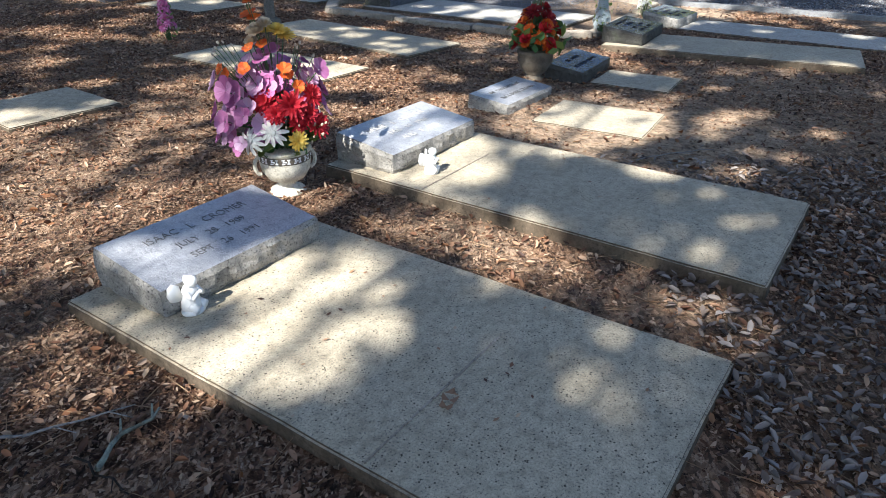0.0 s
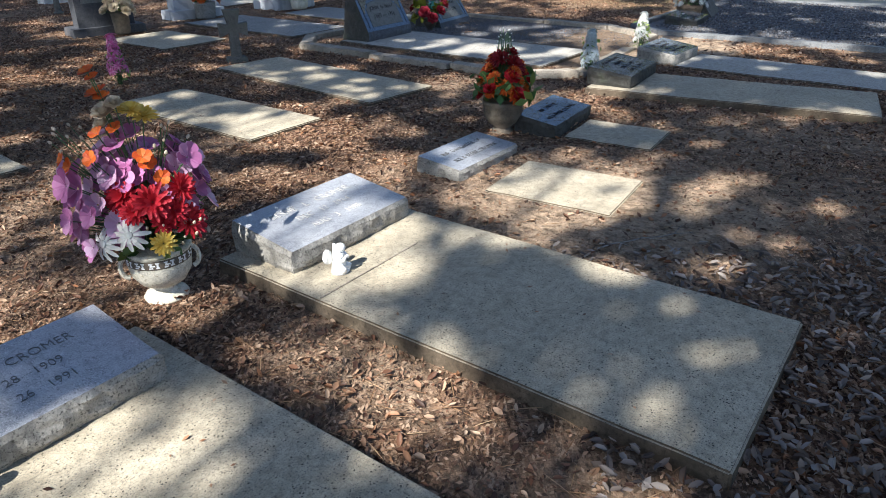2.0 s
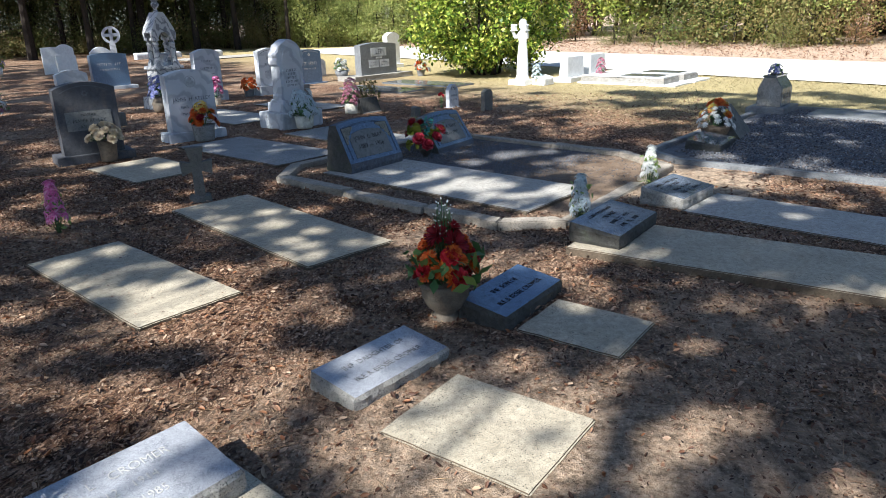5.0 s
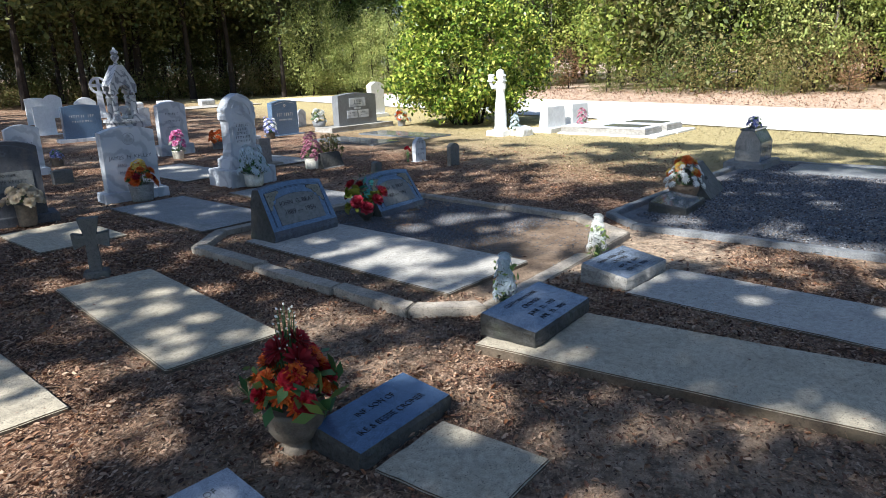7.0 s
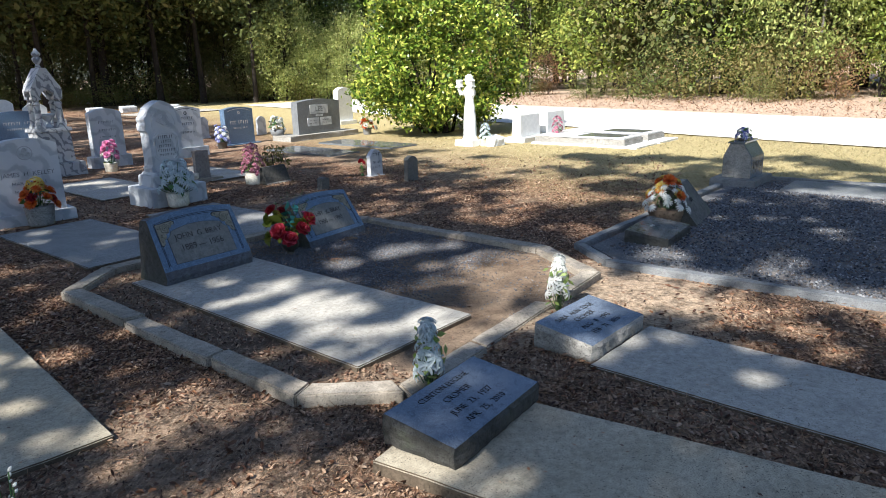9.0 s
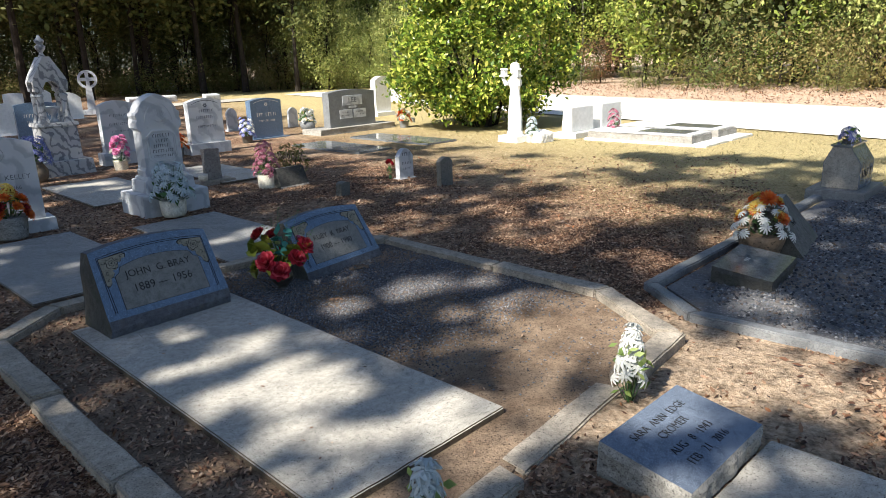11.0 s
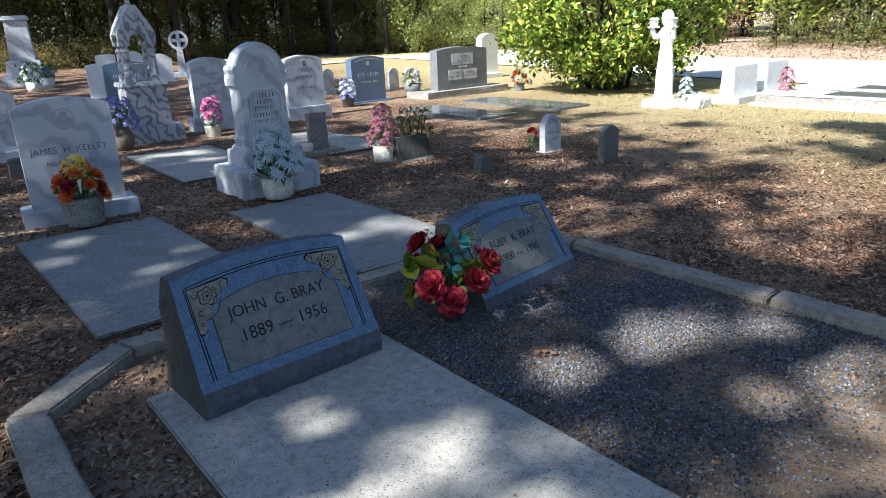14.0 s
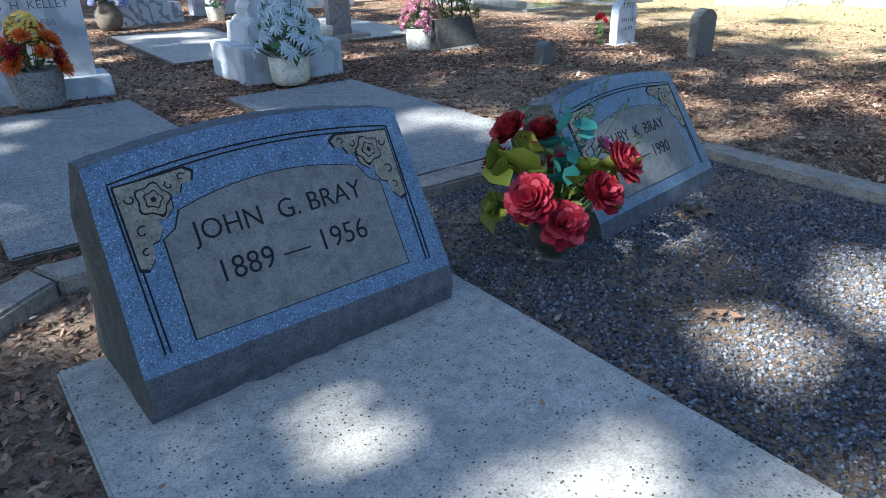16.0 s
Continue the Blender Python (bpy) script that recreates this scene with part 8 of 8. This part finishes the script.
    ob = new("grass", leaf_cloud("grass", c, 0.085, MAT_GRASS, 0.4, 0.12, 68, flat=0.9))
    tagged(ob, "short dry yellowing grass beside the road", "grass", kind="stuff")


def slab_debris():
    """A few dry leaves and bark flakes lying on the nearest slabs."""
    r = np.random.RandomState(91)
    for k, (x, y, phi, length, width, top) in enumerate(((-0.864, 2.335, PHI, 2.02, 1.0, 0.08), (-0.227, 3.65, PHI, 2.18, 0.93, 0.095), (-0.82, 9.495, 57.4, 2.77, 1.09, 0.08), (1.69, 6.98, 66, 2.22, 0.84, 0.09), (2.76, 8.06, 56, 2.3, 0.8, 0.055), (-1.84, 7.75, 51.6, 2.28, 0.76, 0.06), (-2.22, 6.33, 57.2, 1.76, 0.70, 0.06))):
        m = at(x, y, phi, top)
        n = 26
        pts = [m @ Vector((r.uniform(-width / 2 + 0.03, width / 2 - 0.03), -0.45 - r.uniform(0, length - 0.5), 0.006)) for i in range(n)]
        ob = new("slab_debris", leaf_cloud("slab_debris", [tuple(p) for p in pts], 0.022, MAT_LITTER, 0.2, 0.5, 95 + k, flat=0.1))
        tagged(ob, "small dry leaf flakes lying on a concrete slab", "debris", kind="stuff")


def fallen_twigs():
    """Dry sticks lying on the litter, one of them grey with lichen."""
    for x, y, turn, ln, r0, mat, label in ((-0.62, 1.30, 72, 0.24, 0.009, MAT_LICHEN_TWIG, "forked lichen-covered grey twig lying on leaf litter"),
                                           (-0.86, 1.36, 20, 0.42, 0.005, MAT_WOOD, "thin dry tan stick lying on leaf litter"),
                                           (-0.60, 1.16, -25, 0.30, 0.004, MAT_BARK, "thin dark twig lying on leaf litter"),
                                           (1.45, 3.6, 15, 0.5, 0.004, MAT_WOOD, "thin dry tan stick lying on sandy litter"),
                                           (0.95, 8.35, 30, 0.34, 0.003, MAT_WOOD, "thin dry tan stick lying beside a slab")):
        rng = random.Random(int(ln * 1000))
        root = thing("fallen_twig", pose(x, y, 0.046, 0, 0, turn), label, "twig", "fallen twigs")
        bm = bmesh.new()
        p = Vector((-ln / 2, 0, 0))
        k = 6
        for i in range(k):
            q = p + Vector((ln / k, rng.uniform(-0.02, 0.02) * ln * 4, rng.uniform(-0.002, 0.006)))
            tube(bm, p, q, r0 * (1 - 0.1 * i), r0 * (1 - 0.1 * (i + 1)), 6)
            if i in (2, 4):
                e = q + Vector((ln * 0.16, rng.choice((-1, 1)) * ln * 0.14, 0.012))
                tube(bm, q, e, r0 * 0.55, r0 * 0.25, 5)
            p = q
        part("stick", bm, mat, root)


def dry_leaf(x, y, z, turn, size, name, label, mat, thick=0.0):
    """One large curled leaf, or a flat flake of bark when it has thickness."""
    rng = random.Random(int(abs(x) * 1000) + 3)
    bm = bmesh.new()
    n = 16
    rim = []
    for i in range(n):
        a = 6.283 * i / n
        k = 1 + (0.0 if thick else 0.16) * math.cos(5 * a) + rng.uniform(-0.08, 0.08)
        rim.append(bm.verts.new((size * k * math.cos(a), 0.5 * size * k * math.sin(a), 0.006 + 0.10 * size * abs(math.sin(a)) * rng.uniform(0.5, 1.4))))
    spine = [bm.verts.new((size * u, 0, 0.003)) for u in (-0.6, 0.0, 0.6)]
    for i in range(n):
        j = (i + 1) % n
        u = (rim[i].co.x + rim[j].co.x) / (2 * size)
        c = spine[0 if u < -0.3 else 2 if u > 0.3 else 1]
        bm.faces.new((rim[i], rim[j], c))
    for a, b in ((0, 1), (1, 2)):
        bmesh.ops.contextual_create(bm, geom=[spine[a], spine[b]])
    if thick:
        bmesh.ops.solidify(bm, geom=list(bm.faces), thickness=thick)
    ob = mesh_ob(name, bm, mat)
    ob.matrix_world = pose(x, y, z, 0, 0, turn)
    tagged(ob, label, "leaf" if not thick else "bark")


dry_leaf(0.23, 1.44, 0.083, 75, 0.045, "dry_leaf", "single curled brown leaf lying on a concrete slab", MAT_LITTER)
dry_leaf(0.42, 9.86, 0.056, 10, 0.05, "dry_leaf", "single dark curled leaf lying on crushed stone", MAT_LITTER)
dry_leaf(0.34, 10.64, 0.052, 35, 0.085, "bark_flake", "flat tan flake of bark beside a slant marker", MAT_SOIL, 0.012)
headstone(-6.0, 12.8, 57, 0.30, 0.12, 0.26, 0.0, "low grey cement footstone beside violet flowers", MAT_OLD_STONE, arch=0.01, group="tablets")
litter()
slab_debris()
fallen_twigs()
